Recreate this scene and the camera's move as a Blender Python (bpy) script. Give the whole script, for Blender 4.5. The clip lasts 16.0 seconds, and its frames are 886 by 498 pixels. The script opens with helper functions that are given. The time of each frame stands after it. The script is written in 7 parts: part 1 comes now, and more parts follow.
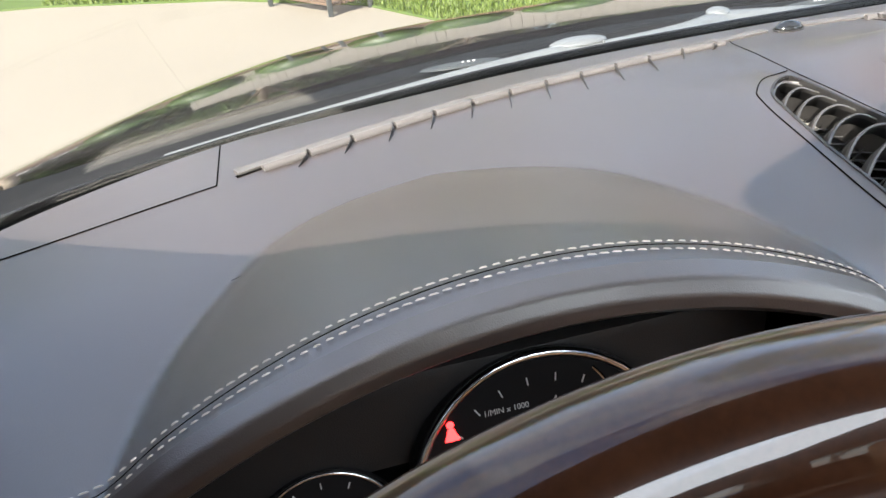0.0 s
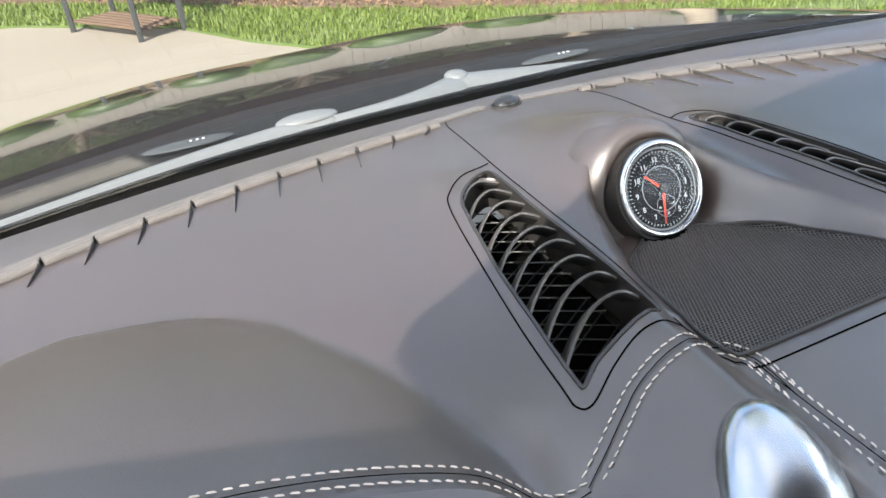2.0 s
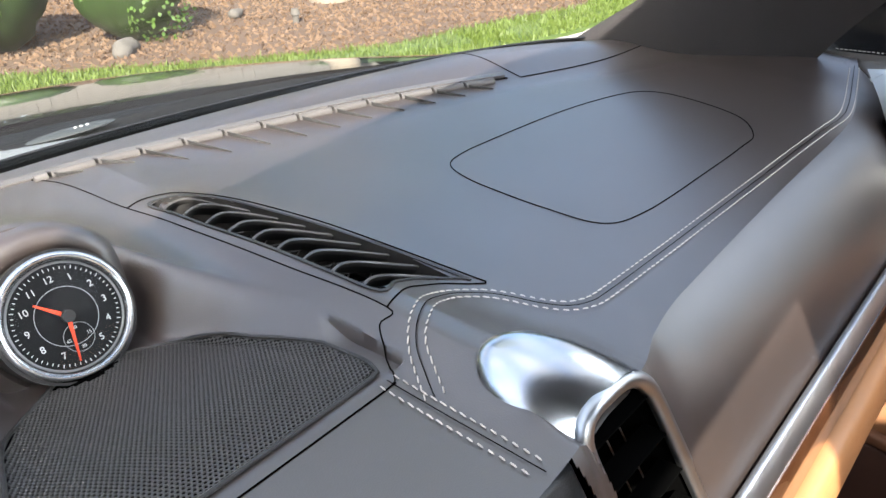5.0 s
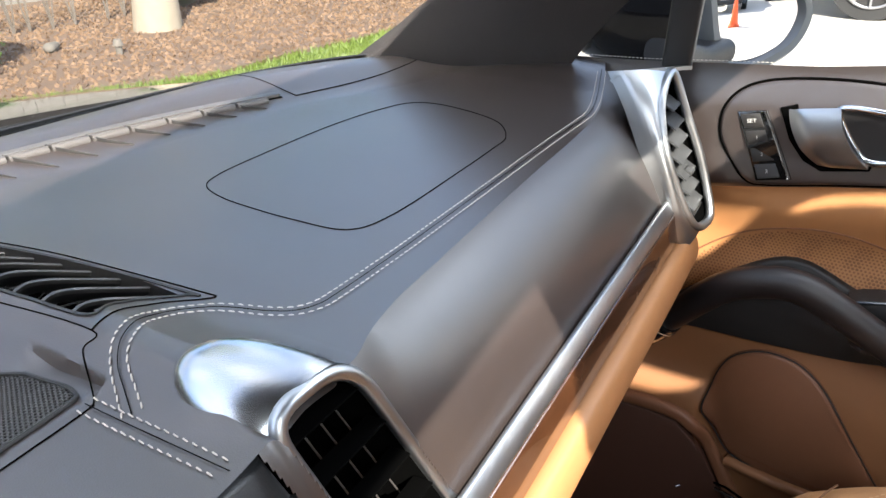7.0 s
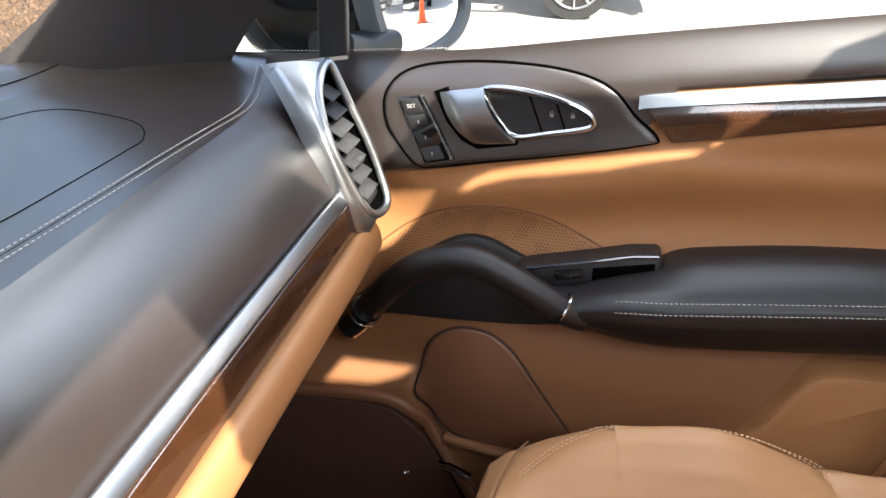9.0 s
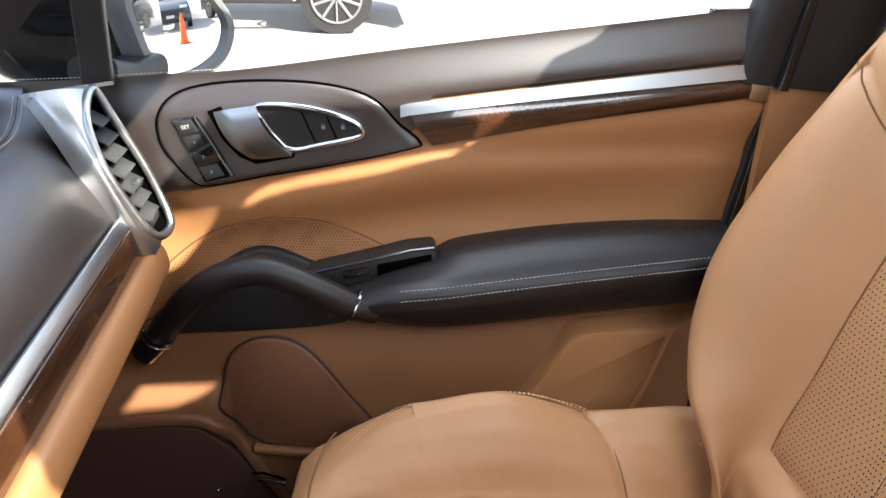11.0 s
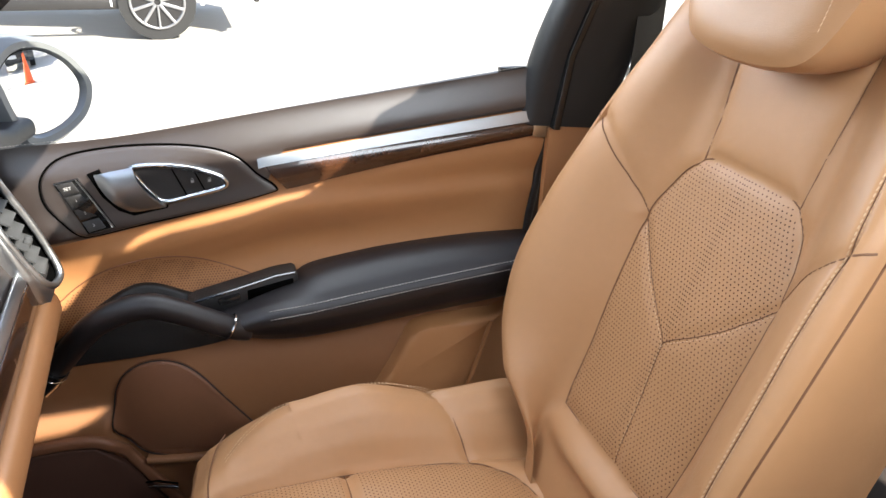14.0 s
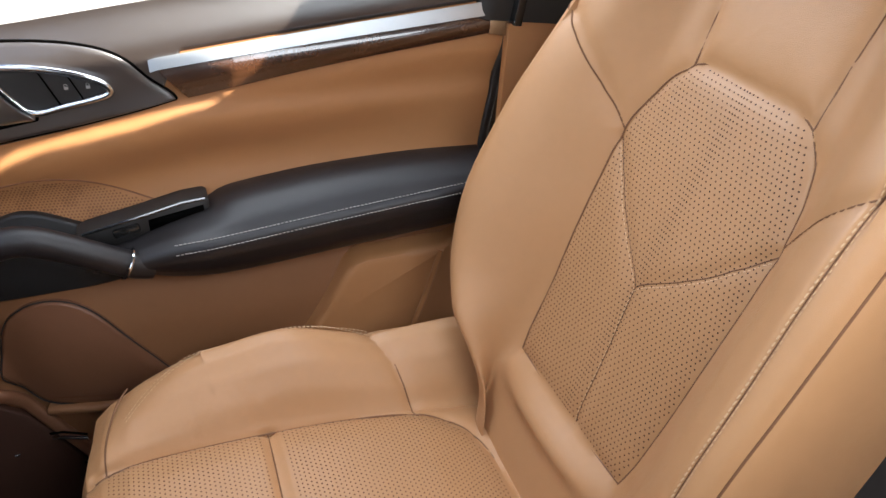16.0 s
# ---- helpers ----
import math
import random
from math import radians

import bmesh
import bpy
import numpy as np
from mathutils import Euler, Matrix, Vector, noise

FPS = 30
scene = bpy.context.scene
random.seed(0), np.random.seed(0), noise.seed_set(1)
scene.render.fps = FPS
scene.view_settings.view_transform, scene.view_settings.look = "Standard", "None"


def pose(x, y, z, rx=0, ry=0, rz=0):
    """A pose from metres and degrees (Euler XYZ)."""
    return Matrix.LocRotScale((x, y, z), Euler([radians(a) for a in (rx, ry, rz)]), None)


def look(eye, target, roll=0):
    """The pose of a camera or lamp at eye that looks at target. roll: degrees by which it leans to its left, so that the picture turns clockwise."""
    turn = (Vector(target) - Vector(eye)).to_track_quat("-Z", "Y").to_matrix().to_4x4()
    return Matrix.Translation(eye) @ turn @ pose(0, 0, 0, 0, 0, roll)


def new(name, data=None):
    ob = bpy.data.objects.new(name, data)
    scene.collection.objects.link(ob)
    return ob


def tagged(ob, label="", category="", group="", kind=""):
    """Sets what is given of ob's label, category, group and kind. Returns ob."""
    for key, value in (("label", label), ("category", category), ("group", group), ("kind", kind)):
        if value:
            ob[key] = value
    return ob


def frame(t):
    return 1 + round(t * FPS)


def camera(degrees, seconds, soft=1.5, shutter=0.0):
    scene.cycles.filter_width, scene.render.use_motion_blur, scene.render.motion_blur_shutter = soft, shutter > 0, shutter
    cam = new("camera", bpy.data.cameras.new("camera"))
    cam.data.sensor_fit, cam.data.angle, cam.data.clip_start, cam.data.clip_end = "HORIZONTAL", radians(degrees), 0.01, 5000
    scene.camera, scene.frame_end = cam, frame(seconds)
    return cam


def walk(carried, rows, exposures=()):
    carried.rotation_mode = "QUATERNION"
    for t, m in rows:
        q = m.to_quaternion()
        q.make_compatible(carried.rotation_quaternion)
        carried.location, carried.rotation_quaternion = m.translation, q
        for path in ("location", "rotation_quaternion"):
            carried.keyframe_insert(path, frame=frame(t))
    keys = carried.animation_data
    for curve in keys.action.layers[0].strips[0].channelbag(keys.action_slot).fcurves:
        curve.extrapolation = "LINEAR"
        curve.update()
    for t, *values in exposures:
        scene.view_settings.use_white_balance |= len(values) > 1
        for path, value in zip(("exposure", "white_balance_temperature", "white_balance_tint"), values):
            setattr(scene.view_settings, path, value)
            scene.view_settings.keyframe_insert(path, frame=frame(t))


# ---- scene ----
cam = camera(61.5, 16.0, soft=1.5)
PATH = [
    (0, (-0.469, -0.414, 1.407), (-0.184, 1.285, 0.391), -6.8),
    (0.5, (-0.454, -0.409, 1.438), (-0.129, 1.276, 0.412), -6.9),
    (1, (-0.439, -0.382, 1.451), (-0.006, 1.268, 0.407), -5.8),
    (1.5, (-0.383, -0.375, 1.449), (0.146, 1.243, 0.400), -5.6),
    (2, (-0.318, -0.364, 1.439), (0.330, 1.222, 0.407), -5.5),
    (2.5, (-0.268, -0.345, 1.427), (0.503, 1.194, 0.409), -5.3),
    (3, (-0.229, -0.335, 1.418), (0.671, 1.138, 0.408), -4.7),
    (3.5, (-0.187, -0.331, 1.412), (0.828, 1.069, 0.408), -4.1),
    (4, (-0.150, -0.333, 1.406), (0.965, 0.998, 0.414), -3.7),
    (4.5, (-0.127, -0.345, 1.406), (1.096, 0.898, 0.426), -2.8),
    (7, (-0.079, -0.438, 1.402), (1.458, 0.442, 0.474), -1.9),
    (7.5, (-0.068, -0.454, 1.396), (1.530, 0.313, 0.469), -1.6),
    (8, (-0.053, -0.479, 1.386), (1.601, 0.160, 0.459), -1.1),
    (8.5, (-0.043, -0.498, 1.380), (1.667, -0.020, 0.461), -0.5),
    (9, (-0.028, -0.529, 1.378), (1.720, -0.204, 0.463), -0.2),
    (9.5, (-0.025, -0.542, 1.371), (1.756, -0.391, 0.475), 0.3),
    (10, (-0.022, -0.559, 1.367), (1.773, -0.559, 0.485), 0.6),
    (12.5, (-0.249, -0.472, 1.484), (1.476, -0.929, 0.580), 2.4),
    (13, (-0.263, -0.462, 1.505), (1.443, -0.977, 0.596), 2.4),
    (13.5, (-0.258, -0.475, 1.509), (1.436, -1.039, 0.608), 2.3),
    (14, (-0.253, -0.499, 1.520), (1.428, -1.121, 0.632), 2.3),
    (14.5, (-0.257, -0.510, 1.525), (1.406, -1.186, 0.643), 2.7),
    (15, (-0.245, -0.513, 1.517), (1.396, -1.214, 0.614), 2.8),
    (15.5, (-0.190, -0.530, 1.496), (1.419, -1.240, 0.544), 3.2),
    (16, (-0.120, -0.588, 1.472), (1.405, -1.250, 0.360), 3.8),
]
walk(cam, [(t, look(eye, target, roll)) for t, eye, target, roll in PATH],
     exposures=[(0, 2.2), (1.0, 2.15), (2.0, 2.0), (3.0, 2.08), (4.5, 2.22), (7.0, 2.2), (16.0, 2.2)])

# ---------------------------------------------------------------- light
SUN_DIR = Vector((-0.95, -0.85, 1.0)).normalized()      # towards the sun
world = bpy.data.worlds.new("sky")
scene.world = world
world.use_nodes = True
wn = world.node_tree.nodes
sky = wn.new("ShaderNodeTexSky")
sky.sky_type, sky.sun_disc = "NISHITA", False
sky.sun_elevation = math.asin(SUN_DIR.z)
sky.sun_rotation = math.atan2(SUN_DIR.x, SUN_DIR.y)
# broken white cloud over the blue
puffs = wn.new("ShaderNodeTexNoise")
puffs.inputs["Scale"].default_value, puffs.inputs["Detail"].default_value, puffs.inputs["Roughness"].default_value = 2.6, 8, 0.6
cover = wn.new("ShaderNodeMapRange")
cover.inputs["From Min"].default_value, cover.inputs["From Max"].default_value = 0.44, 0.62
veil = wn.new("ShaderNodeMix")
veil.data_type = "RGBA"
veil.inputs["B"].default_value = (2.7, 2.75, 2.85, 1)
world.node_tree.links.new(puffs.outputs["Fac"], cover.inputs["Value"])
world.node_tree.links.new(cover.outputs[0], veil.inputs["Factor"])
world.node_tree.links.new(sky.outputs[0], veil.inputs["A"])
world.node_tree.links.new(veil.outputs["Result"], wn["Background"].inputs[0])
wn["Background"].inputs[1].default_value = 0.15
sun_data = bpy.data.lights.new("sun", "SUN")
sun_data.energy, sun_data.angle, sun_data.color = 4.0, radians(0.5), (1.0, 0.94, 0.82)
sun = new("sun", sun_data)
sun.matrix_world = look(SUN_DIR * 30, (0, 0, 0))
scene.view_settings.exposure = 2.2


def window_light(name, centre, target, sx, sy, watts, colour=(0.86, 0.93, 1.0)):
    """An added fill lamp in a window opening, on top of the sky's light."""
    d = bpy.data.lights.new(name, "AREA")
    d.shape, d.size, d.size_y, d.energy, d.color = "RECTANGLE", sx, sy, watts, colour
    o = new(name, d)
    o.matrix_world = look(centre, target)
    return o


# added lamps out of view that lift the cabin's brightness
window_light("rear_window_fill", (0, -2.60, 1.42), (0, -1.0, 1.15), 1.0, 0.32, 0.25)
window_light("windscreen_fill", (0, -0.12, 1.525), (0, -0.40, 1.05), 1.05, 0.34, 0.22)
window_light("roof_fill", (-0.20, -0.89, 1.60), (-0.16, -0.89, 1.0), 0.48, 0.42, 1.7)
window_light("side_window_fill", (0.705, -0.62, 1.50), (0.15, -0.70, 0.98), 0.80, 0.16, 1.1)


# ---------------------------------------------------------------- small tools
def sock(node, *names):
    for n in names:
        if n in node.inputs:
            return node.inputs[n]


def material(name, base, rough=0.5, metal=0.0, grain=0.0, grain_scale=900.0, vary=0.12, vary_scale=6.0, coat=0.0,
             tint=None, rough_vary=0.08, spec=0.5, coat_rough=0.03, wrinkle=0.0):
    """A worn surface: colour varied at two scales, roughness varied, fine bump."""
    m = bpy.data.materials.new(name)
    m.use_nodes = True
    nt = m.node_tree
    b = nt.nodes["Principled BSDF"]
    co = nt.nodes.new("ShaderNodeTexCoord")
    n1 = nt.nodes.new("ShaderNodeTexNoise")
    n1.inputs["Scale"].default_value, n1.inputs["Detail"].default_value = vary_scale, 6
    n2 = nt.nodes.new("ShaderNodeTexNoise")
    n2.inputs["Scale"].default_value, n2.inputs["Detail"].default_value = vary_scale * 14, 4
    nt.links.new(co.outputs["Object"], n1.inputs["Vector"])
    nt.links.new(co.outputs["Object"], n2.inputs["Vector"])
    mx = nt.nodes.new("ShaderNodeMix")
    mx.data_type = "RGBA"
    dark = [c * (1 - vary) for c in base]
    lite = [min(1, c * (1 + vary)) for c in (tint or base)]
    mx.inputs["A"].default_value, mx.inputs["B"].default_value = (*dark, 1), (*lite, 1)
    ad = nt.nodes.new("ShaderNodeMath")
    ad.operation = "MULTIPLY_ADD"
    ad.inputs[1].default_value = 0.4
    nt.links.new(n2.outputs["Fac"], ad.inputs[0])
    hl = nt.nodes.new("ShaderNodeMath")
    hl.operation = "MULTIPLY"
    hl.inputs[1].default_value = 0.6
    nt.links.new(n1.outputs["Fac"], hl.inputs[0])
    nt.links.new(hl.outputs[0], ad.inputs[2])
    nt.links.new(ad.outputs[0], mx.inputs["Factor"])
    nt.links.new(mx.outputs["Result"], b.inputs["Base Color"])
    rr = nt.nodes.new("ShaderNodeMapRange")
    rr.inputs["To Min"].default_value, rr.inputs["To Max"].default_value = max(0.0, rough - rough_vary), min(1.0, rough + rough_vary)
    nt.links.new(n1.outputs["Fac"], rr.inputs["Value"])
    nt.links.new(rr.outputs[0], b.inputs["Roughness"])
    b.inputs["Metallic"].default_value = metal
    b.inputs["Specular IOR Level"].default_value = spec
    if coat:
        b.inputs["Coat Weight"].default_value, b.inputs["Coat Roughness"].default_value = coat, coat_rough
    if grain:
        v = nt.nodes.new("ShaderNodeTexVoronoi")
        v.inputs["Scale"].default_value = grain_scale
        nt.links.new(co.outputs["Object"], v.inputs["Vector"])
        bp = nt.nodes.new("ShaderNodeBump")
        bp.inputs["Strength"].default_value, bp.inputs["Distance"].default_value = grain, 0.0006
        nt.links.new(v.outputs["Distance"], bp.inputs["Height"])
        if wrinkle:
            n3 = nt.nodes.new("ShaderNodeTexNoise")
            n3.inputs["Scale"].default_value, n3.inputs["Detail"].default_value, n3.inputs["Distortion"].default_value = 16, 3, 0.6
            nt.links.new(co.outputs["Object"], n3.inputs["Vector"])
            bw = nt.nodes.new("ShaderNodeBump")
            bw.inputs["Strength"].default_value, bw.inputs["Distance"].default_value = wrinkle, 0.006
            nt.links.new(n3.outputs["Fac"], bw.inputs["Height"])
            nt.links.new(bw.outputs["Normal"], bp.inputs["Normal"])
        nt.links.new(bp.outputs["Normal"], b.inputs["Normal"])
    return m


def part(name, bm, mat, parent, label="", smooth=True, kind=""):
    """Links a bmesh as one mesh object under a thing or a part."""
    me = bpy.data.meshes.new(name)
    bm.normal_update()
    for e in bm.edges:
        if len(e.link_faces) == 2 and e.calc_face_angle(0.0) > 0.75:
            e.smooth = False
    bm.to_mesh(me)
    bm.free()
    for p in me.polygons:
        p.use_smooth = smooth
    for m in (mat if isinstance(mat, (list, tuple)) else [mat]):
        me.materials.append(m)
    ob = new(name, me)
    if parent is not None:
        ob.parent = parent
        ob.matrix_parent_inverse = parent.matrix_world.inverted()
    tagged(ob, label=label, kind=kind)
    return ob


def thing(name, label, category, at=(0, 0, 0), group="", kind=""):
    ob = new(name)
    ob.empty_display_size = 0.05
    ob.matrix_world = Matrix.Translation(at)
    bpy.context.view_layer.update()
    return tagged(ob, label, category, group, kind)


def lerp(a, b, t):
    return a + (b - a) * t


def sstep(a, b, x):
    t = min(1.0, max(0.0, (x - a) / (b - a)))
    return t * t * (3 - 2 * t)


def table(pts, x):
    """Smooth interpolation through (x, value) knots."""
    if x <= pts[0][0]:
        return pts[0][1]
    for n in range(len(pts) - 1):
        (x0, y0), (x1, y1) = pts[n], pts[n + 1]
        if x <= x1:
            m0 = (y1 - pts[n - 1][1]) / (x1 - pts[n - 1][0]) if n else (y1 - y0) / (x1 - x0)
            m1 = (pts[n + 2][1] - y0) / (pts[n + 2][0] - x0) if n + 2 < len(pts) else (y1 - y0) / (x1 - x0)
            h = x1 - x0
            t = (x - x0) / h
            return ((2 * t**3 - 3 * t * t + 1) * y0 + (t**3 - 2 * t * t + t) * h * m0
                    + (3 * t * t - 2 * t**3) * y1 + (t**3 - t * t) * h * m1)
    return pts[-1][1]


def spline(pts, n=8, closed=False):
    """A smooth curve through the points."""
    p = [Vector(q) for q in pts]
    out = []
    count = len(p) if closed else len(p) - 1
    for i in range(count):
        if closed:
            a, b, c, d = p[i - 1], p[i], p[(i + 1) % len(p)], p[(i + 2) % len(p)]
        else:
            a, b, c, d = p[max(i - 1, 0)], p[i], p[i + 1], p[min(i + 2, len(p) - 1)]
        for k in range(n):
            t = k / n
            out.append(0.5 * ((2 * b) + (c - a) * t + (2 * a - 5 * b + 4 * c - d) * t * t + (3 * b - a - 3 * c + d) * t**3))
    if not closed:
        out.append(p[-1])
    return out


def sheet(fn, nu, nv, thick=0.0, keep=None):
    """A grid surface fn(u, v); with thick a slab towards its back."""
    bm = bmesh.new()
    vs = [[bm.verts.new(fn(i / nu, j / nv)) for j in range(nv + 1)] for i in range(nu + 1)]
    for i in range(nu):
        for j in range(nv):
            if keep is None or keep((i + 0.5) / nu, (j + 0.5) / nv):
                bm.faces.new((vs[i][j], vs[i + 1][j], vs[i + 1][j + 1], vs[i][j + 1]))
    bmesh.ops.delete(bm, geom=[v for v in bm.verts if not v.link_faces], context="VERTS")
    if thick:
        bm.normal_update()
        bmesh.ops.solidify(bm, geom=bm.faces[:], thickness=thick)
    return bm


def sweep(pts, shape, closed=False, ring=True, up=None, caps=True, scale=None):
    """A section (list of (a, b)) carried along points. up: fixed side direction."""
    bm = bmesh.new()
    p = [Vector(q) for q in pts]
    rows = []
    n = len(p)
    side = None
    for i in range(n):
        if closed:
            d = p[(i + 1) % n] - p[i - 1]
        else:
            d = p[min(i + 1, n - 1)] - p[max(i - 1, 0)]
        d.normalize()
        if up is not None:
            a = Vector(up(i) if callable(up) else up)
        elif side is None:
            a = Vector((0, 0, 1)) if abs(d.z) < 0.9 else Vector((1, 0, 0))
        else:
            a = side
        a = (a - d * a.dot(d)).normalized()
        side = a
        b = d.cross(a)
        k = scale(i / max(1, n - 1)) if scale else 1.0
        rows.append([bm.verts.new(p[i] + a * s[0] * k + b * s[1] * k) for s in shape])
    m = len(shape)
    for i in range(n if closed else n - 1):
        r0, r1 = rows[i], rows[(i + 1) % n]
        for j in range(m if ring else m - 1):
            bm.faces.new((r0[j], r0[(j + 1) % m], r1[(j + 1) % m], r1[j]))
    if caps and ring and not closed:
        bm.faces.new(rows[0][::-1])
        bm.faces.new(rows[-1])
    bmesh.ops.recalc_face_normals(bm, faces=bm.faces[:])
    return bm


def circle(r, n=12, sy=1.0):
    return [(r * math.cos(2 * math.pi * k / n), r * sy * math.sin(2 * math.pi * k / n)) for k in range(n)]


def rounded(w, h, r, n=4):
    """A rounded rectangle outline."""
    out = []
    for cx, cy, a0 in ((w / 2 - r, h / 2 - r, 0), (-w / 2 + r, h / 2 - r, 90), (-w / 2 + r, -h / 2 + r, 180), (w / 2 - r, -h / 2 + r, 270)):
        for k in range(n + 1):
            a = radians(a0 + 90 * k / n)
            out.append((cx + r * math.cos(a), cy + r * math.sin(a)))
    return out


def block(m, sx, sy, sz, bevel=0.004, seg=2):
    """A bevelled box with pose m (its centre)."""
    bm = bmesh.new()
    bmesh.ops.create_cube(bm, size=1.0, matrix=m @ Matrix.Diagonal((sx, sy, sz, 1)))
    if bevel:
        bmesh.ops.bevel(bm, geom=bm.edges[:], offset=bevel, segments=seg, affect="EDGES", profile=0.5)
    return bm


def plate(outline, place, depth, bevel=0.0, inner=()):
    """An outline (a, b) with thickness; place(a, b, c) puts it into the world, c from 0 (face) to -depth; inner: scales of rings that let the face follow a curve."""
    bm = bmesh.new()
    n = len(outline)
    ca, cb = sum(o[0] for o in outline) / n, sum(o[1] for o in outline) / n
    rings = []
    steps = [(-depth, 0.0), (-bevel, 0.0), (-bevel * 0.3, bevel * 0.3), (0.0, bevel)] if bevel else [(-depth, 0.0), (0.0, 0.0)]
    for c, inset in steps:
        ring = []
        for a, b in outline:
            L = math.hypot(a - ca, b - cb) or 1
            k = max(0.0, 1 - inset / L)
            ring.append(bm.verts.new(place(ca + (a - ca) * k, cb + (b - cb) * k, c)))
        rings.append(ring)
    for k in inner:
        rings.append([bm.verts.new(place(ca + (a - ca) * k, cb + (b - cb) * k, 0.0)) for a, b in outline])
    for r0, r1 in zip(rings, rings[1:]):
        for k in range(n):
            bm.faces.new((r0[k], r0[(k + 1) % n], r1[(k + 1) % n], r1[k]))
    bm.faces.new(rings[-1])
    bm.faces.new(rings[0][::-1])
    bmesh.ops.recalc_face_normals(bm, faces=bm.faces[:])
    return bm


def join(bms):
    """One bmesh of several."""
    out = bmesh.new()
    for b in bms:
        me = bpy.data.meshes.new("tmp")
        b.to_mesh(me)
        b.free()
        out.from_mesh(me)
        bpy.data.meshes.remove(me)
    return out


# ---------------------------------------------------------------- materials
LEATHER = material("dark_brown_leather", (0.033, 0.0245, 0.0222), 0.37, grain=0.16, grain_scale=1400, vary=0.10, spec=1.0, coat=0.5, coat_rough=0.36)
TAN = material("tan_leather", (0.410, 0.188, 0.075), 0.45, grain=0.3, grain_scale=1100, vary=0.09, wrinkle=0.12)
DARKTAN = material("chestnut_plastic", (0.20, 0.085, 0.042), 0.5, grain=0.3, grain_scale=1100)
BLACK = material("black_plastic", (0.018, 0.017, 0.017), 0.45, grain=0.3, grain_scale=1500)
GLOSS = material("gloss_black", (0.01, 0.01, 0.01), 0.1, coat=0.5)
# near-black without shine, puts the shade of wells and gaps into colour
PIT = material("gap_shade", (0.0022, 0.0022, 0.0022), 0.9, spec=0.0)
CHROME = material("satin_chrome", (0.60, 0.61, 0.62), 0.14, metal=1.0, vary=0.04, rough_vary=0.05)
ARMLEATHER = material("black_brown_leather", (0.013, 0.0105, 0.011), 0.42, grain=0.2, grain_scale=1400, vary=0.1)
BRUSHED = material("brushed_metal", (0.42, 0.435, 0.45), 0.36, metal=1.0, vary=0.06, vary_scale=30, rough_vary=0.05)
WOOD = material("burl_wood", (0.016, 0.0065, 0.0035), 0.25, vary=0.7, vary_scale=22, coat=1.0, tint=(0.058, 0.022, 0.009))
THREAD = material("cream_thread", (0.55, 0.50, 0.45), 0.7)
PAINT = material("dark_car_paint", (0.012, 0.011, 0.011), 0.12, coat=1.0)
CONCRETE = material("pale_concrete", (0.38, 0.36, 0.325), 0.85, vary=0.12, vary_scale=0.6)
GRASS = material("lawn", (0.065, 0.105, 0.018), 0.8, vary=0.35, vary_scale=3)
MULCH = material("mulch", (0.10, 0.064, 0.04), 0.9, vary=0.4, vary_scale=4)
CARPET = material("dark_carpet", (0.03, 0.022, 0.018), 0.95)
HEADLINER = material("dark_headliner", (0.035, 0.03, 0.028), 0.9, grain=0.2)


# ---------------------------------------------------------------- dashboard
def inside(poly, x, y):
    hit = False
    for (x0, y0), (x1, y1) in zip(poly, poly[1:] + poly[:1]):
        if (y0 > y) != (y1 > y) and x < (x1 - x0) * (y - y0) / (y1 - y0) + x0:
            hit = not hit
    return hit


def nearest(poly, x, y):
    best = (9.0, x, y)
    for (x0, y0), (x1, y1) in zip(poly, poly[1:] + poly[:1]):
        dx, dy = x1 - x0, y1 - y0
        t = max(0.0, min(1.0, ((x - x0) * dx + (y - y0) * dy) / (dx * dx + dy * dy + 1e-12)))
        px, py = x0 + t * dx, y0 + t * dy
        d = math.hypot(px - x, py - y)
        if d < best[0]:
            best = (d, px, py)
    return best


FRONT = [(0, 0.262), (0.14, 0.258), (0.25, 0.248), (0.32, 0.236), (0.45, 0.205), (0.53, 0.182), (0.63, 0.142), (0.70, 0.10), (0.78, 0.02)]
HOOD_W = [(-0.20, 0.19), (-0.178, 0.187), (-0.142, 0.180), (-0.091, 0.163), (-0.041, 0.136), (0.0, 0.106), (0.028, 0.062), (0.042, 0.004)]
CREST = [(0.0, 0.040), (0.014, 0.0395), (0.026, 0.037), (0.037, 0.031), (0.046, 0.022), (0.053, 0.010), (0.059, -0.004), (0.070, -0.030), (0.0805, -0.064), (0.087, -0.10), (0.087, -0.156)]
BASIN = [(x, y) for x, y in CREST] + [(-x, y) for x, y in CREST[::-1][:-1]]
VENT_R = [(0.098, 0.086), (0.108, 0.088), (0.122, 0.080), (0.1376, 0.0632), (0.1477, 0.0388), (0.1578, -0.002), (0.1687, -0.0685), (0.1742, -0.1158), (0.1755, -0.127), (0.171, -0.121),
          (0.1503, -0.1105), (0.130, -0.113), (0.1107, -0.1203), (0.1058, -0.0816), (0.1029, -0.0215), (0.0992, 0.0447)]
VENT_L = [(-0.0866, 0.0974), (-0.0865, 0.0645), (-0.0892, 0.03), (-0.0902, -0.0026), (-0.0908, -0.0451), (-0.0918, -0.0874), (-0.0944, -0.1121), (-0.1059, -0.1157), (-0.1156, -0.1178), (-0.1352, -0.1229),
          (-0.1453, -0.1265), (-0.1570, -0.1345), (-0.1582, -0.131), (-0.1563, -0.1078), (-0.1526, -0.0761), (-0.1472, -0.0315), (-0.1417, -0.0025), (-0.1339, 0.0349), (-0.1265, 0.0615), (-0.107, 0.0840)]
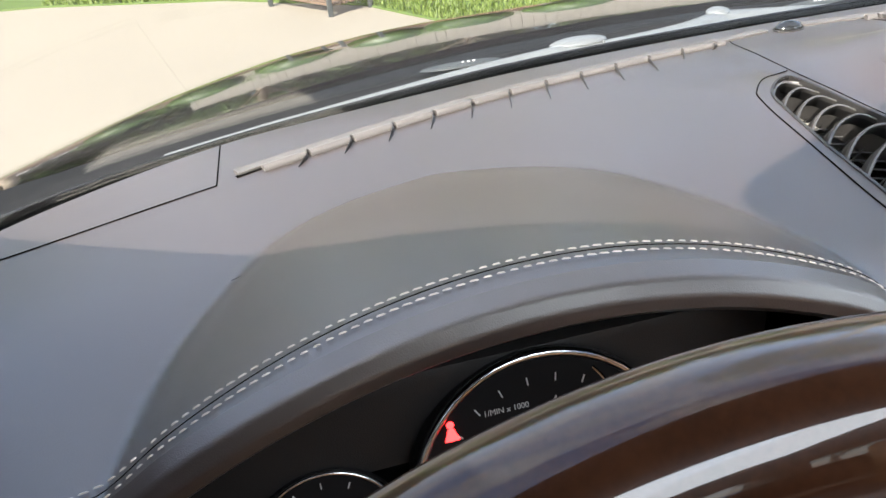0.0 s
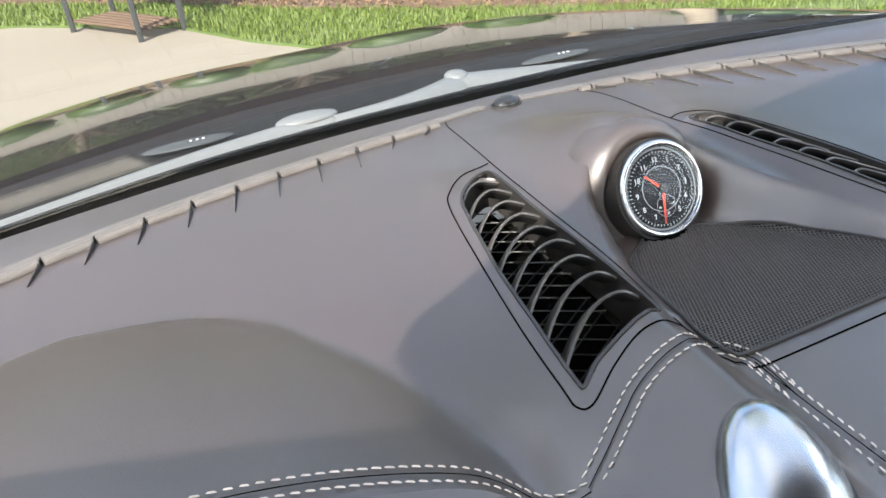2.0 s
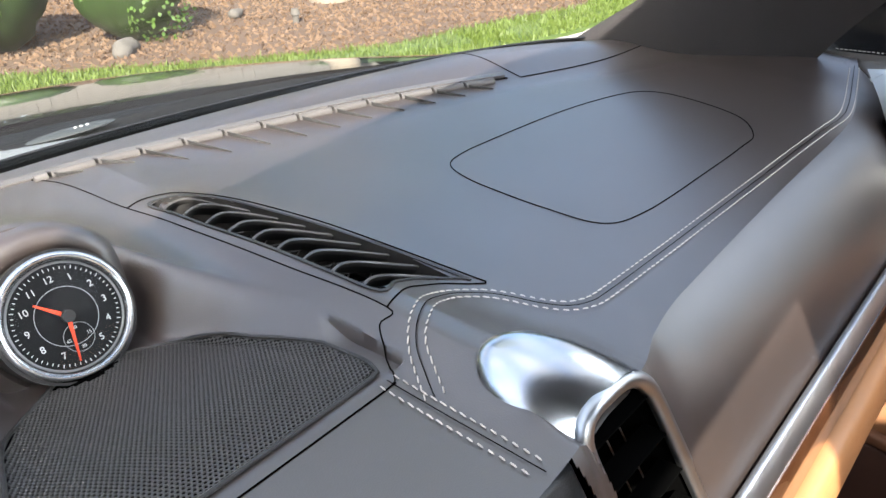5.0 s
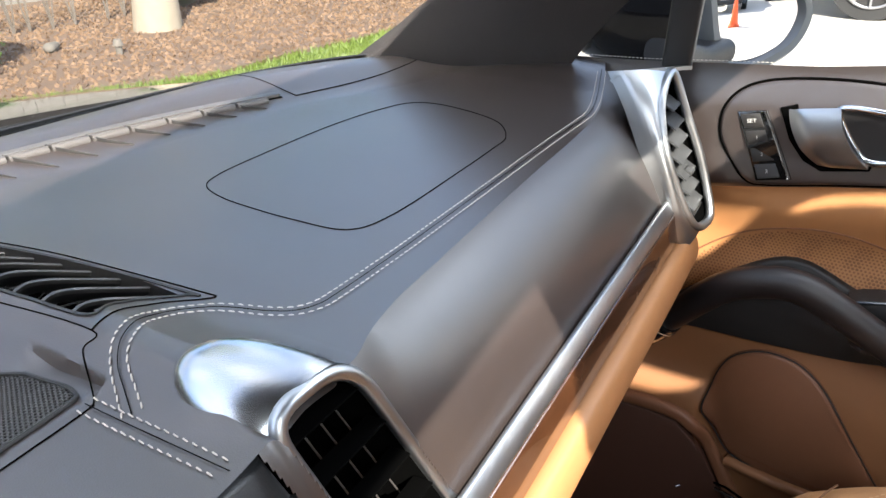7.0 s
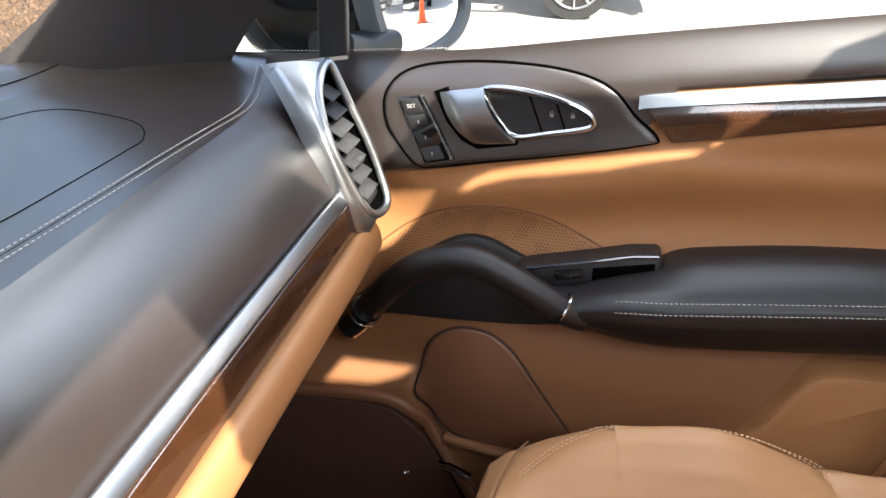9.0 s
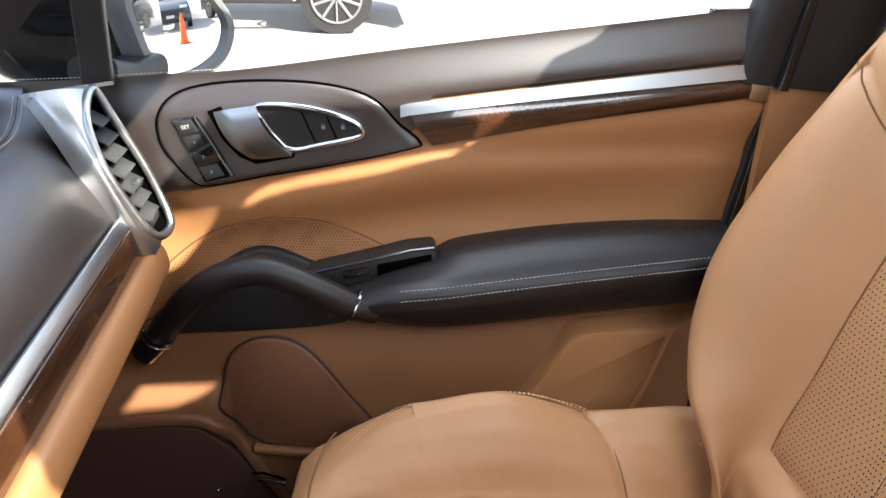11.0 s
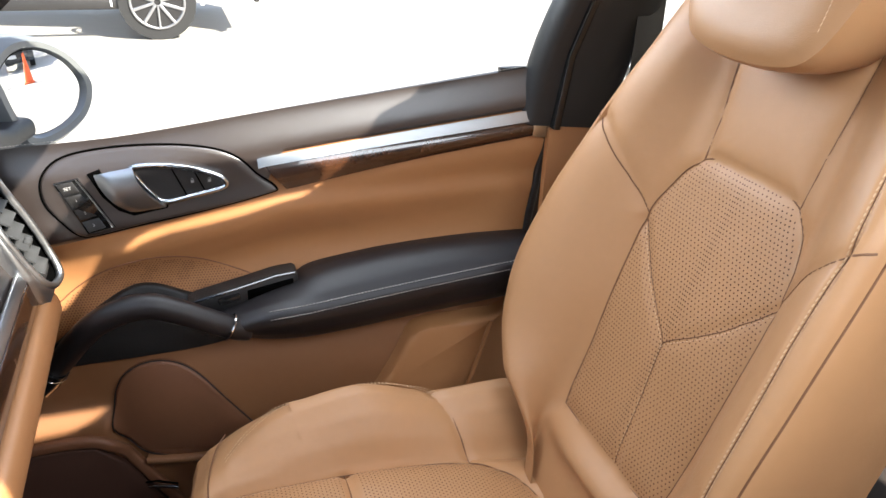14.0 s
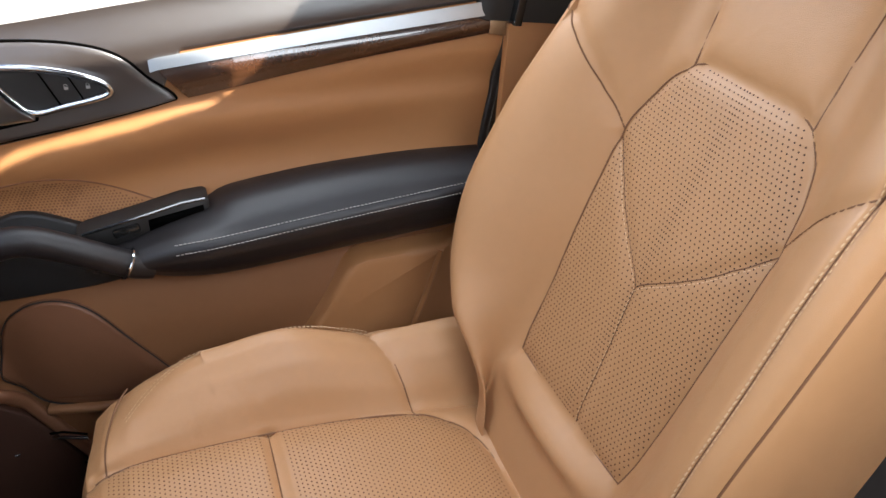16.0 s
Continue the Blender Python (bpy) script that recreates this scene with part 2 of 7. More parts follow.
SHELL_FOOT = [(0.107, -0.187), (0.114, -0.185), (0.126, -0.191), (0.139, -0.207), (0.152, -0.230), (0.160, -0.262), (0.092, -0.262), (0.092, -0.240), (0.094, -0.220), (0.100, -0.198)]


FALL = [(0.12, 0.0), (0.16, -0.006), (0.20, -0.010), (0.30, -0.016), (0.50, -0.018), (0.64, -0.0195), (0.70, -0.015), (0.75, -0.003), (0.78, -0.001)]


def dash_front(x):
    return table(FRONT, abs(x))


def hood_rise(x, y):
    """The dome over the instruments, with a crease round it."""
    w = table(HOOD_W, y) if y < 0.042 else 0.0
    d = abs(x + 0.392)
    if w <= 0.004 or d >= w:
        return 0.0
    h = 0.057 * min(1.0, max(0.0, (0.046 - y) / 0.211)) ** 0.85
    return h * (1 - (d / w) ** 2) * sstep(0.0, 0.35, 1 - d / w + 0.20)


def dash_z(x, y):
    z = 1.192 - 0.008 * sstep(0.0, 0.22, -y)
    z -= 0.012 * sstep(0.16, 0.27, y) * 0.5
    z += hood_rise(x, y)
    # two soft crests beside the middle panel, the pad falling away from them towards the passenger
    a = abs(x)
    crest = math.exp(-((a - 0.106) / (0.017 if a < 0.106 else 0.036)) ** 2)
    z += 0.0145 * crest * lerp(1.0, 0.58, sstep(-0.12, 0.05, y)) * (1 - sstep(0.05, 0.13, y)) * (1 - sstep(0.205, 0.25, -y))
    if x > 0.12:
        z += table(FALL, x) * (1 - sstep(0.10, 0.0, dash_front(x) - 0.012 - y))
    z -= 0.014 * math.exp(-((x + 0.195) / 0.02) ** 2 - ((y + 0.18) / 0.03) ** 2)
    z -= 0.010 * sstep(0.5, 0.77, abs(x)) * sstep(-0.1, 0.1, y)
    # swelling round the two round outlets
    if y < -0.17 and 0.07 < abs(x) < 0.17:
        z += 0.004 * math.exp(-((abs(x) - 0.12) / 0.028) ** 2) * sstep(0.165, 0.235, -y)
        if inside(SHELL_FOOT, abs(x), y):
            z -= 0.006 * sstep(0.0, 0.010, nearest(SHELL_FOOT, abs(x), y)[0])
    if abs(x) < 0.12:
        hump = 0.042 * math.exp(-(x / 0.046) ** 2) * (1 - sstep(0.035, 0.19, y))
        out = z + hump * (1 - sstep(0.02, 0.16, -y))
        z = out
        if -0.165 < y < 0.05:
            d = nearest(BASIN, x, y)[0]
            if not inside(BASIN, x, y):
                d = -d
            if d > -0.005:
                low = lerp(1.161, 1.185, sstep(0.0, 0.155, -y + 0.006))
                k = sstep(-0.005, 0.022 - 0.010 * sstep(-0.01, 0.02, y), d) if y > -0.125 else sstep(-0.002, 0.008, d)
                if y < -0.09 and d > 0:
                    k = max(k, sstep(-0.09, -0.13, y))
                z = lerp(out, low, k)
    return z


REAR = [(-0.78, -0.20), (-0.62, -0.19), (-0.585, -0.183), (-0.50, -0.178), (-0.39, -0.175), (-0.28, -0.1745), (-0.225, -0.1785), (-0.20, -0.20),
        (-0.182, -0.232), (-0.165, -0.243), (-0.08, -0.252), (0, -0.252), (0.08, -0.252), (0.165, -0.243), (0.20, -0.232), (0.25, -0.224),
        (0.40, -0.218), (0.57, -0.216), (0.64, -0.212), (0.70, -0.200), (0.755, -0.183), (0.78, -0.175)]


def dash_rear(x):
    return table(REAR, x)


dash = thing("dashboard", "dark brown leather dashboard with twin cream stitching and a wood band", "dashboard", (0, 0, 1.0))


def dash_skin():
    ny = 165
    xs = list(np.linspace(-0.78, -0.62, 30)) + list(np.linspace(-0.62, -0.18, 130))[1:] + list(np.linspace(-0.18, 0.18, 210))[1:] + list(np.linspace(0.18, 0.78, 130))[1:]
    nx = len(xs) - 1
    bm = bmesh.new()
    holes = (VENT_R, VENT_L)
    cols = []
    for i in range(nx + 1):
        x = float(xs[i])
        y0, y1 = dash_rear(x), dash_front(x)
        col = []
        for j in range(ny + 1):
            xx, y = x, lerp(y0, y1, j / ny)
            if 0.08 < abs(x) < 0.17 and -0.15 < y < 0.115:
                d, px, py = nearest(holes[0 if x > 0 else 1], x, y)
                if d < 0.0012:
                    xx, y = px, py
            col.append(bm.verts.new((xx, y, dash_z(xx, y))))
        cols.append(col)
    for i in range(nx):
        for j in range(ny):
            q = (cols[i][j], cols[i + 1][j], cols[i + 1][j + 1], cols[i][j + 1])
            c = (q[0].co + q[1].co + q[2].co + q[3].co) / 4
            if 0.08 < abs(c.x) < 0.17 and inside(holes[0 if c.x > 0 else 1], c.x, c.y):
                continue
            bm.faces.new(q)
    # the front edge rolls down towards the glass, the holes get walls
    for i in range(nx):
        a, b = cols[i][ny], cols[i + 1][ny]
        c, d = (bm.verts.new(v.co + Vector((0, 0.006, -0.03))) for v in (b, a))
        bm.faces.new((a, b, c, d))
    bmesh.ops.remove_doubles(bm, verts=bm.verts[:], dist=0.00005)
    return bm


part("top_pad", dash_skin(), LEATHER, dash, "dark brown grained leather top pad")


def lip_profile(x, k):
    """From the rear edge of the top down to the trim (passenger) or the instrument opening (driver)."""
    y0 = dash_rear(x)
    z0 = dash_z(x, y0)
    if x < -0.205:
        pts = [(0, 0), (-0.009, -0.0035), (-0.0135, -0.010), (-0.0135, -0.016), (-0.008, -0.021), (0.010, -0.021), (0.06, -0.030), (0.095, -0.045)]
        s = k * (len(pts) - 1)
        n = min(int(s), len(pts) - 2)
        f = s - n
        return y0 + lerp(pts[n][0], pts[n + 1][0], f), z0 + lerp(pts[n][1], pts[n + 1][1], f)
    y1, z1 = -0.282, 1.067 - 0.005 * sstep(0.3, 0.72, x)
    cy, cz = y0 - 0.040 + 0.02 * sstep(0.24, 0.16, abs(x)), z0 - 0.026
    a, b, c = (1 - k) ** 2, 2 * k * (1 - k), k * k
    return a * y0 + b * cy + c * y1, a * z0 + b * cz + c * z1


CV = [((0.098, -0.245, 1.190), 0.022), ((0.160, -0.243, 1.184), 0.028), ((0.2116, -0.287, 1.036), 0.020), ((0.1375, -0.287, 1.036), 0.020)]


def ring_loop(corners, n=6):
    """A rounded quadrilateral in space."""
    out = []
    m = len(corners)
    for i in range(m):
        p, a, b = Vector(corners[i][0]), Vector(corners[i - 1][0]), Vector(corners[(i + 1) % m][0])
        r = corners[i][1]
        s, e = p + (a - p).normalized() * r, p + (b - p).normalized() * r
        for k in range(n + 1):
            t = k / n
            out.append((1 - t) ** 2 * s + 2 * t * (1 - t) * p + t * t * e)
    return out


CV_MID = sum((p for p in ring_loop(CV)), Vector()) / len(ring_loop(CV))
CV_HOLE = [(lerp(CV_MID.x, p.x, 1.01), lerp(CV_MID.z, p.z, 1.01)) for p in ring_loop(CV)]


def fascia_keep(u, v):
    x = lerp(-0.204, 0.752, u)
    z = lip_profile(x, v)[1]
    return not (abs(x) < 0.2 and inside(CV_HOLE, abs(x), z)) and abs(x) > 0.082 + 0.26 * (1.20 - z)


part("fascia", sheet(lambda u, v: Vector((lerp(-0.204, 0.752, u), *lip_profile(lerp(-0.204, 0.752, u), v))), 800, 84, keep=fascia_keep), LEATHER, dash, "smooth dark brown leather fascia")
bm = sheet(lambda u, v: Vector((lerp(-0.78, -0.2045, u), *lip_profile(lerp(-0.78, -0.2045, u), v))), 130, 28)
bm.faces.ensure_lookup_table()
# faces under the lip turn black, shade put in by material
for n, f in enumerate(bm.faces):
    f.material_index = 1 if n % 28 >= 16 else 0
part("instrument_hood_lip", bm, [LEATHER, PIT], dash, "rounded leather lip, underside coloured black for shade")
part("end_cheek", sheet(lambda u, v: Vector((0.752 + 0.006 * math.sin(math.pi * v), *[a + b for a, b in zip(lip_profile(0.752, v), (u * (0.05 + 0.2 * v), 0))])), 6, 20), LEATHER, dash)


def on_dash(x, y, up=0.0):
    return Vector((x, y, dash_z(x, y) + up))


def seam_normal(x, y):
    e = 0.002
    n = Vector((-(dash_z(x + e, y) - dash_z(x - e, y)) / (2 * e), -(dash_z(x, y + e) - dash_z(x, y - e)) / (2 * e), 1))
    return n.normalized()


def resample(pts, step):
    out, acc = [pts[0].copy()], 0.0
    for a, b in zip(pts, pts[1:]):
        L = (b - a).length
        while acc + L >= step:
            a = a.lerp(b, (step - acc) / L)
            out.append(a.copy())
            L = (b - a).length
            acc = 0.0
        acc += L
    return out


def stitches(pts, normals, long=0.0040, wide=0.0008, high=0.0006, skew=0.13):
    """Thread stitches: small domed bars along a line; normals(point) gives the way out of the surface."""
    verts, faces = [], []
    p = resample(pts, long * 1.42)
    for n, (a, b) in enumerate(zip(p, p[1:])):
        d = (b - a).normalized()
        up = Vector(normals(a)).normalized()
        s = d.cross(up).normalized()
        d = (d + s * skew).normalized()
        s = d.cross(up).normalized()
        k = 1 + 0.12 * math.sin(n * 12.9898)
        b = a + d * long * k
        o = len(verts)
        for q, w, h in ((a, 0.5, 0.0), (a.lerp(b, 0.2), 1, 1), (a.lerp(b, 0.8), 1, 1), (b, 0.5, 0.0)):
            verts += [q - s * wide * w * 0.5, q - s * wide * w * 0.25 + up * high * h, q + s * wide * w * 0.25 + up * high * h, q + s * wide * w * 0.5]
        for r in range(3):
            for c in range(3):
                i = o + r * 4 + c
                faces.append((i, i + 1, i + 5, i + 4))
    me = bpy.data.meshes.new("tmp")
    me.from_pydata(verts, [], faces)
    bm = bmesh.new()
    bm.from_mesh(me)
    bpy.data.meshes.remove(me)
    bmesh.ops.recalc_face_normals(bm, faces=bm.faces[:])
    return bm


def offset_line(pts, normals, off):
    out = []
    for i, p in enumerate(pts):
        d = (pts[min(i + 1, len(pts) - 1)] - pts[max(i - 1, 0)]).normalized()
        s = d.cross(Vector(normals(p))).normalized()
        out.append(p + s * off)
    return out


def twin_seam(parent, line, surface, normals, gap=0.0046, label="cream twin stitching"):
    """Two rows of stitches along a groove; surface(p) drops a point on the leather."""
    for off in (-gap, gap):
        part("stitch_row", stitches([surface(p) for p in offset_line(line, normals, off)], normals), THREAD, parent, label, kind="stuff")
    part("seam_groove", sweep([surface(p) + Vector(normals(p)) * 0.0003 for p in line], circle(0.00028, 5)), PIT, parent, "dark sewn groove")


def top_surface(p):
    if p.y < dash_rear(p.x):
        # past the edge: follow the lip
        k = min(1.0, (dash_rear(p.x) - p.y) / 0.05)
        y, z = lip_profile(p.x, k * (0.10 if p.x < -0.205 else 0.3))
        return Vector((p.x, y, z + 0.0009))
    return on_dash(p.x, p.y, 0.0008)


up_of = lambda p: seam_normal(p.x, max(p.y, dash_rear(p.x) + 0.004))
S_RIGHT = [(0.0785, -0.185), (0.0865, -0.172), (0.0947, -0.1596), (0.108, -0.150), (0.130, -0.139), (0.150, -0.1350), (0.166, -0.142), (0.1755, -0.154), (0.183, -0.171), (0.192, -0.184), (0.205, -0.1905),
           (0.2204, -0.1918), (0.2804, -0.192), (0.36, -0.194), (0.454, -0.1975), (0.5764, -0.2015), (0.6325, -0.2045), (0.665, -0.201), (0.70, -0.1935), (0.752, -0.180)]
S_LEFT = [(-0.0735, -0.186), (-0.0715, -0.168), (-0.0725, -0.153), (-0.079, -0.1425), (-0.0895, -0.1395), (-0.1049, -0.1435), (-0.1178, -0.1455), (-0.1298, -0.1484), (-0.1412, -0.1527), (-0.156, -0.162), (-0.170, -0.171), (-0.184, -0.178)]
HOOD = [(-0.184, -0.180), (-0.205, -0.176), (-0.235, -0.168), (-0.28, -0.1645), (-0.33, -0.1625), (-0.39, -0.1625), (-0.45, -0.1645), (-0.50, -0.1670), (-0.56, -0.1730), (-0.60, -0.183), (-0.66, -0.192)]
for line in (S_RIGHT, S_LEFT, HOOD):
    twin_seam(dash, spline([(x, y, 1.19) for x, y in line], 10), top_surface, up_of)
for s in (-1, 1):
    twin_seam(dash, spline([(s * 0.0735, -0.160, 1.18), (s * 0.0735, -0.20, 1.18), (s * 0.0732, -0.248, 1.18)], 8), top_surface, up_of)

# scored outline of the airbag lid
LID = [(0.308, -0.001), (0.2965, -0.028), (0.293, -0.06), (0.2935, -0.10), (0.301, -0.1425), (0.338, -0.1565), (0.430, -0.1605), (0.50, -0.1615), (0.537, -0.158), (0.575, -0.128), (0.591, -0.065), (0.585, -0.030), (0.555, -0.013), (0.472, 0.003), (0.376, 0.010), (0.33, 0.009)]
part("airbag_lid_score", sweep([on_dash(p.x, p.y, 0.0002) for p in spline([(x, y, 0) for x, y in LID], 10, True)], circle(0.0005, 6), closed=True), PIT, dash, "fine scored outline of an airbag lid")
# joints of the middle console panel
JOINT_R = [(0.076, 0.215), (0.083, 0.195), (0.0872, 0.15), (0.0894, 0.101), (0.0945, 0.0168), (0.0981, -0.0619), (0.103, -0.1325), (0.0944, -0.1352), (0.0866, -0.1464), (0.0773, -0.1612), (0.0735, -0.163)]
JOINT_L = [(-0.064, 0.222), (-0.0698, 0.2006), (-0.0755, 0.13), (-0.0793, 0.0784), (-0.0826, 0.0003), (-0.0840, -0.0642), (-0.087, -0.112), (-0.090, -0.126), (-0.087, -0.136), (-0.083, -0.147), (-0.0773, -0.161), (-0.0735, -0.163)]
for line in (JOINT_R, JOINT_L):
    part("panel_joint", sweep([on_dash(p.x, p.y, 0.0002) for p in spline([(x, y, 0) for x, y in line], 6)], circle(0.00042, 5)), PIT, dash)
part("panel_joint", sweep([on_dash(x, -0.1635 + 0.000 * x, 0.0002) for x in np.linspace(-0.0755, 0.0755, 20)], circle(0.00055, 5)), PIT, dash)
for s in (-1, 1):
    part("panel_joint", sweep([on_dash(s * 0.541, lerp(0.096, dash_front(0.541), k / 6), 0.0002) for k in range(7)], circle(0.00055, 5)), PIT, dash)
    part("panel_joint", sweep([on_dash(s * x, 0.096 - 0.30 * (x - 0.541), 0.0002) for x in np.linspace(0.541, 0.74, 12)], circle(0.0007, 5)), PIT, dash)


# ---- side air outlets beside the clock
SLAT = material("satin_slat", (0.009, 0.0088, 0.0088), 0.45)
# lighter colour for edge faces, a highlight put into the material
EDGEGLINT = material("slat_edge_glint", (0.050, 0.047, 0.046), 0.34)
FLANGE_R = [(0.0894, 0.101), (0.1053, 0.1036), (0.1278, 0.0899), (0.1494, 0.0576), (0.163, 0.0066), (0.1725, -0.0649), (0.180, -0.125), (0.1805, -0.135), (0.174, -0.132), (0.156, -0.1205), (0.135, -0.1205), (0.1179, -0.1272), (0.1035, -0.1325)]
FLANGE_L = [(-0.0793, 0.1111), (-0.1061, 0.1009), (-0.1276, 0.0785), (-0.1379, 0.0573), (-0.1503, -0.0066), (-0.1613, -0.0775), (-0.1665, -0.130), (-0.167, -0.143), (-0.160, -0.146), (-0.140, -0.134), (-0.120, -0.126), (-0.104, -0.1245), (-0.090, -0.126)]


def side_outlet(s, hole, flange, inner, outer, y_in, y_out):
    """A curved louvre in the pad; inner and outer: the slats' ends as (y, x), y_in and y_out: the first and last slat."""
    vent = part("side_air_outlet", sweep([on_dash(q.x, q.y, 0.0003) for q in spline([(x, y, 0) for x, y in hole], 5, True)],
                                         [(0.0006, -0.0010), (0.0006, 0.0010), (-0.03, 0.0010), (-0.03, -0.0010)], closed=True, up=(0, 0, 1)), BLACK, dash,
                "black louvred air outlet beside the clock")
    part("surround", sweep([on_dash(p.x, p.y, 0.0002) for p in spline([(x, y, 0) for x, y in flange], 6)], circle(0.0005, 8)), PIT, vent, "fine dark joint round the outlet")
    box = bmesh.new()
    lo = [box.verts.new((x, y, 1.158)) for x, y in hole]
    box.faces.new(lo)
    part("duct", box, PIT, vent, "duct floor, black for the shade in the duct")
    for n in range(9):
        yi, yo = lerp(*y_in, n / 8), lerp(*y_out, n / 8)
        xi, xo = table(inner, yi), table(outer, yo)
        pts = []
        for k in range(15):
            t = k / 14
            x, y = lerp(xi, xo, t), lerp(yi, yo, t) + 0.011 * math.sin(math.pi * t) ** 0.9
            pts.append((s * x, y, dash_z(s * x, y) - 0.0040 + 0.0022 * math.sin(math.pi * t)))
        bm = sweep(pts, [(0.0007, -0.0007), (0.0007, 0.0007), (-0.0006, 0.0011), (-0.0030, 0.0012), (-0.013, 0.0005), (-0.013, -0.0005), (-0.0030, -0.0010), (-0.0006, -0.0009)], up=(0, -0.9, 1))
        bm.faces.ensure_lookup_table()
        for f in bm.faces:
            f.material_index = 0
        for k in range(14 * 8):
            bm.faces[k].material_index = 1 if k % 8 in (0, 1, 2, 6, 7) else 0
        part("slat", bm, [SLAT, EDGEGLINT], vent, "curved black slat, upper edge coloured lighter as a highlight")
    lip = [Vector((s * lerp(table(inner, y_in[0]), table(outer, y_out[0]), k / 10), lerp(y_in[0], y_out[0], k / 10) + 0.011 * math.sin(math.pi * k / 10) ** 0.9, 0)) for k in range(11)]
    part("head_plate", sheet(lambda u, v: on_dash(lip[int(round(u * 10))].x, lip[int(round(u * 10))].y + lerp(0.004, 0.010 * math.sin(math.pi * (0.12 + 0.76 * u)), v), -0.0040 + 0.0024 * v), 10, 3), LEATHER, vent, "sloped head of the outlet")
    net = []
    for n in range(16):
        for sl in (1, -1):
            yc = lerp(0.10, -0.14, n / 15)
            a, b = Vector((s * 0.085, yc, 1.170)), Vector((s * 0.165, yc + sl * 0.05, 1.170))
            seg = [a.lerp(b, k / 14) for k in range(15)]
            seg = [p for p in seg if inside(hole, p.x, p.y)]
            if len(seg) > 1:
                net.append(sweep(seg, circle(0.0006, 4)))
    part("mesh_net", join(net), SLAT, vent, "fine crossed netting", kind="stuff")


side_outlet(1, VENT_R, FLANGE_R, [(-0.12, 0.111), (-0.0816, 0.106), (-0.0215, 0.103), (0.0447, 0.0995), (0.0686, 0.098)], [(-0.118, 0.1735), (-0.0685, 0.168), (-0.002, 0.157), (0.0388, 0.147), (0.0632, 0.137), (0.075, 0.127)], (0.072, -0.1068), (0.064, -0.113))
side_outlet(-1, VENT_L, FLANGE_L, [(-0.112, 0.0944), (-0.087, 0.0916), (-0.045, 0.0908), (0.0, 0.0902), (0.0645, 0.0866), (0.1, 0.0866)], [(-0.12, 0.157), (-0.0761, 0.1526), (-0.0315, 0.1472), (-0.0025, 0.1417), (0.0349, 0.1339), (0.0598, 0.1270)], (0.081, -0.093), (0.0576, -0.1176))

# ---- perforated loudspeaker grille behind the clock
GRILLE = [(0.0, 0.006), (0.030, -0.012), (0.047, -0.026), (0.058, -0.046), (0.067, -0.076), (0.075, -0.106), (0.0785, -0.130), (0.077, -0.148), (0.066, -0.1525), (0.0, -0.1525)]
GRILLE = GRILLE + [(-x, y) for x, y in GRILLE[::-1][1:-1]]
GRILLE_LINE = [(p.x, p.y) for p in spline([(x, y, 0) for x, y in GRILLE], 4, True)]


def honeycomb():
    """A sheet of small hexagonal holes with depth."""
    step, verts, faces = 0.00245, [], []
    rows = int(0.17 / (step * 0.866))
    for r in range(rows):
        y = 0.008 - r * step * 0.866
        for c in range(-40, 41):
            x = (c + 0.5 * (r % 2)) * step
            if not inside(GRILLE_LINE, x, y) or nearest(GRILLE_LINE, x, y)[0] < 0.0012 or math.hypot(x / 1.0, y - 0.008) < 0.024:
                continue
            z = dash_z(x, y) + 0.0012
            gx, gy = (dash_z(x + 0.002, y) - z + 0.0012) / 0.002, (dash_z(x, y + 0.002) - z + 0.0012) / 0.002
            o = len(verts)
            for R, dz in ((step * 0.578, 0), (step * 0.40, -0.0001), (step * 0.36, -0.0009)):
                for k in range(6):
                    a = radians(60 * k + 30)
                    dx, dy = R * math.cos(a), R * math.sin(a)
                    verts.append((x + dx, y + dy, z + dz + gx * dx + gy * dy))
            for ring in (0, 6):
                for k in range(6):
                    faces.append((o + ring + k, o + ring + (k + 1) % 6, o + ring + 6 + (k + 1) % 6, o + ring + 6 + k))
    me = bpy.data.meshes.new("tmp")
    me.from_pydata(verts, [], faces)
    bm = bmesh.new()
    bm.from_mesh(me)
    bpy.data.meshes.remove(me)
    return bm


grille = part("loudspeaker_grille", sweep([on_dash(x, y, 0.0009) for x, y in GRILLE_LINE], circle(0.0013, 8), closed=True), BLACK, dash, "dark loudspeaker grille rim")
part("perforated_sheet", honeycomb(), material("grille_metal", (0.045, 0.042, 0.042), 0.45), grille, "finely perforated dark metal sheet", smooth=False, kind="stuff")
part("grille_backing", sheet(lambda u, v: on_dash(lerp(-0.082, 0.082, u), lerp(-0.156, 0.008, v), 0.00045), 110, 110, keep=lambda u, v: inside(GRILLE_LINE, lerp(-0.082, 0.082, u), lerp(-0.156, 0.008, v))), PIT, grille, "black backing sheet behind the perforation")

# ---- demister slot along the glass
STRIP = [(0.02, 0.2265), (0.08, 0.2165), (0.15, 0.208), (0.25, 0.190), (0.34, 0.168), (0.43, 0.140), (0.51, 0.110), (0.54, 0.098)]
SLOTMAT = material("brown_grey_plastic", (0.080, 0.074, 0.072), 0.38, grain=0.2)
RIB_LONG = [(0.086, 0.020), (0.125, 0.034), (0.16, 0.054), (0.26, 0.053), (0.33, 0.043), (0.41, 0.037), (0.49, 0.024)]


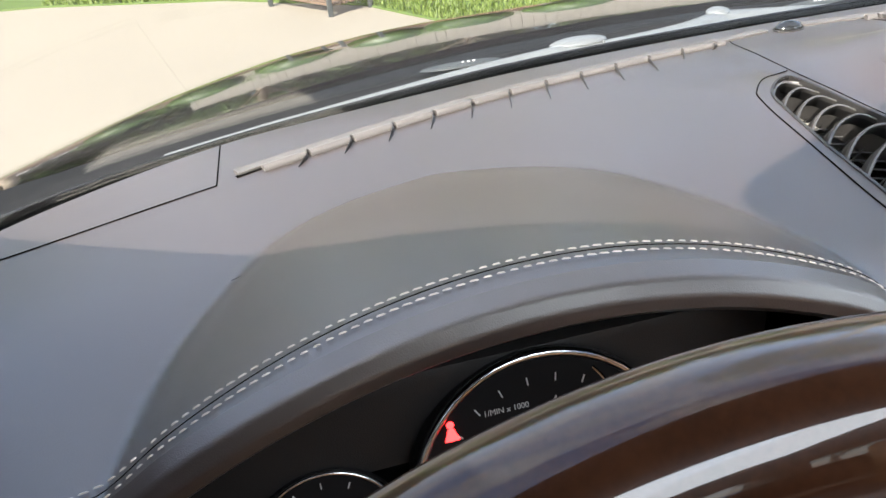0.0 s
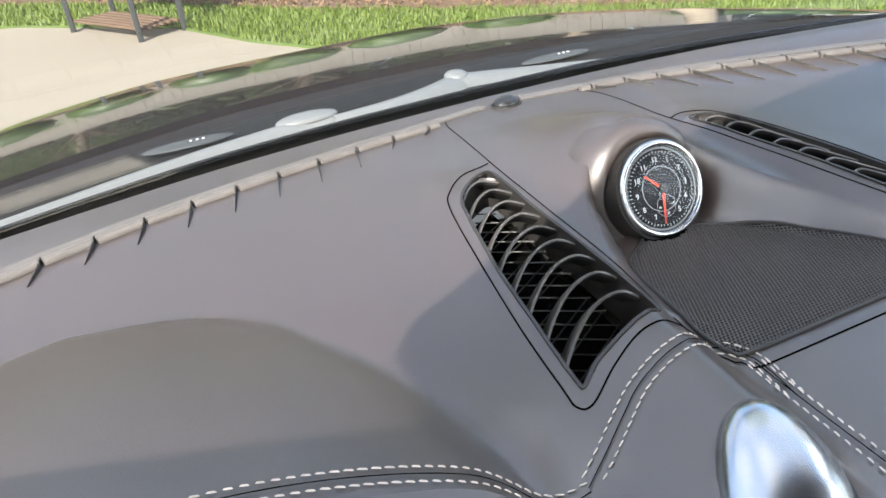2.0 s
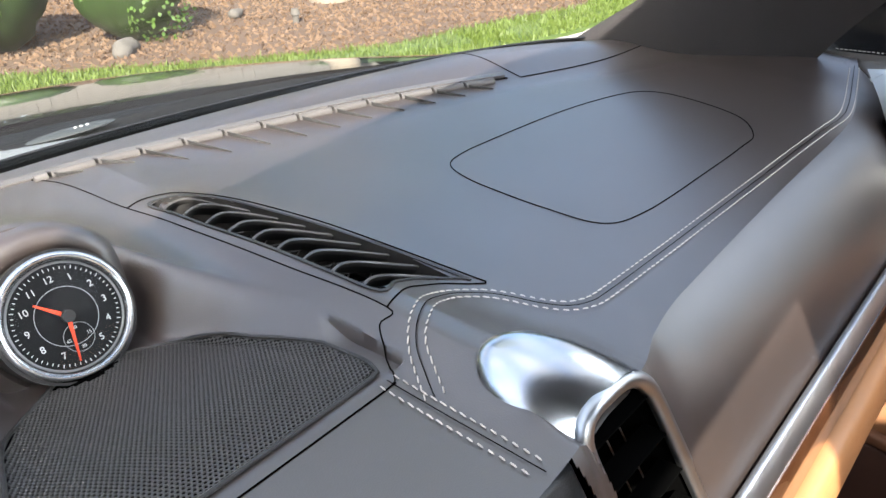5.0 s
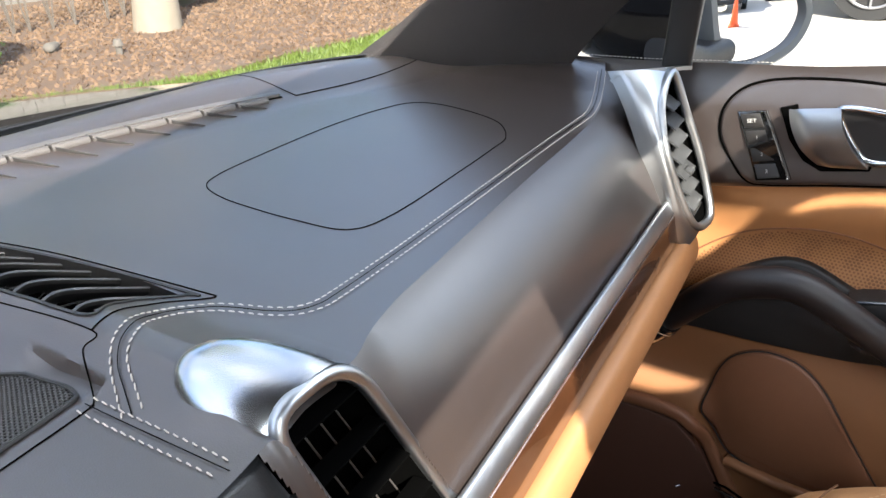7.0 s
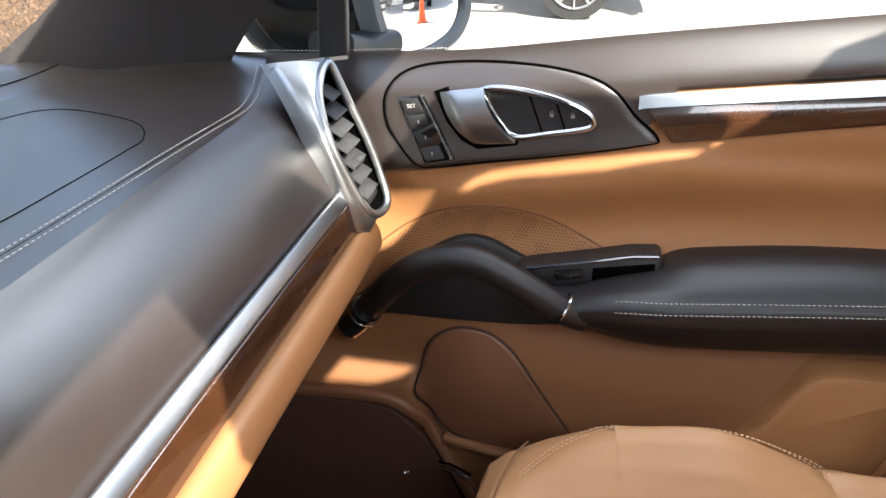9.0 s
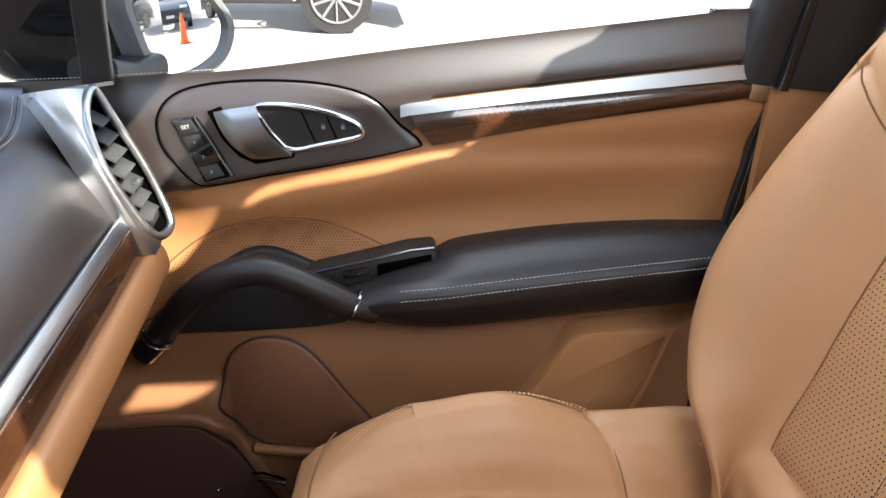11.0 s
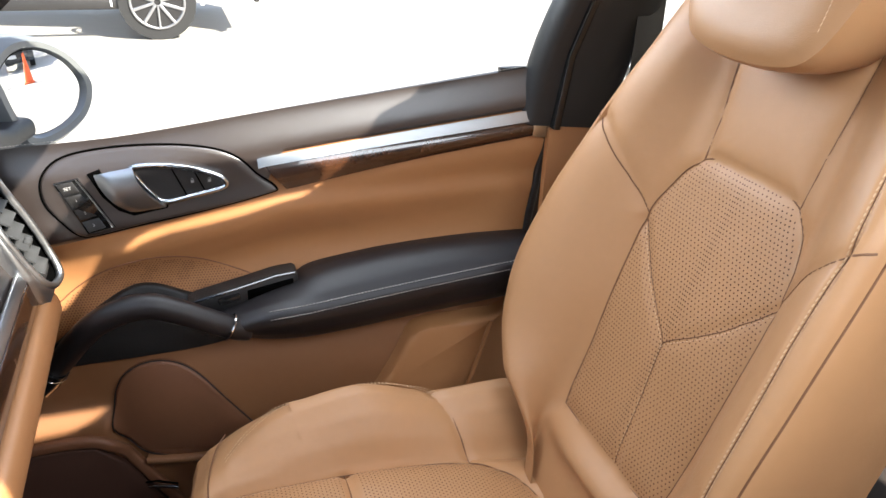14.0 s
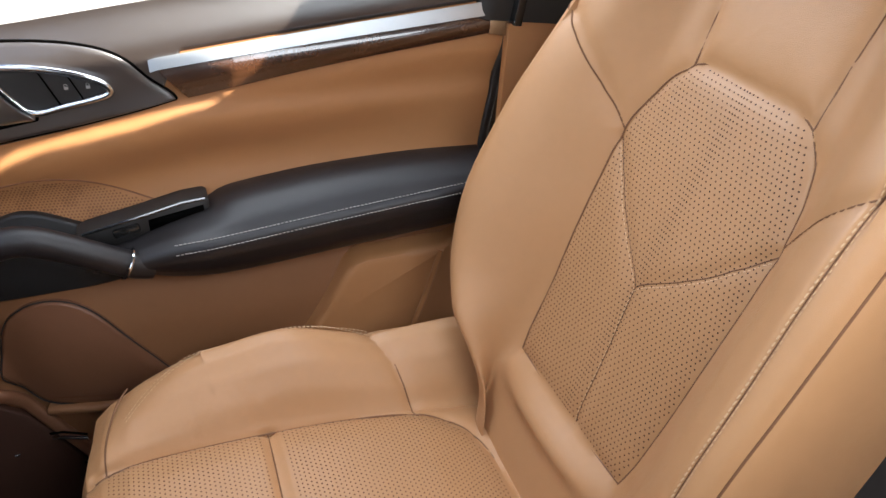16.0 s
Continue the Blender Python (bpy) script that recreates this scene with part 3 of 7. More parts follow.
def demister(s):
    line = lambda x, d=0.0, h=0.0: on_dash(s * x, table(STRIP, x) + d, h)
    xs = np.linspace(0.075, 0.527, 60)
    rim = part("demister_outlet", sweep([line(x, 0.0075, 0.0012) for x in np.linspace(0.02, 0.527, 60)], [(0.0010, -0.0052), (0.0014, 0), (0.0006, 0.0052), (-0.004, 0.0052), (-0.004, -0.0052)], up=(0, 0, 1)), SLOTMAT, dash,
               "long demister slot with thin ribs")
    # flat strip on the pad, its black stands for the slot's shade
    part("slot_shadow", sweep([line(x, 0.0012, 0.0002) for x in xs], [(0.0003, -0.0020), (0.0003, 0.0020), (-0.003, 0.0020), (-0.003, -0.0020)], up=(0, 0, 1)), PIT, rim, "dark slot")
    for n in range(13):
        a, b = 0.0752 if n == 0 else 0.0512 + 0.0352 * n + 0.0012, 0.0512 + 0.0352 * (n + 1) - 0.0016
        part("rail", sweep([line(lerp(a, b, k / 5), -0.0034, 0.0004) for k in range(6)], circle(0.0042, 10)), SLOTMAT, rim, "rounded rail between two ribs")
    for n in range(12):
        x = 0.0864 + 0.0352 * n
        lean = 0.020 if s > 0 else 0.008
        a, m, b = line(x, 0.002, 0.0026), line(x + lean * 0.2, -0.010, 0.0026), line(x + lean, -0.72 * table(RIB_LONG, x), 0.0004)
        part("rib", sweep([a, m, m.lerp(b, 0.5), b], [(0.0006, -0.0006), (0.0011, 0.0), (0.0006, 0.0006), (-0.004, 0.0006), (-0.004, -0.0006)], up=(0, 0, 1), scale=lambda t: 1.2 - 0.7 * t), BLACK, rim, "thin dark rib")


demister(1)
demister(-1)

# ---- trim bands under the fascia
def band(name, y0, z0, y1, z1, depth, mat, label, x0=0.155, x1=0.705, round_=0.002):
    d = Vector((0, y1 - y0, z1 - z0))
    h = d.length
    pts = []
    for k in range(30):
        x = lerp(x0, x1, k / 29)
        pts.append(Vector((x, (y0 + y1) / 2, (z0 + z1) / 2 - 0.005 * sstep(0.3, 0.72, x))))
    shape = [(a, b) for a, b in rounded(h, depth, min(round_, depth * 0.45), 3)]
    return part(name, sweep(pts, shape, up=d.normalized()), mat, dash, label)


band("metal_strip", -0.294, 1.0605, -0.285, 1.0735, 0.006, BRUSHED, "brushed metal trim strip", x0=0.19)
band("wood_trim", -0.300, 1.0275, -0.2935, 1.0600, 0.006, WOOD, "glossy burl wood trim band", x0=0.19)
roll = [(x, -0.303, 1.0075 - 0.006 * sstep(0.3, 0.7, x)) for x in np.linspace(0.16, 0.712, 30)]
part("knee_roll", sweep(roll, [(p.x, p.y) for p in spline([(a, b, 0) for a, b in ((0.0175, 0.010), (0.0195, 0.001), (0.0165, -0.008), (0.0085, -0.0140), (-0.002, -0.0160), (-0.012, -0.0130), (-0.019, -0.005), (-0.0205, 0.005), (-0.014, 0.016), (0.004, 0.016))], 4, True)], up=(0, 0, 1)), TAN, dash, "padded tan leather roll")
# the darker brown stands for shade below the knee roll
part("glovebox_panel", sheet(lambda u, v: Vector((lerp(0.06, 0.74, u), lerp(-0.275, 0.06, v ** 0.55), lerp(0.985, 0.62, v))), 12, 10, 0.01), DARKTAN, dash, "lower panel, coloured chestnut for the shade below the roll")
part("carcass", block(pose(0, 0.02, 0.98), 1.50, 0.20, 0.30, 0.01), BLACK, dash, "dark inner carcass")

# ---- rain and light sensor dome
dome = thing("light_sensor", "small glossy black sensor dome on the dashboard", "sensor", on_dash(0, 0.226))
bm = bmesh.new()
bmesh.ops.create_uvsphere(bm, u_segments=24, v_segments=12, radius=1.0, matrix=pose(0.001, 0.226, dash_z(0, 0.226) + 0.0015) @ Matrix.Diagonal((0.0135, 0.0095, 0.0075, 1)))
part("dome", bm, GLOSS, dome)
part("base_ring", sweep([Vector((0.001 + 0.0145 * math.cos(a), 0.226 + 0.0105 * math.sin(a), dash_z(0, 0.226) + 0.001)) for a in np.linspace(0, 2 * math.pi, 25)[:-1]], circle(0.001, 6), closed=True), BLACK, dome)


# ---- round chrome outlets
SHELLMETAL = material("shell_satin", (0.46, 0.475, 0.495), 0.21, metal=1.0, vary=0.04, rough_vary=0.03)


def chrome_outlet(s, ring, tip, width, label, deep=(0, 0.045, -0.018)):
    loop = ring_loop(ring, 7)
    c = sum(loop, Vector()) / len(loop)
    n = len(loop)
    vent = part("chrome_air_outlet", sweep(loop, circle(width, 10), closed=True), BRUSHED, dash, label)
    # the shell tapers from the ring into a drop on the leather
    if tip is not None:
        def drop(u, v):
            k = math.sqrt(max(0.0, 1 - v ** 1.7))
            a = radians(lerp(4, 176, u))
            cs, sn = math.cos(a), math.sin(a)
            x = s * lerp(0.1285, 0.1110, v ** 0.8) + 0.0370 * k * math.copysign(abs(cs) ** 0.85, cs)
            return Vector((x, lerp(-0.2455, tip[1], v), lerp(1.160, 1.191, v) + 0.0315 * k * math.copysign(abs(sn) ** 0.9, sn) + 0.003 * v))

        part("shell", sheet(drop, 48, 30), SHELLMETAL, vent, "satin chrome drop-shaped shell")
    d = Vector(deep)
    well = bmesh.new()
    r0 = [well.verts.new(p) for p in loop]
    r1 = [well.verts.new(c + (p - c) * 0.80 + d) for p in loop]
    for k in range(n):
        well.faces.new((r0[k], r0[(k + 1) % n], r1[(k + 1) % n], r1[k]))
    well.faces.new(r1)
    part("well", well, PIT, vent, "inner well, black for its shade")
    return vent, c


VANEEDGE = material("vane_edge_grey", (0.28, 0.28, 0.285), 0.35, metal=0.6)
for s in (1, -1):
    ring = [((s * p[0], p[1], p[2]), r) for p, r in CV]
    vent, c = chrome_outlet(s, ring, (s * 0.111, -0.186, 1.200), 0.0046, "chrome-ringed centre air outlet")
    for n in range(5):
        t = (n + 0.75) / 5.6
        a = Vector(ring[0][0]).lerp(Vector(ring[3][0]), t)
        b = Vector(ring[1][0]).lerp(Vector(ring[2][0]), t)
        part("vane", sweep([a.lerp(b, 0.07 + 0.86 * k / 6) + Vector((0, 0.012, 0)) for k in range(7)], [(0.0008, -0.001), (0.0008, 0.001), (-0.001, 0.012), (-0.002, 0.012)], up=(0, 0.25, 1)), PIT, vent, "thin dark vane")
        part("vane_edge", sweep([a.lerp(b, 0.07 + 0.86 * k / 6) + Vector((0, 0.0105, 0)) for k in range(7)], circle(0.0009, 5)), VANEEDGE, vent, "bright vane edge")
    for n in range(4):
        t = (n + 1) / 5
        a, b = Vector(ring[0][0]).lerp(Vector(ring[1][0]), t), Vector(ring[3][0]).lerp(Vector(ring[2][0]), t)
        upright = part("upright_vane", sweep([a.lerp(b, 0.10 + 0.80 * k / 8) + Vector((0, 0.030, 0)) for k in range(9)], [(0.0005, -0.006), (0.0005, 0.006), (-0.0005, 0.006), (-0.0005, -0.006)], up=(1, 0, 0)), PIT, vent)
        part("vane_edge", sweep([a.lerp(b, 0.10 + 0.80 * k / 8) + Vector((0, 0.023, 0)) for k in range(9)], circle(0.0006, 5)), EDGEGLINT, upright)

EV = [(0.727, -0.263, 1.193), (0.708, -0.262, 1.181), (0.693, -0.265, 1.161), (0.682, -0.276, 1.125), (0.683, -0.292, 1.084), (0.688, -0.308, 1.048), (0.701, -0.318, 1.033),
      (0.727, -0.324, 1.037), (0.737, -0.315, 1.066), (0.739, -0.300, 1.108), (0.737, -0.282, 1.150), (0.735, -0.268, 1.185)]
evl = spline(EV, 6, True)
evc = sum(evl, Vector()) / len(evl)
vent = part("chrome_air_outlet", sweep(evl, circle(0.0050, 10), closed=True), BRUSHED, dash, "upright chrome-framed air outlet at the door")
well = bmesh.new()
r0 = [well.verts.new(p) for p in evl]
r1 = [well.verts.new(evc + (p - evc) * 0.92 + Vector((0.006, 0.040, -0.008))) for p in evl]
for k in range(len(evl)):
    well.faces.new((r0[k], r0[(k + 1) % len(evl)], r1[(k + 1) % len(evl)], r1[k]))
well.faces.new(r1)
part("well", well, PIT, vent, "inner well, black for its shade")
# chrome shell between the leather and the ring
ea = spline([(0.690, -0.2225, 1.200), (0.681, -0.241, 1.175), (0.675, -0.257, 1.147), (0.671, -0.274, 1.109), (0.670, -0.290, 1.074), (0.672, -0.303, 1.030), (0.680, -0.310, 1.012)], 6)
eb = spline([(0.727, -0.263, 1.1935), (0.7035, -0.262, 1.179), (0.690, -0.265, 1.160), (0.679, -0.276, 1.125), (0.680, -0.292, 1.084), (0.685, -0.309, 1.046), (0.698, -0.320, 1.030)], 6)


def shell_pt(u, v):
    i = min(len(ea) - 1, int(round(u * (len(ea) - 1))))
    if v < 0.2:
        return ea[i] + Vector((0.002, 0.018, -0.003)) * (1 - v / 0.2)
    k = (v - 0.2) / 0.8
    return ea[i].lerp(eb[i], k) + Vector((-0.4, -0.5, 0.5)) * 0.004 * math.sin(math.pi * k)


part("shell", sheet(shell_pt, len(ea) - 1, 15), BRUSHED, vent, "satin chrome side of the outlet")
part("shell_top", sheet(lambda u, v: ea[0].lerp(Vector((0.752, -0.250, 1.196)), u) + Vector((0, lerp(-0.030 * u, 0.014, v), 0.003 * math.sin(math.pi * v) - 0.012 * v)), 8, 8, 0.004), BRUSHED, vent, "satin chrome cap of the outlet")
VGREY = material("vane_grey", (0.036, 0.037, 0.038), 0.5)
for n in range(7):
    z = 1.166 - 0.0172 * n
    xl = table([(1.03, 0.692), (1.084, 0.688), (1.125, 0.687), (1.161, 0.698), (1.19, 0.722)], z)
    y = table([(1.03, -0.318), (1.19, -0.262)], z)
    part("vane", sweep([(lerp(xl, 0.732, k / 4), y + 0.006, z) for k in range(5)], [(0.0012, -0.006), (0.0012, 0.014), (-0.0006, 0.014), (-0.0006, -0.006)], up=(0, -0.6, 1)), VGREY, vent, "grey blade")
part("thumb_tab", block(pose(0.712, -0.298, 1.092, 20, 0, 0), 0.016, 0.010, 0.009, 0.0025), VGREY, vent)
bm = bmesh.new()
bmesh.ops.create_cone(bm, cap_ends=True, segments=24, radius1=0.011, radius2=0.011, depth=0.030, matrix=pose(0.712, -0.302, 1.050, 0, 90, 0))
part("thumb_wheel", bm, BLACK, vent, "ribbed black thumb wheel")

# ---------------------------------------------------------------- clock, instruments, wheel
def disc(m, r, depth, seg=48, r2=None):
    bm = bmesh.new()
    bmesh.ops.create_cone(bm, cap_ends=True, segments=seg, radius1=r, radius2=r if r2 is None else r2, depth=depth, matrix=m)
    return bm


def hoop(m, r, thick, seg=48, sx=1.0):
    return sweep([m @ Vector((r * math.cos(a) * sx, r * math.sin(a), 0)) for a in np.linspace(0, 2 * math.pi, seg + 1)[:-1]], circle(thick, 10), closed=True,
                 up=lambda i: m.to_3x3() @ Vector((0, 0, 1)))


def bar(m, length, w0, w1, thick, off=0.0):
    """A flat pointer along local +y."""
    bm = bmesh.new()
    lo = [bm.verts.new(m @ Vector(p)) for p in ((-w0 / 2, off, 0), (w0 / 2, off, 0), (w1 / 2, off + length, 0), (-w1 / 2, off + length, 0))]
    hi = [bm.verts.new(m @ Vector(p)) for p in ((-w0 / 2, off, thick), (w0 / 2, off, thick), (w1 / 2, off + length, thick), (-w1 / 2, off + length, thick))]
    bm.faces.new(lo[::-1])
    bm.faces.new(hi)
    for k in range(4):
        bm.faces.new((lo[k], lo[(k + 1) % 4], hi[(k + 1) % 4], hi[k]))
    return bm


def lettering(name, text, m, size, mat, parent, label=""):
    cu = bpy.data.curves.new(name, "FONT")
    cu.body, cu.size, cu.align_x, cu.align_y, cu.extrude = text, size, "CENTER", "CENTER", 0.00008
    ob = bpy.data.objects.new(name, cu)
    scene.collection.objects.link(ob)
    me = bpy.data.meshes.new_from_object(ob.evaluated_get(bpy.context.evaluated_depsgraph_get()))
    bpy.data.objects.remove(ob)
    me.materials.clear()
    me.materials.append(mat)
    out = new(name, me)
    out.matrix_world = m
    out.parent = parent
    out.matrix_parent_inverse = parent.matrix_world.inverted()
    return tagged(out, label)


WHITE = material("print_white", (0.55, 0.55, 0.54), 0.6, vary=0.02)
DIAL = material("dial_black", (0.006, 0.006, 0.007), 0.5, spec=0.15)
RED = material("pointer_red", (0.75, 0.06, 0.015), 0.4)


def lamp_mat(name, colour, strength):
    m = bpy.data.materials.new(name)
    m.use_nodes = True
    b = m.node_tree.nodes["Principled BSDF"]
    b.inputs["Base Color"].default_value = (*colour, 1)
    b.inputs["Emission Color"].default_value = (*colour, 1)
    b.inputs["Emission Strength"].default_value = strength
    return m


def glass(name, tint=(1, 1, 1), rough=0.0, ior=1.45):
    m = bpy.data.materials.new(name)
    m.use_nodes = True
    b = m.node_tree.nodes["Principled BSDF"]
    b.inputs["Base Color"].default_value = (*tint, 1)
    b.inputs["Roughness"].default_value = rough
    b.inputs["IOR"].default_value = ior
    b.inputs["Transmission Weight"].default_value = 1.0
    return m


GLASS = glass("clear_glass")
CK = (0.002, 0.010, 1.190)
clock = thing("dashboard_clock", "round analogue clock with a bright metal bezel and red pointers", "clock", CK)
cm = pose(*CK, 64, 0, 0) @ pose(0, 0, 0, 0, 0, 2)
part("housing", disc(cm @ pose(0, 0, -0.010), 0.0362, 0.030, 56), BLACK, clock, "black clock housing")
hood = bmesh.new()
rings = [[hood.verts.new(cm @ Vector((r * math.cos(a), r * math.sin(a), d - (0.008 + 0.9 * max(0.0, r - 0.039)) * (1 - sstep(-0.25, 0.85, math.sin(a)))))) for a in np.linspace(radians(-50), radians(230), 57)]
         for r, d in ((0.0350, -0.010), (0.0362, -0.005), (0.0390, -0.0022), (0.0430, -0.0014), (0.0470, -0.0030), (0.0505, -0.0070), (0.0535, -0.0130), (0.0560, -0.0220), (0.0580, -0.0340))]
for r0, r1 in zip(rings, rings[1:]):
    for a, b, c, d in zip(r0, r0[1:], r1[1:], r1):
        hood.faces.new((a, b, c, d))
bmesh.ops.recalc_face_normals(hood, faces=hood.faces[:])
part("hood", hood, LEATHER, clock, "smooth dark brown leather hood round the clock")
part("bezel", hoop(cm @ pose(0, 0, 0.0065), 0.0322, 0.0025, 64), material("bright_bezel", (0.62, 0.62, 0.62), 0.2, metal=1.0, vary=0.02), clock, "bright polished bezel")
part("chapter_ring", hoop(cm @ pose(0, 0, 0.0052), 0.0288, 0.0009, 64), material("ring_grey", (0.2, 0.2, 0.2), 0.3, metal=0.6), clock)
dial = part("dial", disc(cm @ pose(0, 0, 0.0052), 0.0298, 0.001, 56), DIAL, clock, "black dial")
face = cm @ pose(0, 0, 0.0060)
for h in range(1, 13):
    if h == 6:
        continue
    a = radians(90 - 30 * h)
    lettering("numeral", str(h), face @ pose(0.0208 * math.cos(a), 0.0208 * math.sin(a), 0), 0.0052, WHITE, dial)
for k in range(60):
    a = radians(6 * k)
    part("minute_mark", bar(face @ pose(0, 0, 0, 0, 0, 6 * k), 0.0014 if k % 5 else 0.002, 0.0004, 0.0004, 0.0001, 0.0252), WHITE, dial, smooth=False)
part("inner_ring", hoop(face, 0.0158, 0.00018, 48), material("thin_grey", (0.35, 0.36, 0.37), 0.4), dial)
sub = face @ pose(0.0004, -0.0125, 0.0001)
part("seconds_ring", hoop(sub, 0.0078, 0.00013, 36), bpy.data.materials["thin_grey"], dial)
for txt, x, y in (("60", 0, 0.0055), ("15", 0.0055, 0), ("30", 0, -0.0055), ("45", -0.0055, 0)):
    lettering("numeral", txt, sub @ pose(x, y, 0), 0.0026, WHITE, dial)
part("hour_pointer", bar(face @ pose(0, 0, 0.0012, 0, 0, 45), 0.0175, 0.0026, 0.0009, 0.0004), RED, clock, "red hour pointer")
part("minute_pointer", bar(face @ pose(0, 0, 0.0018, 0, 0, 168), 0.0245, 0.0024, 0.0008, 0.0004), RED, clock, "red minute pointer")
part("pointer_hub", disc(face @ pose(0, 0, 0.0022), 0.0034, 0.0024, 24), BLACK, clock)
lens = part("cover_glass", disc(cm @ pose(0, 0, 0.0092), 0.0302, 0.0009, 48), glass("coated_glass", ior=1.16), clock, "clear flat cover glass")
lens.visible_shadow = False

# ---- instrument cluster
cluster = thing("instrument_cluster", "dark instrument cluster with round dials in a deep hood", "instrument cluster", (-0.385, -0.08, 1.02))
# panel and cheeks take the black that stands for the hood's shade
part("binnacle", sheet(lambda u, v: Vector((lerp(-0.60, -0.20, u), lerp(-0.115, -0.04, v), 1.0 + 0.20 * v * (1 - (2 * u - 1) ** 4 * 0.25) - 0.06 * (1 - v))), 24, 12), PIT, cluster, "dial panel, black for the shade under the hood")
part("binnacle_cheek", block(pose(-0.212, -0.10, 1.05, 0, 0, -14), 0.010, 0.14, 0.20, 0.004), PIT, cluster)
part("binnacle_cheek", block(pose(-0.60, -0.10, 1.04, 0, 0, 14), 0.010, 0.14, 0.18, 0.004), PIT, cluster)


def gauge(x, y, z, r, label):
    m = pose(x, y, z, 70, 0, 0)
    g = part("gauge", disc(m @ pose(0, 0, -0.012), r, 0.024, 56), BLACK, cluster, label)
    part("gauge_ring", hoop(m @ pose(0, 0, 0.001), r * 0.97, r * 0.035, 64), CHROME, g, "thin satin ring")
    part("gauge_dial", disc(m @ pose(0, 0, 0.0002), r * 0.93, 0.001, 56), DIAL, g)
    return g, m @ pose(0, 0, 0.0009)


tach, tm = gauge(-0.368, -0.111, 1.0486, 0.085, "large rev counter")
for k in range(8):
    a = radians(200 - 30 * k)
    if k in (1, 4, 5, 6):
        lettering("numeral", str(k), tm @ pose(0.050 * math.cos(a), 0.050 * math.sin(a), 0), 0.013, WHITE, tach)
for k in range(15):
    a = 200 - 15 * k - 90
    part("scale_mark", bar(tm @ pose(0, 0, 0, 0, 0, a), 0.005, 0.0008, 0.0008, 0.0002, 0.0645), RED if k > 9 else WHITE, tach, smooth=False)
lettering("caption", "1/MIN x 1000", tm @ pose(-0.021, 0.0527, 0, 0, 0, 0), 0.0050, WHITE, tach, "small white caption")
part("tach_pointer", bar(tm @ pose(-0.018, 0.029, 0.003, 0, 0, 101), 0.046, 0.0044, 0.0026, 0.0006), lamp_mat("pointer_glow", (1.0, 0.03, 0.012), 0.9), tach, "red pointer")
part("pointer_hub", disc(tm @ pose(-0.010, 0.031, 0.004), 0.012, 0.006, 32), BLACK, tach)
part("scale_arc", sweep([tm @ Vector((-0.022 + 0.070 * math.cos(a), 0.032 + 0.060 * math.sin(a), 0.001)) for a in np.linspace(radians(-35), radians(36), 24)], circle(0.0011, 6)), CHROME, tach)
belt = bmesh.new()
bmesh.ops.create_uvsphere(belt, u_segments=12, v_segments=8, radius=0.0024, matrix=tm @ pose(-0.0557, 0.0515, 0.0006) @ Matrix.Diagonal((1, 1, 0.2, 1)))
bmesh.ops.create_cone(belt, cap_ends=True, segments=12, radius1=0.0046, radius2=0.0018, depth=0.0075, matrix=tm @ pose(-0.0557, 0.0455, 0.0008) @ pose(0, 0, 0, -90, 0, 0) @ Matrix.Diagonal((1, 0.12, 1, 1)))
part("warning_lamp", belt, lamp_mat("warning_red", (1.0, 0.02, 0.02), 2.5), tach, "lit red warning lamp")
lettering("caption", "P", tm @ pose(-0.003, 0.0196, 0), 0.008, WHITE, tach)
part("gear_dot", disc(tm @ pose(0.005, 0.0200, 0.0004), 0.0016, 0.0004, 12), bpy.data.materials["warning_red"], tach)
info, im = gauge(-0.233, -0.117, 1.032, 0.058, "round display dial")
ICON = lamp_mat("display_grey", (0.30, 0.34, 0.36), 0.10)
part("display_icon", plate([(p[0], p[1]) for p in rounded(0.018, 0.039, 0.005, 3)], lambda a, b, c: im @ pose(-0.044, 0.037, 0, 0, 0, 3) @ Vector((a, b, c + 0.001)), 0.001), ICON, info, "pale car outline on the display")
part("icon_glass", plate([(p[0], p[1]) for p in rounded(0.0145, 0.008, 0.003, 3)], lambda a, b, c: im @ pose(-0.044, 0.045, 0) @ Vector((a, b, c + 0.0016)), 0.0008), DIAL, info)
part("display_frame", sweep([im @ Vector((-0.014 + 0.022 * math.cos(a), 0.026 + 0.044 * math.sin(a), 0.001)) for a in np.linspace(radians(-48), radians(42), 16)], circle(0.0012, 6)), CHROME, info)
for n in range(2):
    part("caption_bar", block(im @ pose(-0.012, -0.022 - 0.008 * n, 0.001), 0.034 - 0.01 * n, 0.0034, 0.0006, 0), WHITE, info, smooth=False)
temp, em = gauge(-0.124, -0.114, 0.990, 0.046, "small gauge")
part("temp_pointer", bar(em @ pose(-0.033, 0.021, 0.003, 0, 0, -35), 0.024, 0.003, 0.0014, 0.0006), bpy.data.materials["pointer_glow"], temp)
lettering("numeral", "150", em @ pose(-0.018, 0.0196, 0), 0.0075, WHITE, temp)
for k in range(9):
    part("scale_mark", bar(em @ pose(0, 0, 0, 0, 0, 100 - 25 * k), 0.004, 0.0008, 0.0008, 0.0002, 0.037), WHITE, temp, smooth=False)
left, lm = gauge(-0.505, -0.098, 1.028, 0.048, "small gauge")
part("pointer_hub", disc(lm @ pose(0, 0, 0.004), 0.009, 0.006, 32), BLACK, left)
for k in range(9):
    part("scale_mark", bar(lm @ pose(0, 0, 0, 0, 0, 100 - 25 * k), 0.004, 0.0008, 0.0008, 0.0002, 0.037), WHITE, left, smooth=False)

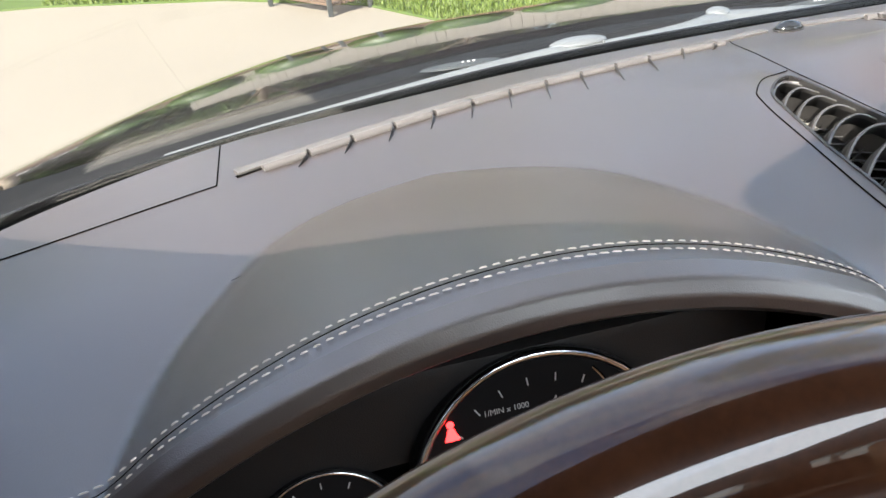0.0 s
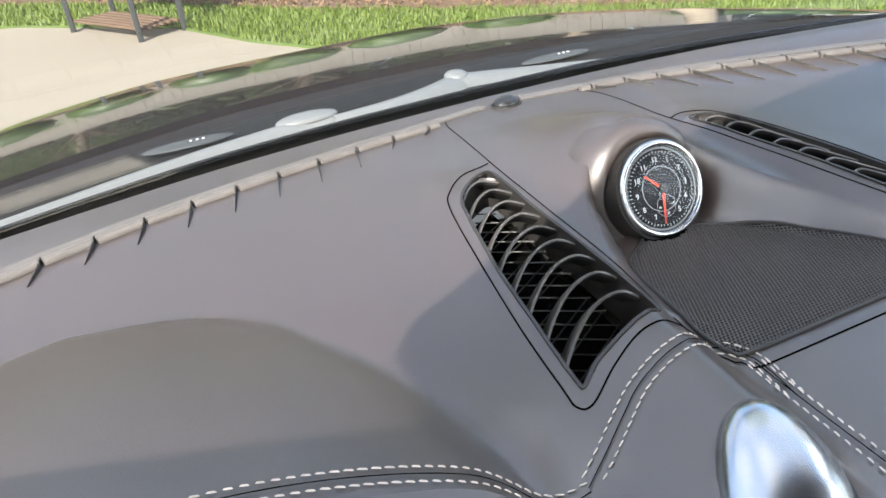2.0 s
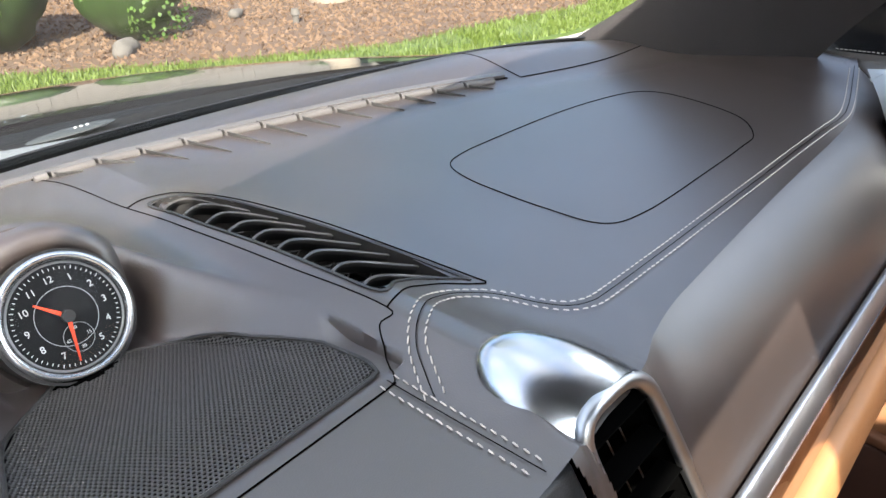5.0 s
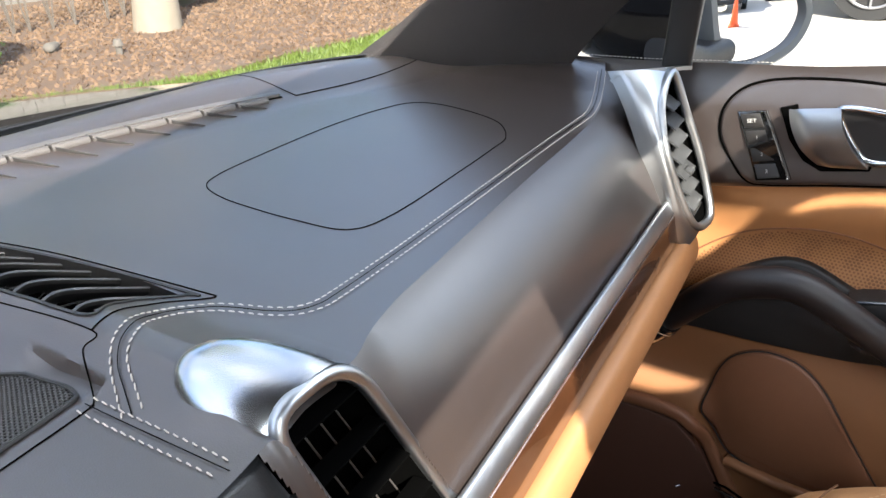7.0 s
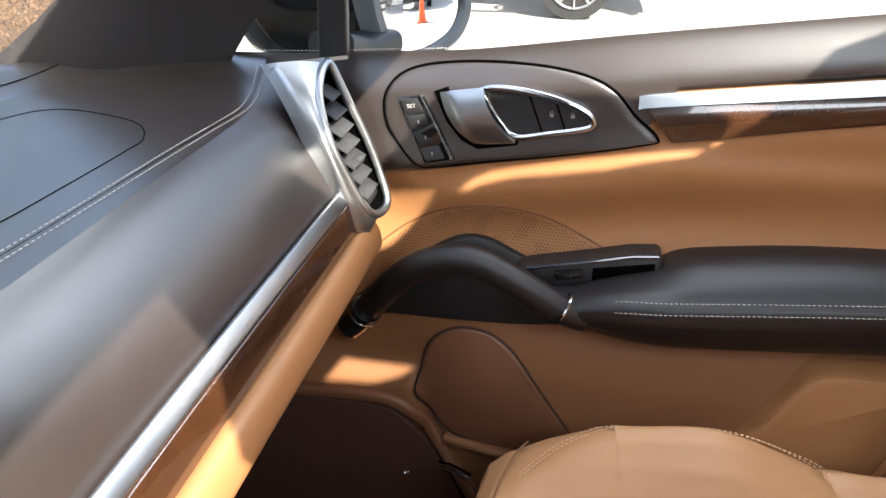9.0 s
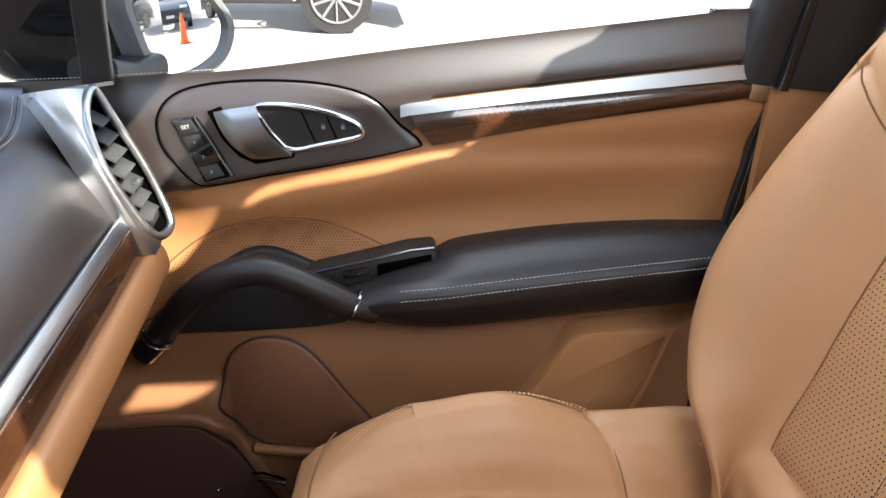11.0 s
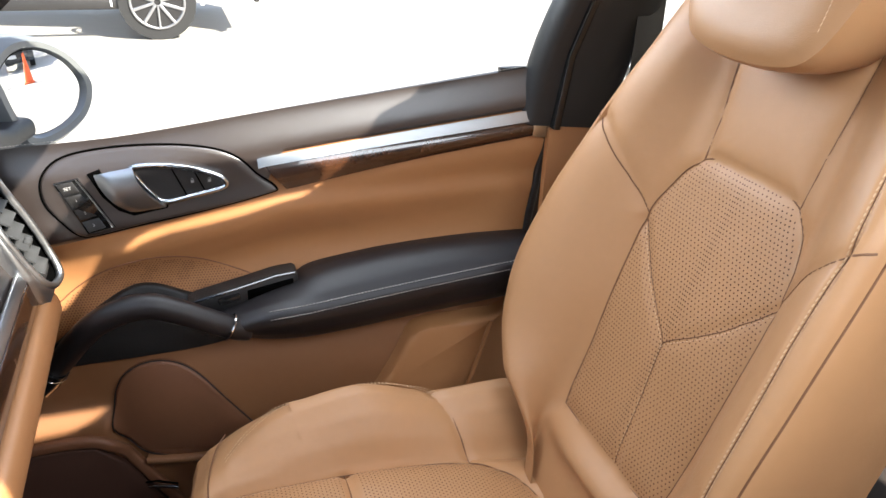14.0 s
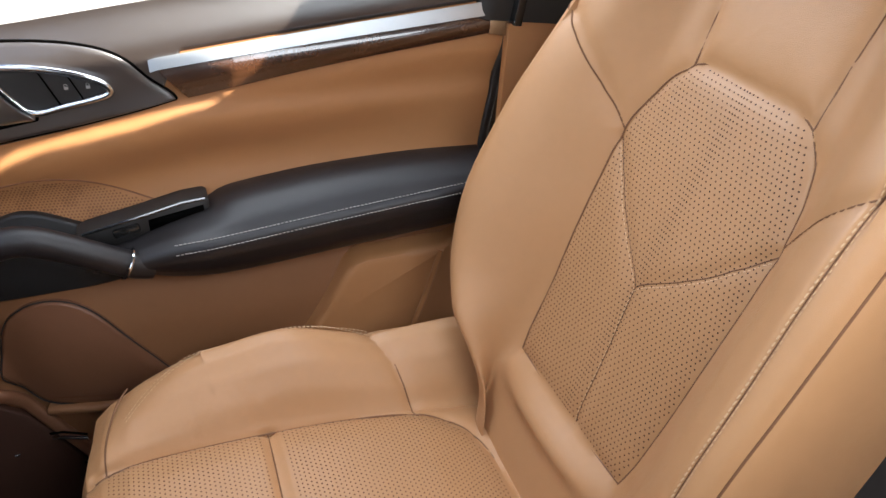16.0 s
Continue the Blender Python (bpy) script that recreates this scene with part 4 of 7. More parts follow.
# ---- steering wheel
WHEELWOOD = material("polished_burl", (0.008, 0.0035, 0.002), 0.3, vary=0.8, vary_scale=34, coat=1.0, tint=(0.030, 0.011, 0.005), rough_vary=0.02, coat_rough=0.02, spec=0.1)
wc = Vector((-0.403, -0.400, 1.134))
wheel = thing("steering_wheel", "polished burl wood and leather steering wheel", "steering wheel", wc)
wm = Matrix.Translation(wc) @ pose(0, 0, 0, 70, 0, 0)
rim = lambda a0, a1, n: [wm @ Vector((0.190 * math.cos(a), 0.190 * math.sin(a), 0)) for a in np.linspace(radians(a0), radians(a1), n)]
part("rim_top", sweep(rim(35, 145, 60), circle(0.0160, 24)), WHEELWOOD, wheel, "glossy burl wood rim")
part("rim_leather", sweep(rim(145, 395, 110), circle(0.0157, 18)), LEATHER, wheel, "leather rim")
part("hub", disc(wm @ pose(0, 0, -0.02), 0.075, 0.05, 40, 0.065), LEATHER, wheel)
for a in (5, 175, 270):
    part("spoke", sweep([wm @ (Matrix.Rotation(radians(a), 4, "Z") @ Vector((r, 0, -0.012 + 0.012 * (r / 0.18) ** 2))) for r in np.linspace(0.05, 0.189, 8)], rounded(0.012, 0.036, 0.005), up=lambda i: wm.to_3x3() @ Vector((0, 0, 1))), CHROME, wheel, "satin metal spoke")

# ---- centre stack under the pad
stack = thing("centre_stack", "dark centre console stack under the pad", "console", (0, -0.27, 0.9))
part("stack_cap", plate([(-0.090, 1.1785), (0.090, 1.1785), (0.1305, 1.035), (-0.1305, 1.035)], lambda a, b, c: Vector((a, -0.2495 - (1.184 - b) * 0.27 - c, b)), 0.02, 0.004), material("console_grey", (0.030, 0.032, 0.035), 0.4, grain=0.2), stack, "dark grey console surround between the outlets")
part("screen_frame", plate(rounded(0.205, 0.14, 0.012, 4), lambda a, b, c: pose(0, -0.292, 1.095, 68, 0, 0) @ Vector((a, b, c)), 0.03, 0.006), BLACK, stack, "black screen surround")
part("screen", plate(rounded(0.165, 0.095, 0.004, 3), lambda a, b, c: pose(0, -0.292, 1.095, 68, 0, 0) @ Vector((a, b - 0.008, c + 0.001)), 0.002), GLOSS, stack, "dark glossy screen")
part("stack_body", block(pose(0, -0.27, 0.90, -12), 0.235, 0.10, 0.34, 0.02), BLACK, stack)

# ---------------------------------------------------------------- passenger door
BELT = [(-1.06, 1.284), (-1.02, 1.280), (-0.90, 1.266), (-0.583, 1.2285), (-0.425, 1.206), (-0.39, 1.202), (-0.335, 1.198), (-0.20, 1.190), (0.10, 1.187)]


DARKLOW = [(-0.625, 1.121), (-0.56, 1.106), (-0.50, 1.094), (-0.43, 1.080), (-0.367, 1.066), (-0.32, 1.056), (-0.26, 1.040), (-0.15, 1.02), (0.06, 1.00)]


def belt_z(y):
    return table(BELT, y)


def door_x(y, z):
    """The inner face of the door."""
    x = table([(-1.06, 0.737), (-0.98, 0.737), (-0.60, 0.745), (-0.50, 0.75), (-0.35, 0.767), (-0.25, 0.772), (0.1, 0.775)], y)
    b = belt_z(y)
    x += 0.012 * sstep(0.05, 0.0, b - z)                       # rolled top edge
    x += 0.016 * math.exp(-((z - (b - 0.20)) / 0.045) ** 2)    # hollow above the armrest
    x -= 0.004 * math.exp(-((z - (b - 0.12)) / 0.02) ** 2)
    x -= 0.020 * sstep(0.92, 0.80, z) * sstep(-0.30, -0.50, y)
    low = table(DARKLOW, y) - z
    x -= 0.013 * sstep(0.0, 0.034, low) * sstep(0.105, 0.040, low) * sstep(-0.30, -0.42, y)      # padded ridge under the dark panel
    x -= 0.022 * sstep(0.805, 0.752, z) * sstep(-0.365, -0.335, y)                               # shelf over the lower front
    return x


def on_door(y, z, off=0.0):
    return Vector((door_x(y, z) - off, y, z))


door = thing("passenger_door", "tan and dark brown leather car door with chrome and wood trim", "car door", (0.78, -0.5, 0.45))
DOOR_END = [(0.40, -0.98), (0.70, -0.994), (0.90, -1.0), (1.0, -1.004), (1.174, -1.027), (1.22, -1.033), (1.30, -1.04)]


def door_end(z):
    return table(DOOR_END, z)


def card(u, v):
    z = lerp(0.42, belt_z(lerp(0.06, -1.0, u)) - 0.022, v)
    y = lerp(0.06, door_end(z), u)
    return on_door(y, lerp(0.42, belt_z(y) - 0.022, v))


# a darker tan that puts the lower door's shade into colour
DIMTAN = material("tan_in_shade", (0.255, 0.114, 0.049), 0.5, grain=0.3, grain_scale=1100, vary=0.1)
bm = sheet(card, 120, 90)
for f in bm.faces:
    c = f.calc_center_median()
    f.material_index = 1 if c.z < table([(-1.06, 0.925), (-0.62, 0.915), (-0.45, 0.89), (-0.28, 0.868), (0.1, 0.85)], c.y) else 0
part("door_card", bm, [TAN, DIMTAN], door, "tan leather door card, its lower part coloured darker for shade")
part("door_shell", sheet(lambda u, v: Vector((0.845 - 0.02 * v, lerp(0.06, -1.04, u), lerp(0.40, belt_z(lerp(0.06, -1.04, u)) - 0.030, v))), 20, 6, 0.02), PAINT, door, "outer door skin")
part("sill_cap", sheet(lambda u, v: Vector((lerp(door_x(lerp(0.06, -1.035, u), 1.2) + 0.010, 0.84, v), lerp(0.06, -1.035, u), belt_z(lerp(0.06, -1.035, u)) - 0.026 + 0.004 * math.sin(math.pi * v))), 50, 6), BLACK, door, "dark window sill seal")
part("door_edge", sweep([(door_x(door_end(z), z) + 0.014, door_end(z) - 0.003, z) for z in np.linspace(0.42, 1.282, 40)], rounded(0.012, 0.04, 0.004), up=(0, -1, 0)), BLACK, door, "black rear edge seal")

LOWER = [(-1.06, 1.226), (-1.03, 1.2205), (-0.80, 1.196), (-0.60, 1.172), (-0.585, 1.168)]      # top of the bright strip


def dark_low(y):
    if y < -0.625:
        return table(LOWER, y)
    if y < -0.588:
        return lerp(table(DARKLOW, y), table(LOWER, -0.588), sstep(-0.588, -0.625, y))
    return table(DARKLOW, y)


def upper(u, v):
    y = lerp(0.06, -1.034, u)
    z = lerp(dark_low(y), belt_z(y), v)
    edge = min(v, 1.0) * (belt_z(y) - dark_low(y))
    return on_door(y, z, 0.0045 * sstep(-0.0001, 0.006, edge) + 0.001)


part("upper_panel", sheet(upper, 220, 34), LEATHER, door, "dark brown leather upper panel")
part("belt_stitching", stitches([on_door(y, belt_z(y) - 0.0005, 0.0022) + Vector((0.004, 0, 0.0012)) for y in np.linspace(-0.15, -1.0, 160)], lambda p: (-0.4, 0, 1), long=0.0032, wide=0.0008), THREAD, door, "fine cream stitching", kind="stuff")

# handle surround: a raised rounded field
FIELD = [(-0.318, 1.118), (-0.3165, 1.148), (-0.330, 1.170), (-0.356, 1.183), (-0.40, 1.1905), (-0.45, 1.1935), (-0.50, 1.192), (-0.540, 1.185), (-0.566, 1.172), (-0.588, 1.148),
         (-0.612, 1.127), (-0.600, 1.1195), (-0.50, 1.0985), (-0.43, 1.085), (-0.372, 1.0725), (-0.352, 1.074), (-0.335, 1.092)]
# a thin tube, black where the groove lies in shade
part("surround_groove", sweep([on_door(p.x, p.y, 0.0056) for p in spline([(y, z, 0) for y, z in FIELD], 8, True)], circle(0.0020, 8), closed=True), PIT, door, "black line for groove shade round the handle field")
part("handle_field", plate([(p.x, p.y) for p in spline([(y, z, 0) for y, z in FIELD], 6, True)], lambda a, b, c: on_door(a, b, 0.009 + c), 0.008, 0.004, inner=(0.90, 0.80, 0.70, 0.60, 0.50, 0.40, 0.30, 0.20, 0.10)), LEATHER, door, "raised dark brown handle field")

# release handle
RING = [(-0.430, 1.168), (-0.465, 1.170), (-0.503, 1.164), (-0.534, 1.153), (-0.546, 1.142), (-0.540, 1.134), (-0.499, 1.125), (-0.466, 1.119), (-0.450, 1.132), (-0.436, 1.152)]
LEFT = [(-0.385, 1.163), (-0.392, 1.144), (-0.404, 1.125), (-0.421, 1.111)]
NEAR = [(-0.431, 1.170), (-0.437, 1.152), (-0.450, 1.132), (-0.466, 1.116)]
la, lb = spline([(y, z, 0) for y, z in LEFT], 6), spline([(y, z, 0) for y, z in NEAR], 6)


def scoop(u, v):
    k = min(len(la) - 1, int(round(v * (len(la) - 1))))
    p = la[k].lerp(lb[k], u)
    return Vector((0.7445 - 0.012 * math.sin(math.pi * (0.08 + 0.84 * v)) ** 0.7 * sstep(-0.15, 0.35, u) - 0.003 * u, p.x, p.y))


handle = part("door_handle", sheet(scoop, 14, len(la) - 1, 0.004), BRUSHED, door, "satin chrome release handle")
cup = [(p.x, p.y) for p in spline([(y, z, 0) for y, z in RING], 6, True)]
part("handle_ring", sweep([on_door(a, b, 0.0135) for a, b in cup], circle(0.0042, 10), closed=True), CHROME, handle, "polished ring")
part("handle_cup", plate(cup, lambda a, b, c: on_door(a, b, 0.0112 + c), 0.002), BLACK, handle, "black recess of the handle")
for y0 in (-0.482, -0.508):
    part("lock_button_gap", sweep([on_door(y0 + 0.004, 1.166, 0.0120), on_door(y0 - 0.012, 1.126, 0.0120)], circle(0.0009, 5)), PIT, handle)
SYMBOL = material("symbol_grey", (0.30, 0.30, 0.30), 0.5)
for y0, z0 in ((-0.503, 1.146), (-0.525, 1.146)):
    part("lock_symbol", hoop(Matrix.Translation(on_door(y0, z0 + 0.002, 0.0124)) @ pose(0, 0, 0, 0, 90, 0), 0.0016, 0.0003, 16), SYMBOL, handle)
    part("lock_symbol", block(pose(door_x(y0, z0) - 0.0122, y0, z0 - 0.001), 0.0006, 0.0040, 0.0030, 0), SYMBOL, handle, smooth=False)
# flat plate, its black stands for shade beside the handle
part("handle_recess", plate([(-0.374, 1.160), (-0.390, 1.166), (-0.402, 1.135), (-0.424, 1.108), (-0.470, 1.116), (-0.468, 1.109), (-0.424, 1.100), (-0.405, 1.108), (-0.388, 1.128)], lambda a, b, c: on_door(a, b, 0.0112 + c), 0.003, 0.001), PIT, handle)

# memory buttons
mem = part("memory_switch", plate([(-0.3325, 1.150), (-0.3625, 1.1555), (-0.3985, 1.0855), (-0.363, 1.0765)], lambda a, b, c: on_door(a, b, 0.0105 + c), 0.003, 0.001), GLOSS, door, "black seat memory switch panel")
for n, txt in enumerate(("SET", "1", "2", "3")):
    t0, t1 = (n + 0.08) / 4, (n + 0.92) / 4
    q = lambda s, t: (lerp(lerp(-0.3335, -0.3595, s), lerp(-0.364, -0.393, s), t), lerp(lerp(1.149, 1.154, s), lerp(1.078, 1.0865, s), t))
    part("button", plate([q(0.04, t0), q(0.80, t0), q(0.80, t1), q(0.04, t1)], lambda a, b, c: on_door(a, b, 0.0122 + c), 0.003, 0.001), BLACK, mem)
    y, z = q(0.42, (t0 + t1) / 2)
    lettering("caption", txt, Matrix.Translation(on_door(y, z, 0.0126)) @ pose(0, 0, 0, 90, 0, -90) @ pose(0, 0, 0, 0, 0, 8), 0.0062 if n == 0 else 0.005, WHITE, mem)
part("switch_edge", sweep([on_door(-0.3605, 1.1555, 0.0125), on_door(-0.378, 1.122, 0.0128), on_door(-0.3955, 1.0865, 0.0125)], circle(0.0018, 8)), CHROME, mem, "bright switch edge")

# bright strip and wood
part("metal_strip", sheet(lambda u, v: on_door(lerp(-0.590, -1.0325, u), lerp(table(LOWER, lerp(-0.590, -1.0325, u)) - lerp(0.0125, 0.0165, u), table(LOWER, lerp(-0.590, -1.0325, u)), v), 0.008 + 0.0045 * (1 - v)), 60, 6, 0.004), BRUSHED, door, "brushed metal strip")
part("metal_strip_end", plate([(-0.999, 1.206), (-1.0325, 1.2095), (-1.0285, 1.171), (-0.999, 1.1755)], lambda a, b, c: on_door(a, b, 0.0088 + c), 0.003, 0.001), CHROME, door)
woodlow = [(-1.0, 1.1765), (-0.80, 1.151), (-0.63, 1.1235)]
part("wood_trim", sheet(lambda u, v: on_door(lerp(lerp(-0.627, -0.598, v), -0.999, u), lerp(table(woodlow, lerp(-0.627, -0.999, u)), table(LOWER, lerp(-0.598, -0.999, u)) - lerp(0.0125, 0.0165, u) - 0.0006, v), 0.007 + 0.005 * math.sin(math.pi * v)), 50, 10, 0.004), WOOD, door, "glossy dark burl wood trim")

# loudspeaker field
SPK = [(-0.225, 0.862), (-0.255, 0.915), (-0.294, 0.954), (-0.338, 0.989), (-0.38, 1.013), (-0.42, 1.026), (-0.455, 1.0285), (-0.49, 1.022), (-0.53, 1.006), (-0.583, 0.981), (-0.590, 0.972), (-0.50, 0.95), (-0.40, 0.93), (-0.30, 0.90)]
spk = [(p.x, p.y) for p in spline([(y, z, 0) for y, z in SPK], 6, True)]
part("loudspeaker_edge", sweep([on_door(y, z, 0.0006) for y, z in spk], circle(0.0011, 6), closed=True), DARKTAN, door, "fine edge of the loudspeaker field")
# flat discs whose darker brown stands for the shade inside holes
dots, dv, df = 0.0042, [], []
for r in range(60):
    for c in range(100):
        y, z = -0.30 - (c + 0.5 * (r % 2)) * dots, 0.90 + r * dots * 0.866
        if y < -0.58 or not inside(spk, y, z) or nearest(spk, y, z)[0] < 0.005:
            continue
        hexa = (math.floor((y * 1000) / 17 + 0.5 * (math.floor(z * 1000 / 14.7) % 2)) + math.floor(z * 1000 / 14.7)) % 3 if -0.52 < y < -0.36 else 1
        R = 0.00125 if hexa else 0.0017
        o = len(dv)
        for k in range(6):
            dv.append(on_door(y + R * math.cos(radians(60 * k)), z + R * math.sin(radians(60 * k)), 0.0004))
        df.append(tuple(range(o, o + 6)))
me = bpy.data.meshes.new("perforation")
me.from_pydata(dv, [], df)
me.materials.append(material("hole_brown", (0.22, 0.10, 0.047), 0.9))
ob = new("perforation", me)
ob.parent, ob.matrix_parent_inverse = door, door.matrix_world.inverted()
tagged(ob, "darker discs in place of the loudspeaker perforation", kind="stuff")

# armrest
ARM_Y = np.linspace(-0.500, -1.0, 52)


def arm_section(y):
    k = sstep(-0.500, -0.64, y)
    xin = lerp(0.682, 0.664, k)
    ztop = table([(-1.0, 1.012), (-0.90, 1.0135), (-0.78, 1.008), (-0.69, 0.998), (-0.652, 0.991), (-0.634, 0.982), (-0.60, 0.973), (-0.57, 0.964), (-0.545, 0.955), (-0.50, 0.944)], y)
    zin = table([(-1.0, 0.998), (-0.8, 0.982), (-0.65, 0.968), (-0.60, 0.963), (-0.57, 0.957), (-0.545, 0.949), (-0.50, 0.938)], y)
    zlow = table([(-1.0, 0.925), (-0.80, 0.912), (-0.68, 0.903), (-0.62, 0.902), (-0.57, 0.905), (-0.54, 0.912), (-0.517, 0.923), (-0.50, 0.931)], y)
    xd = door_x(y, ztop) + 0.012
    xl = door_x(y, zlow) + 0.012
    return [(xd, ztop + 0.002), (lerp(xd, xin, 0.35), ztop + 0.004), (lerp(xd, xin, 0.70), lerp(ztop, zin, 0.45) + 0.004), (xin + 0.008, zin + 0.002), (xin, zin - 0.006),
            (xin + 0.004, lerp(zin, zlow, 0.5)), (xin + 0.016, zlow + 0.012), (xin + 0.030, zlow), (xl, zlow - 0.004)]


bm = bmesh.new()
rows = [[bm.verts.new((x, y, z)) for x, z in arm_section(y)] for y in ARM_Y]
for r0, r1 in zip(rows, rows[1:]):
    for a, b, c, d in zip(r0, r0[1:], r1[1:], r1):
        bm.faces.new((a, b, c, d))
prev = rows[0]
for k, dy in ((0.85, 0.010), (0.5, 0.016), (0.05, 0.018)):
    ring = [bm.verts.new((lerp(0.735, v.co.x, k), ARM_Y[0] + dy, lerp(0.938, v.co.z, k))) for v in rows[0]]
    for a, b, c, d in zip(prev, prev[1:], ring[1:], ring):
        bm.faces.new((a, b, c, d))
    prev = ring
bm.faces.new(rows[-1])
bmesh.ops.recalc_face_normals(bm, faces=bm.faces[:])
bmesh.ops.subdivide_edges(bm, edges=[e for e in bm.edges if abs(e.verts[0].co.y - e.verts[1].co.y) < 1e-6], cuts=2, smooth=1.0)
arm = part("armrest", bm, ARMLEATHER, door, "padded dark brown leather armrest")
for inset, dz in ((0.0065, 0.0085), (-0.0006, -0.0015)):
    part("stitch_row", stitches([Vector((arm_section(y)[4][0] + inset, y, arm_section(y)[4][1] + dz)) for y in np.linspace(-0.585, -0.995, 80)], lambda p: (-1, 0, 0.5), long=0.0036, wide=0.0008), THREAD, arm, "cream stitching", kind="stuff")
part("switch_tray", plate([(-0.478, 0.968), (-0.490, 0.974), (-0.554, 0.9875), (-0.601, 0.9985), (-0.628, 1.0005), (-0.633, 0.997), (-0.634, 0.958), (-0.58, 0.945), (-0.50, 0.945)], lambda a, b, c: Vector((0.717 - c, a, b)), 0.030, 0.003), BLACK, door, "black switch tray beside the armrest")
# no hollow behind this plate, the shade is its colour
part("pull_recess", plate([(-0.560, 0.962), (-0.560, 0.9795), (-0.626, 0.991), (-0.627, 0.972)], lambda a, b, c: Vector((0.7160 - c, a, b)), 0.003), PIT, door, "flat black patch for shade in the pull recess")
part("window_switch", block(pose(0.7155, -0.534, 0.9700) @ pose(0, 0, 0, -10, 0, 0), 0.008, 0.032, 0.011, 0.003), GLOSS, door, "gloss black window switch")
part("tray_edge", sweep([(0.7155, -0.485, 0.972), (0.7150, -0.554, 0.9865), (0.7150, -0.601, 0.9975), (0.7150, -0.629, 0.9998)], circle(0.0018, 6)), GLOSS, door)

# grab handle
GRAB = [(0.735, -0.282, 0.878), (0.722, -0.300, 0.900), (0.706, -0.33, 0.940), (0.694, -0.36, 0.972), (0.688, -0.40, 0.990), (0.686, -0.43, 0.992), (0.686, -0.46, 0.980), (0.686, -0.50, 0.958), (0.688, -0.535, 0.938), (0.692, -0.556, 0.929)]
gp = spline(GRAB, 8)
part("grab_handle", sweep(gp, [(0.019 * math.cos(a) * 0.92, 0.016 * math.sin(a)) for a in np.linspace(0, 2 * math.pi, 17)[:-1]], up=(0, 0, 1), scale=lambda t: 0.92 + 0.12 * math.sin(math.pi * t)), ARMLEATHER, door, "dark padded grab handle")
part("grab_end", sweep([(0.742, -0.266, 0.856), (0.733, -0.281, 0.874), (0.725, -0.294, 0.893)], circle(0.0195, 16)), GLOSS, door, "gloss black lower end of the grab handle")
for c, d in (((0.7285, -0.2885, 0.8845), (-0.012, -0.018, 0.026)), ((0.6868, -0.530, 0.9415), (0, -0.04, -0.022))):
    d = Vector(d).normalized()
    a = Vector((1, 0, 0)) - d * d.x
    a.normalize()
    b = d.cross(a)
    part("grab_ring", sweep([Vector(c) + a * 0.0182 * math.cos(t) + b * 0.0192 * math.sin(t) for t in np.linspace(0, 2 * math.pi, 25)[:-1]], circle(0.0021, 8), closed=True), CHROME, door, "thin chrome ring")
part("grab_backing", plate([(p.x, p.y) for p in spline([(-0.262, 0.868, 0), (-0.30, 0.912, 0), (-0.36, 0.958, 0), (-0.42, 0.985, 0), (-0.49, 0.965, 0), (-0.56, 0.945, 0), (-0.60, 0.91, 0), (-0.52, 0.888, 0), (-0.43, 0.876, 0), (-0.34, 0.868, 0)], 5, True)],
      lambda a, b, c: on_door(a, b, 0.010 + c), 0.012, 0.004), BLACK, door, "dark backing behind the grab handle")

# lower panels
SPKR = [(-0.347, 0.755), (-0.352, 0.785), (-0.359, 0.817), (-0.373, 0.842), (-0.400, 0.860), (-0.430, 0.864), (-0.458, 0.856), (-0.486, 0.832), (-0.524, 0.778), (-0.550, 0.740), (-0.575, 0.700), (-0.50, 0.694), (-0.40, 0.692), (-0.366, 0.722)]
sp = [(p.x, p.y) for p in spline([(y, z, 0) for y, z in SPKR], 6, True)]
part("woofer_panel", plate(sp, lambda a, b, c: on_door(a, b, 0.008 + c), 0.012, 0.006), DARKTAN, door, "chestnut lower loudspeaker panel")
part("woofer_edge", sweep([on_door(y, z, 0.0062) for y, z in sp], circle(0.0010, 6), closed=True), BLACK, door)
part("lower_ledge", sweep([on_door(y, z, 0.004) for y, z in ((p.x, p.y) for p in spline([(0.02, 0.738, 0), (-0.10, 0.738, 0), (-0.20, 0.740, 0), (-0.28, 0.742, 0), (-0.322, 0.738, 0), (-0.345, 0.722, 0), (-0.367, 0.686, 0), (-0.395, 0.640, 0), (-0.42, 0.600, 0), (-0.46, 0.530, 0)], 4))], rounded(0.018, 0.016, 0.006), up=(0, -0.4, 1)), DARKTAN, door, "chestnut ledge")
# chestnut made darker so its colour holds the footwell's shade
part("lower_front", plate([(0.05, 0.45), (0.05, 0.736), (-0.20, 0.733), (-0.28, 0.734), (-0.318, 0.729), (-0.337, 0.714), (-0.360, 0.676), (-0.388, 0.628), (-0.42, 0.57), (-0.48, 0.45)], lambda a, b, c: on_door(a, b, 0.012 + c), 0.016, 0.003), material("shaded_chestnut", (0.055, 0.022, 0.013), 0.55, grain=0.3), door, "lower front in chestnut darkened for footwell shade")
part("woofer_ledge", sweep([on_door(y, z, 0.006) for y, z in ((-0.388, 0.684), (-0.45, 0.686), (-0.52, 0.690), (-0.60, 0.696))], rounded(0.012, 0.022, 0.005), up=(0, 0, 1)), DIMTAN, door, "ledge under the lower loudspeaker panel")
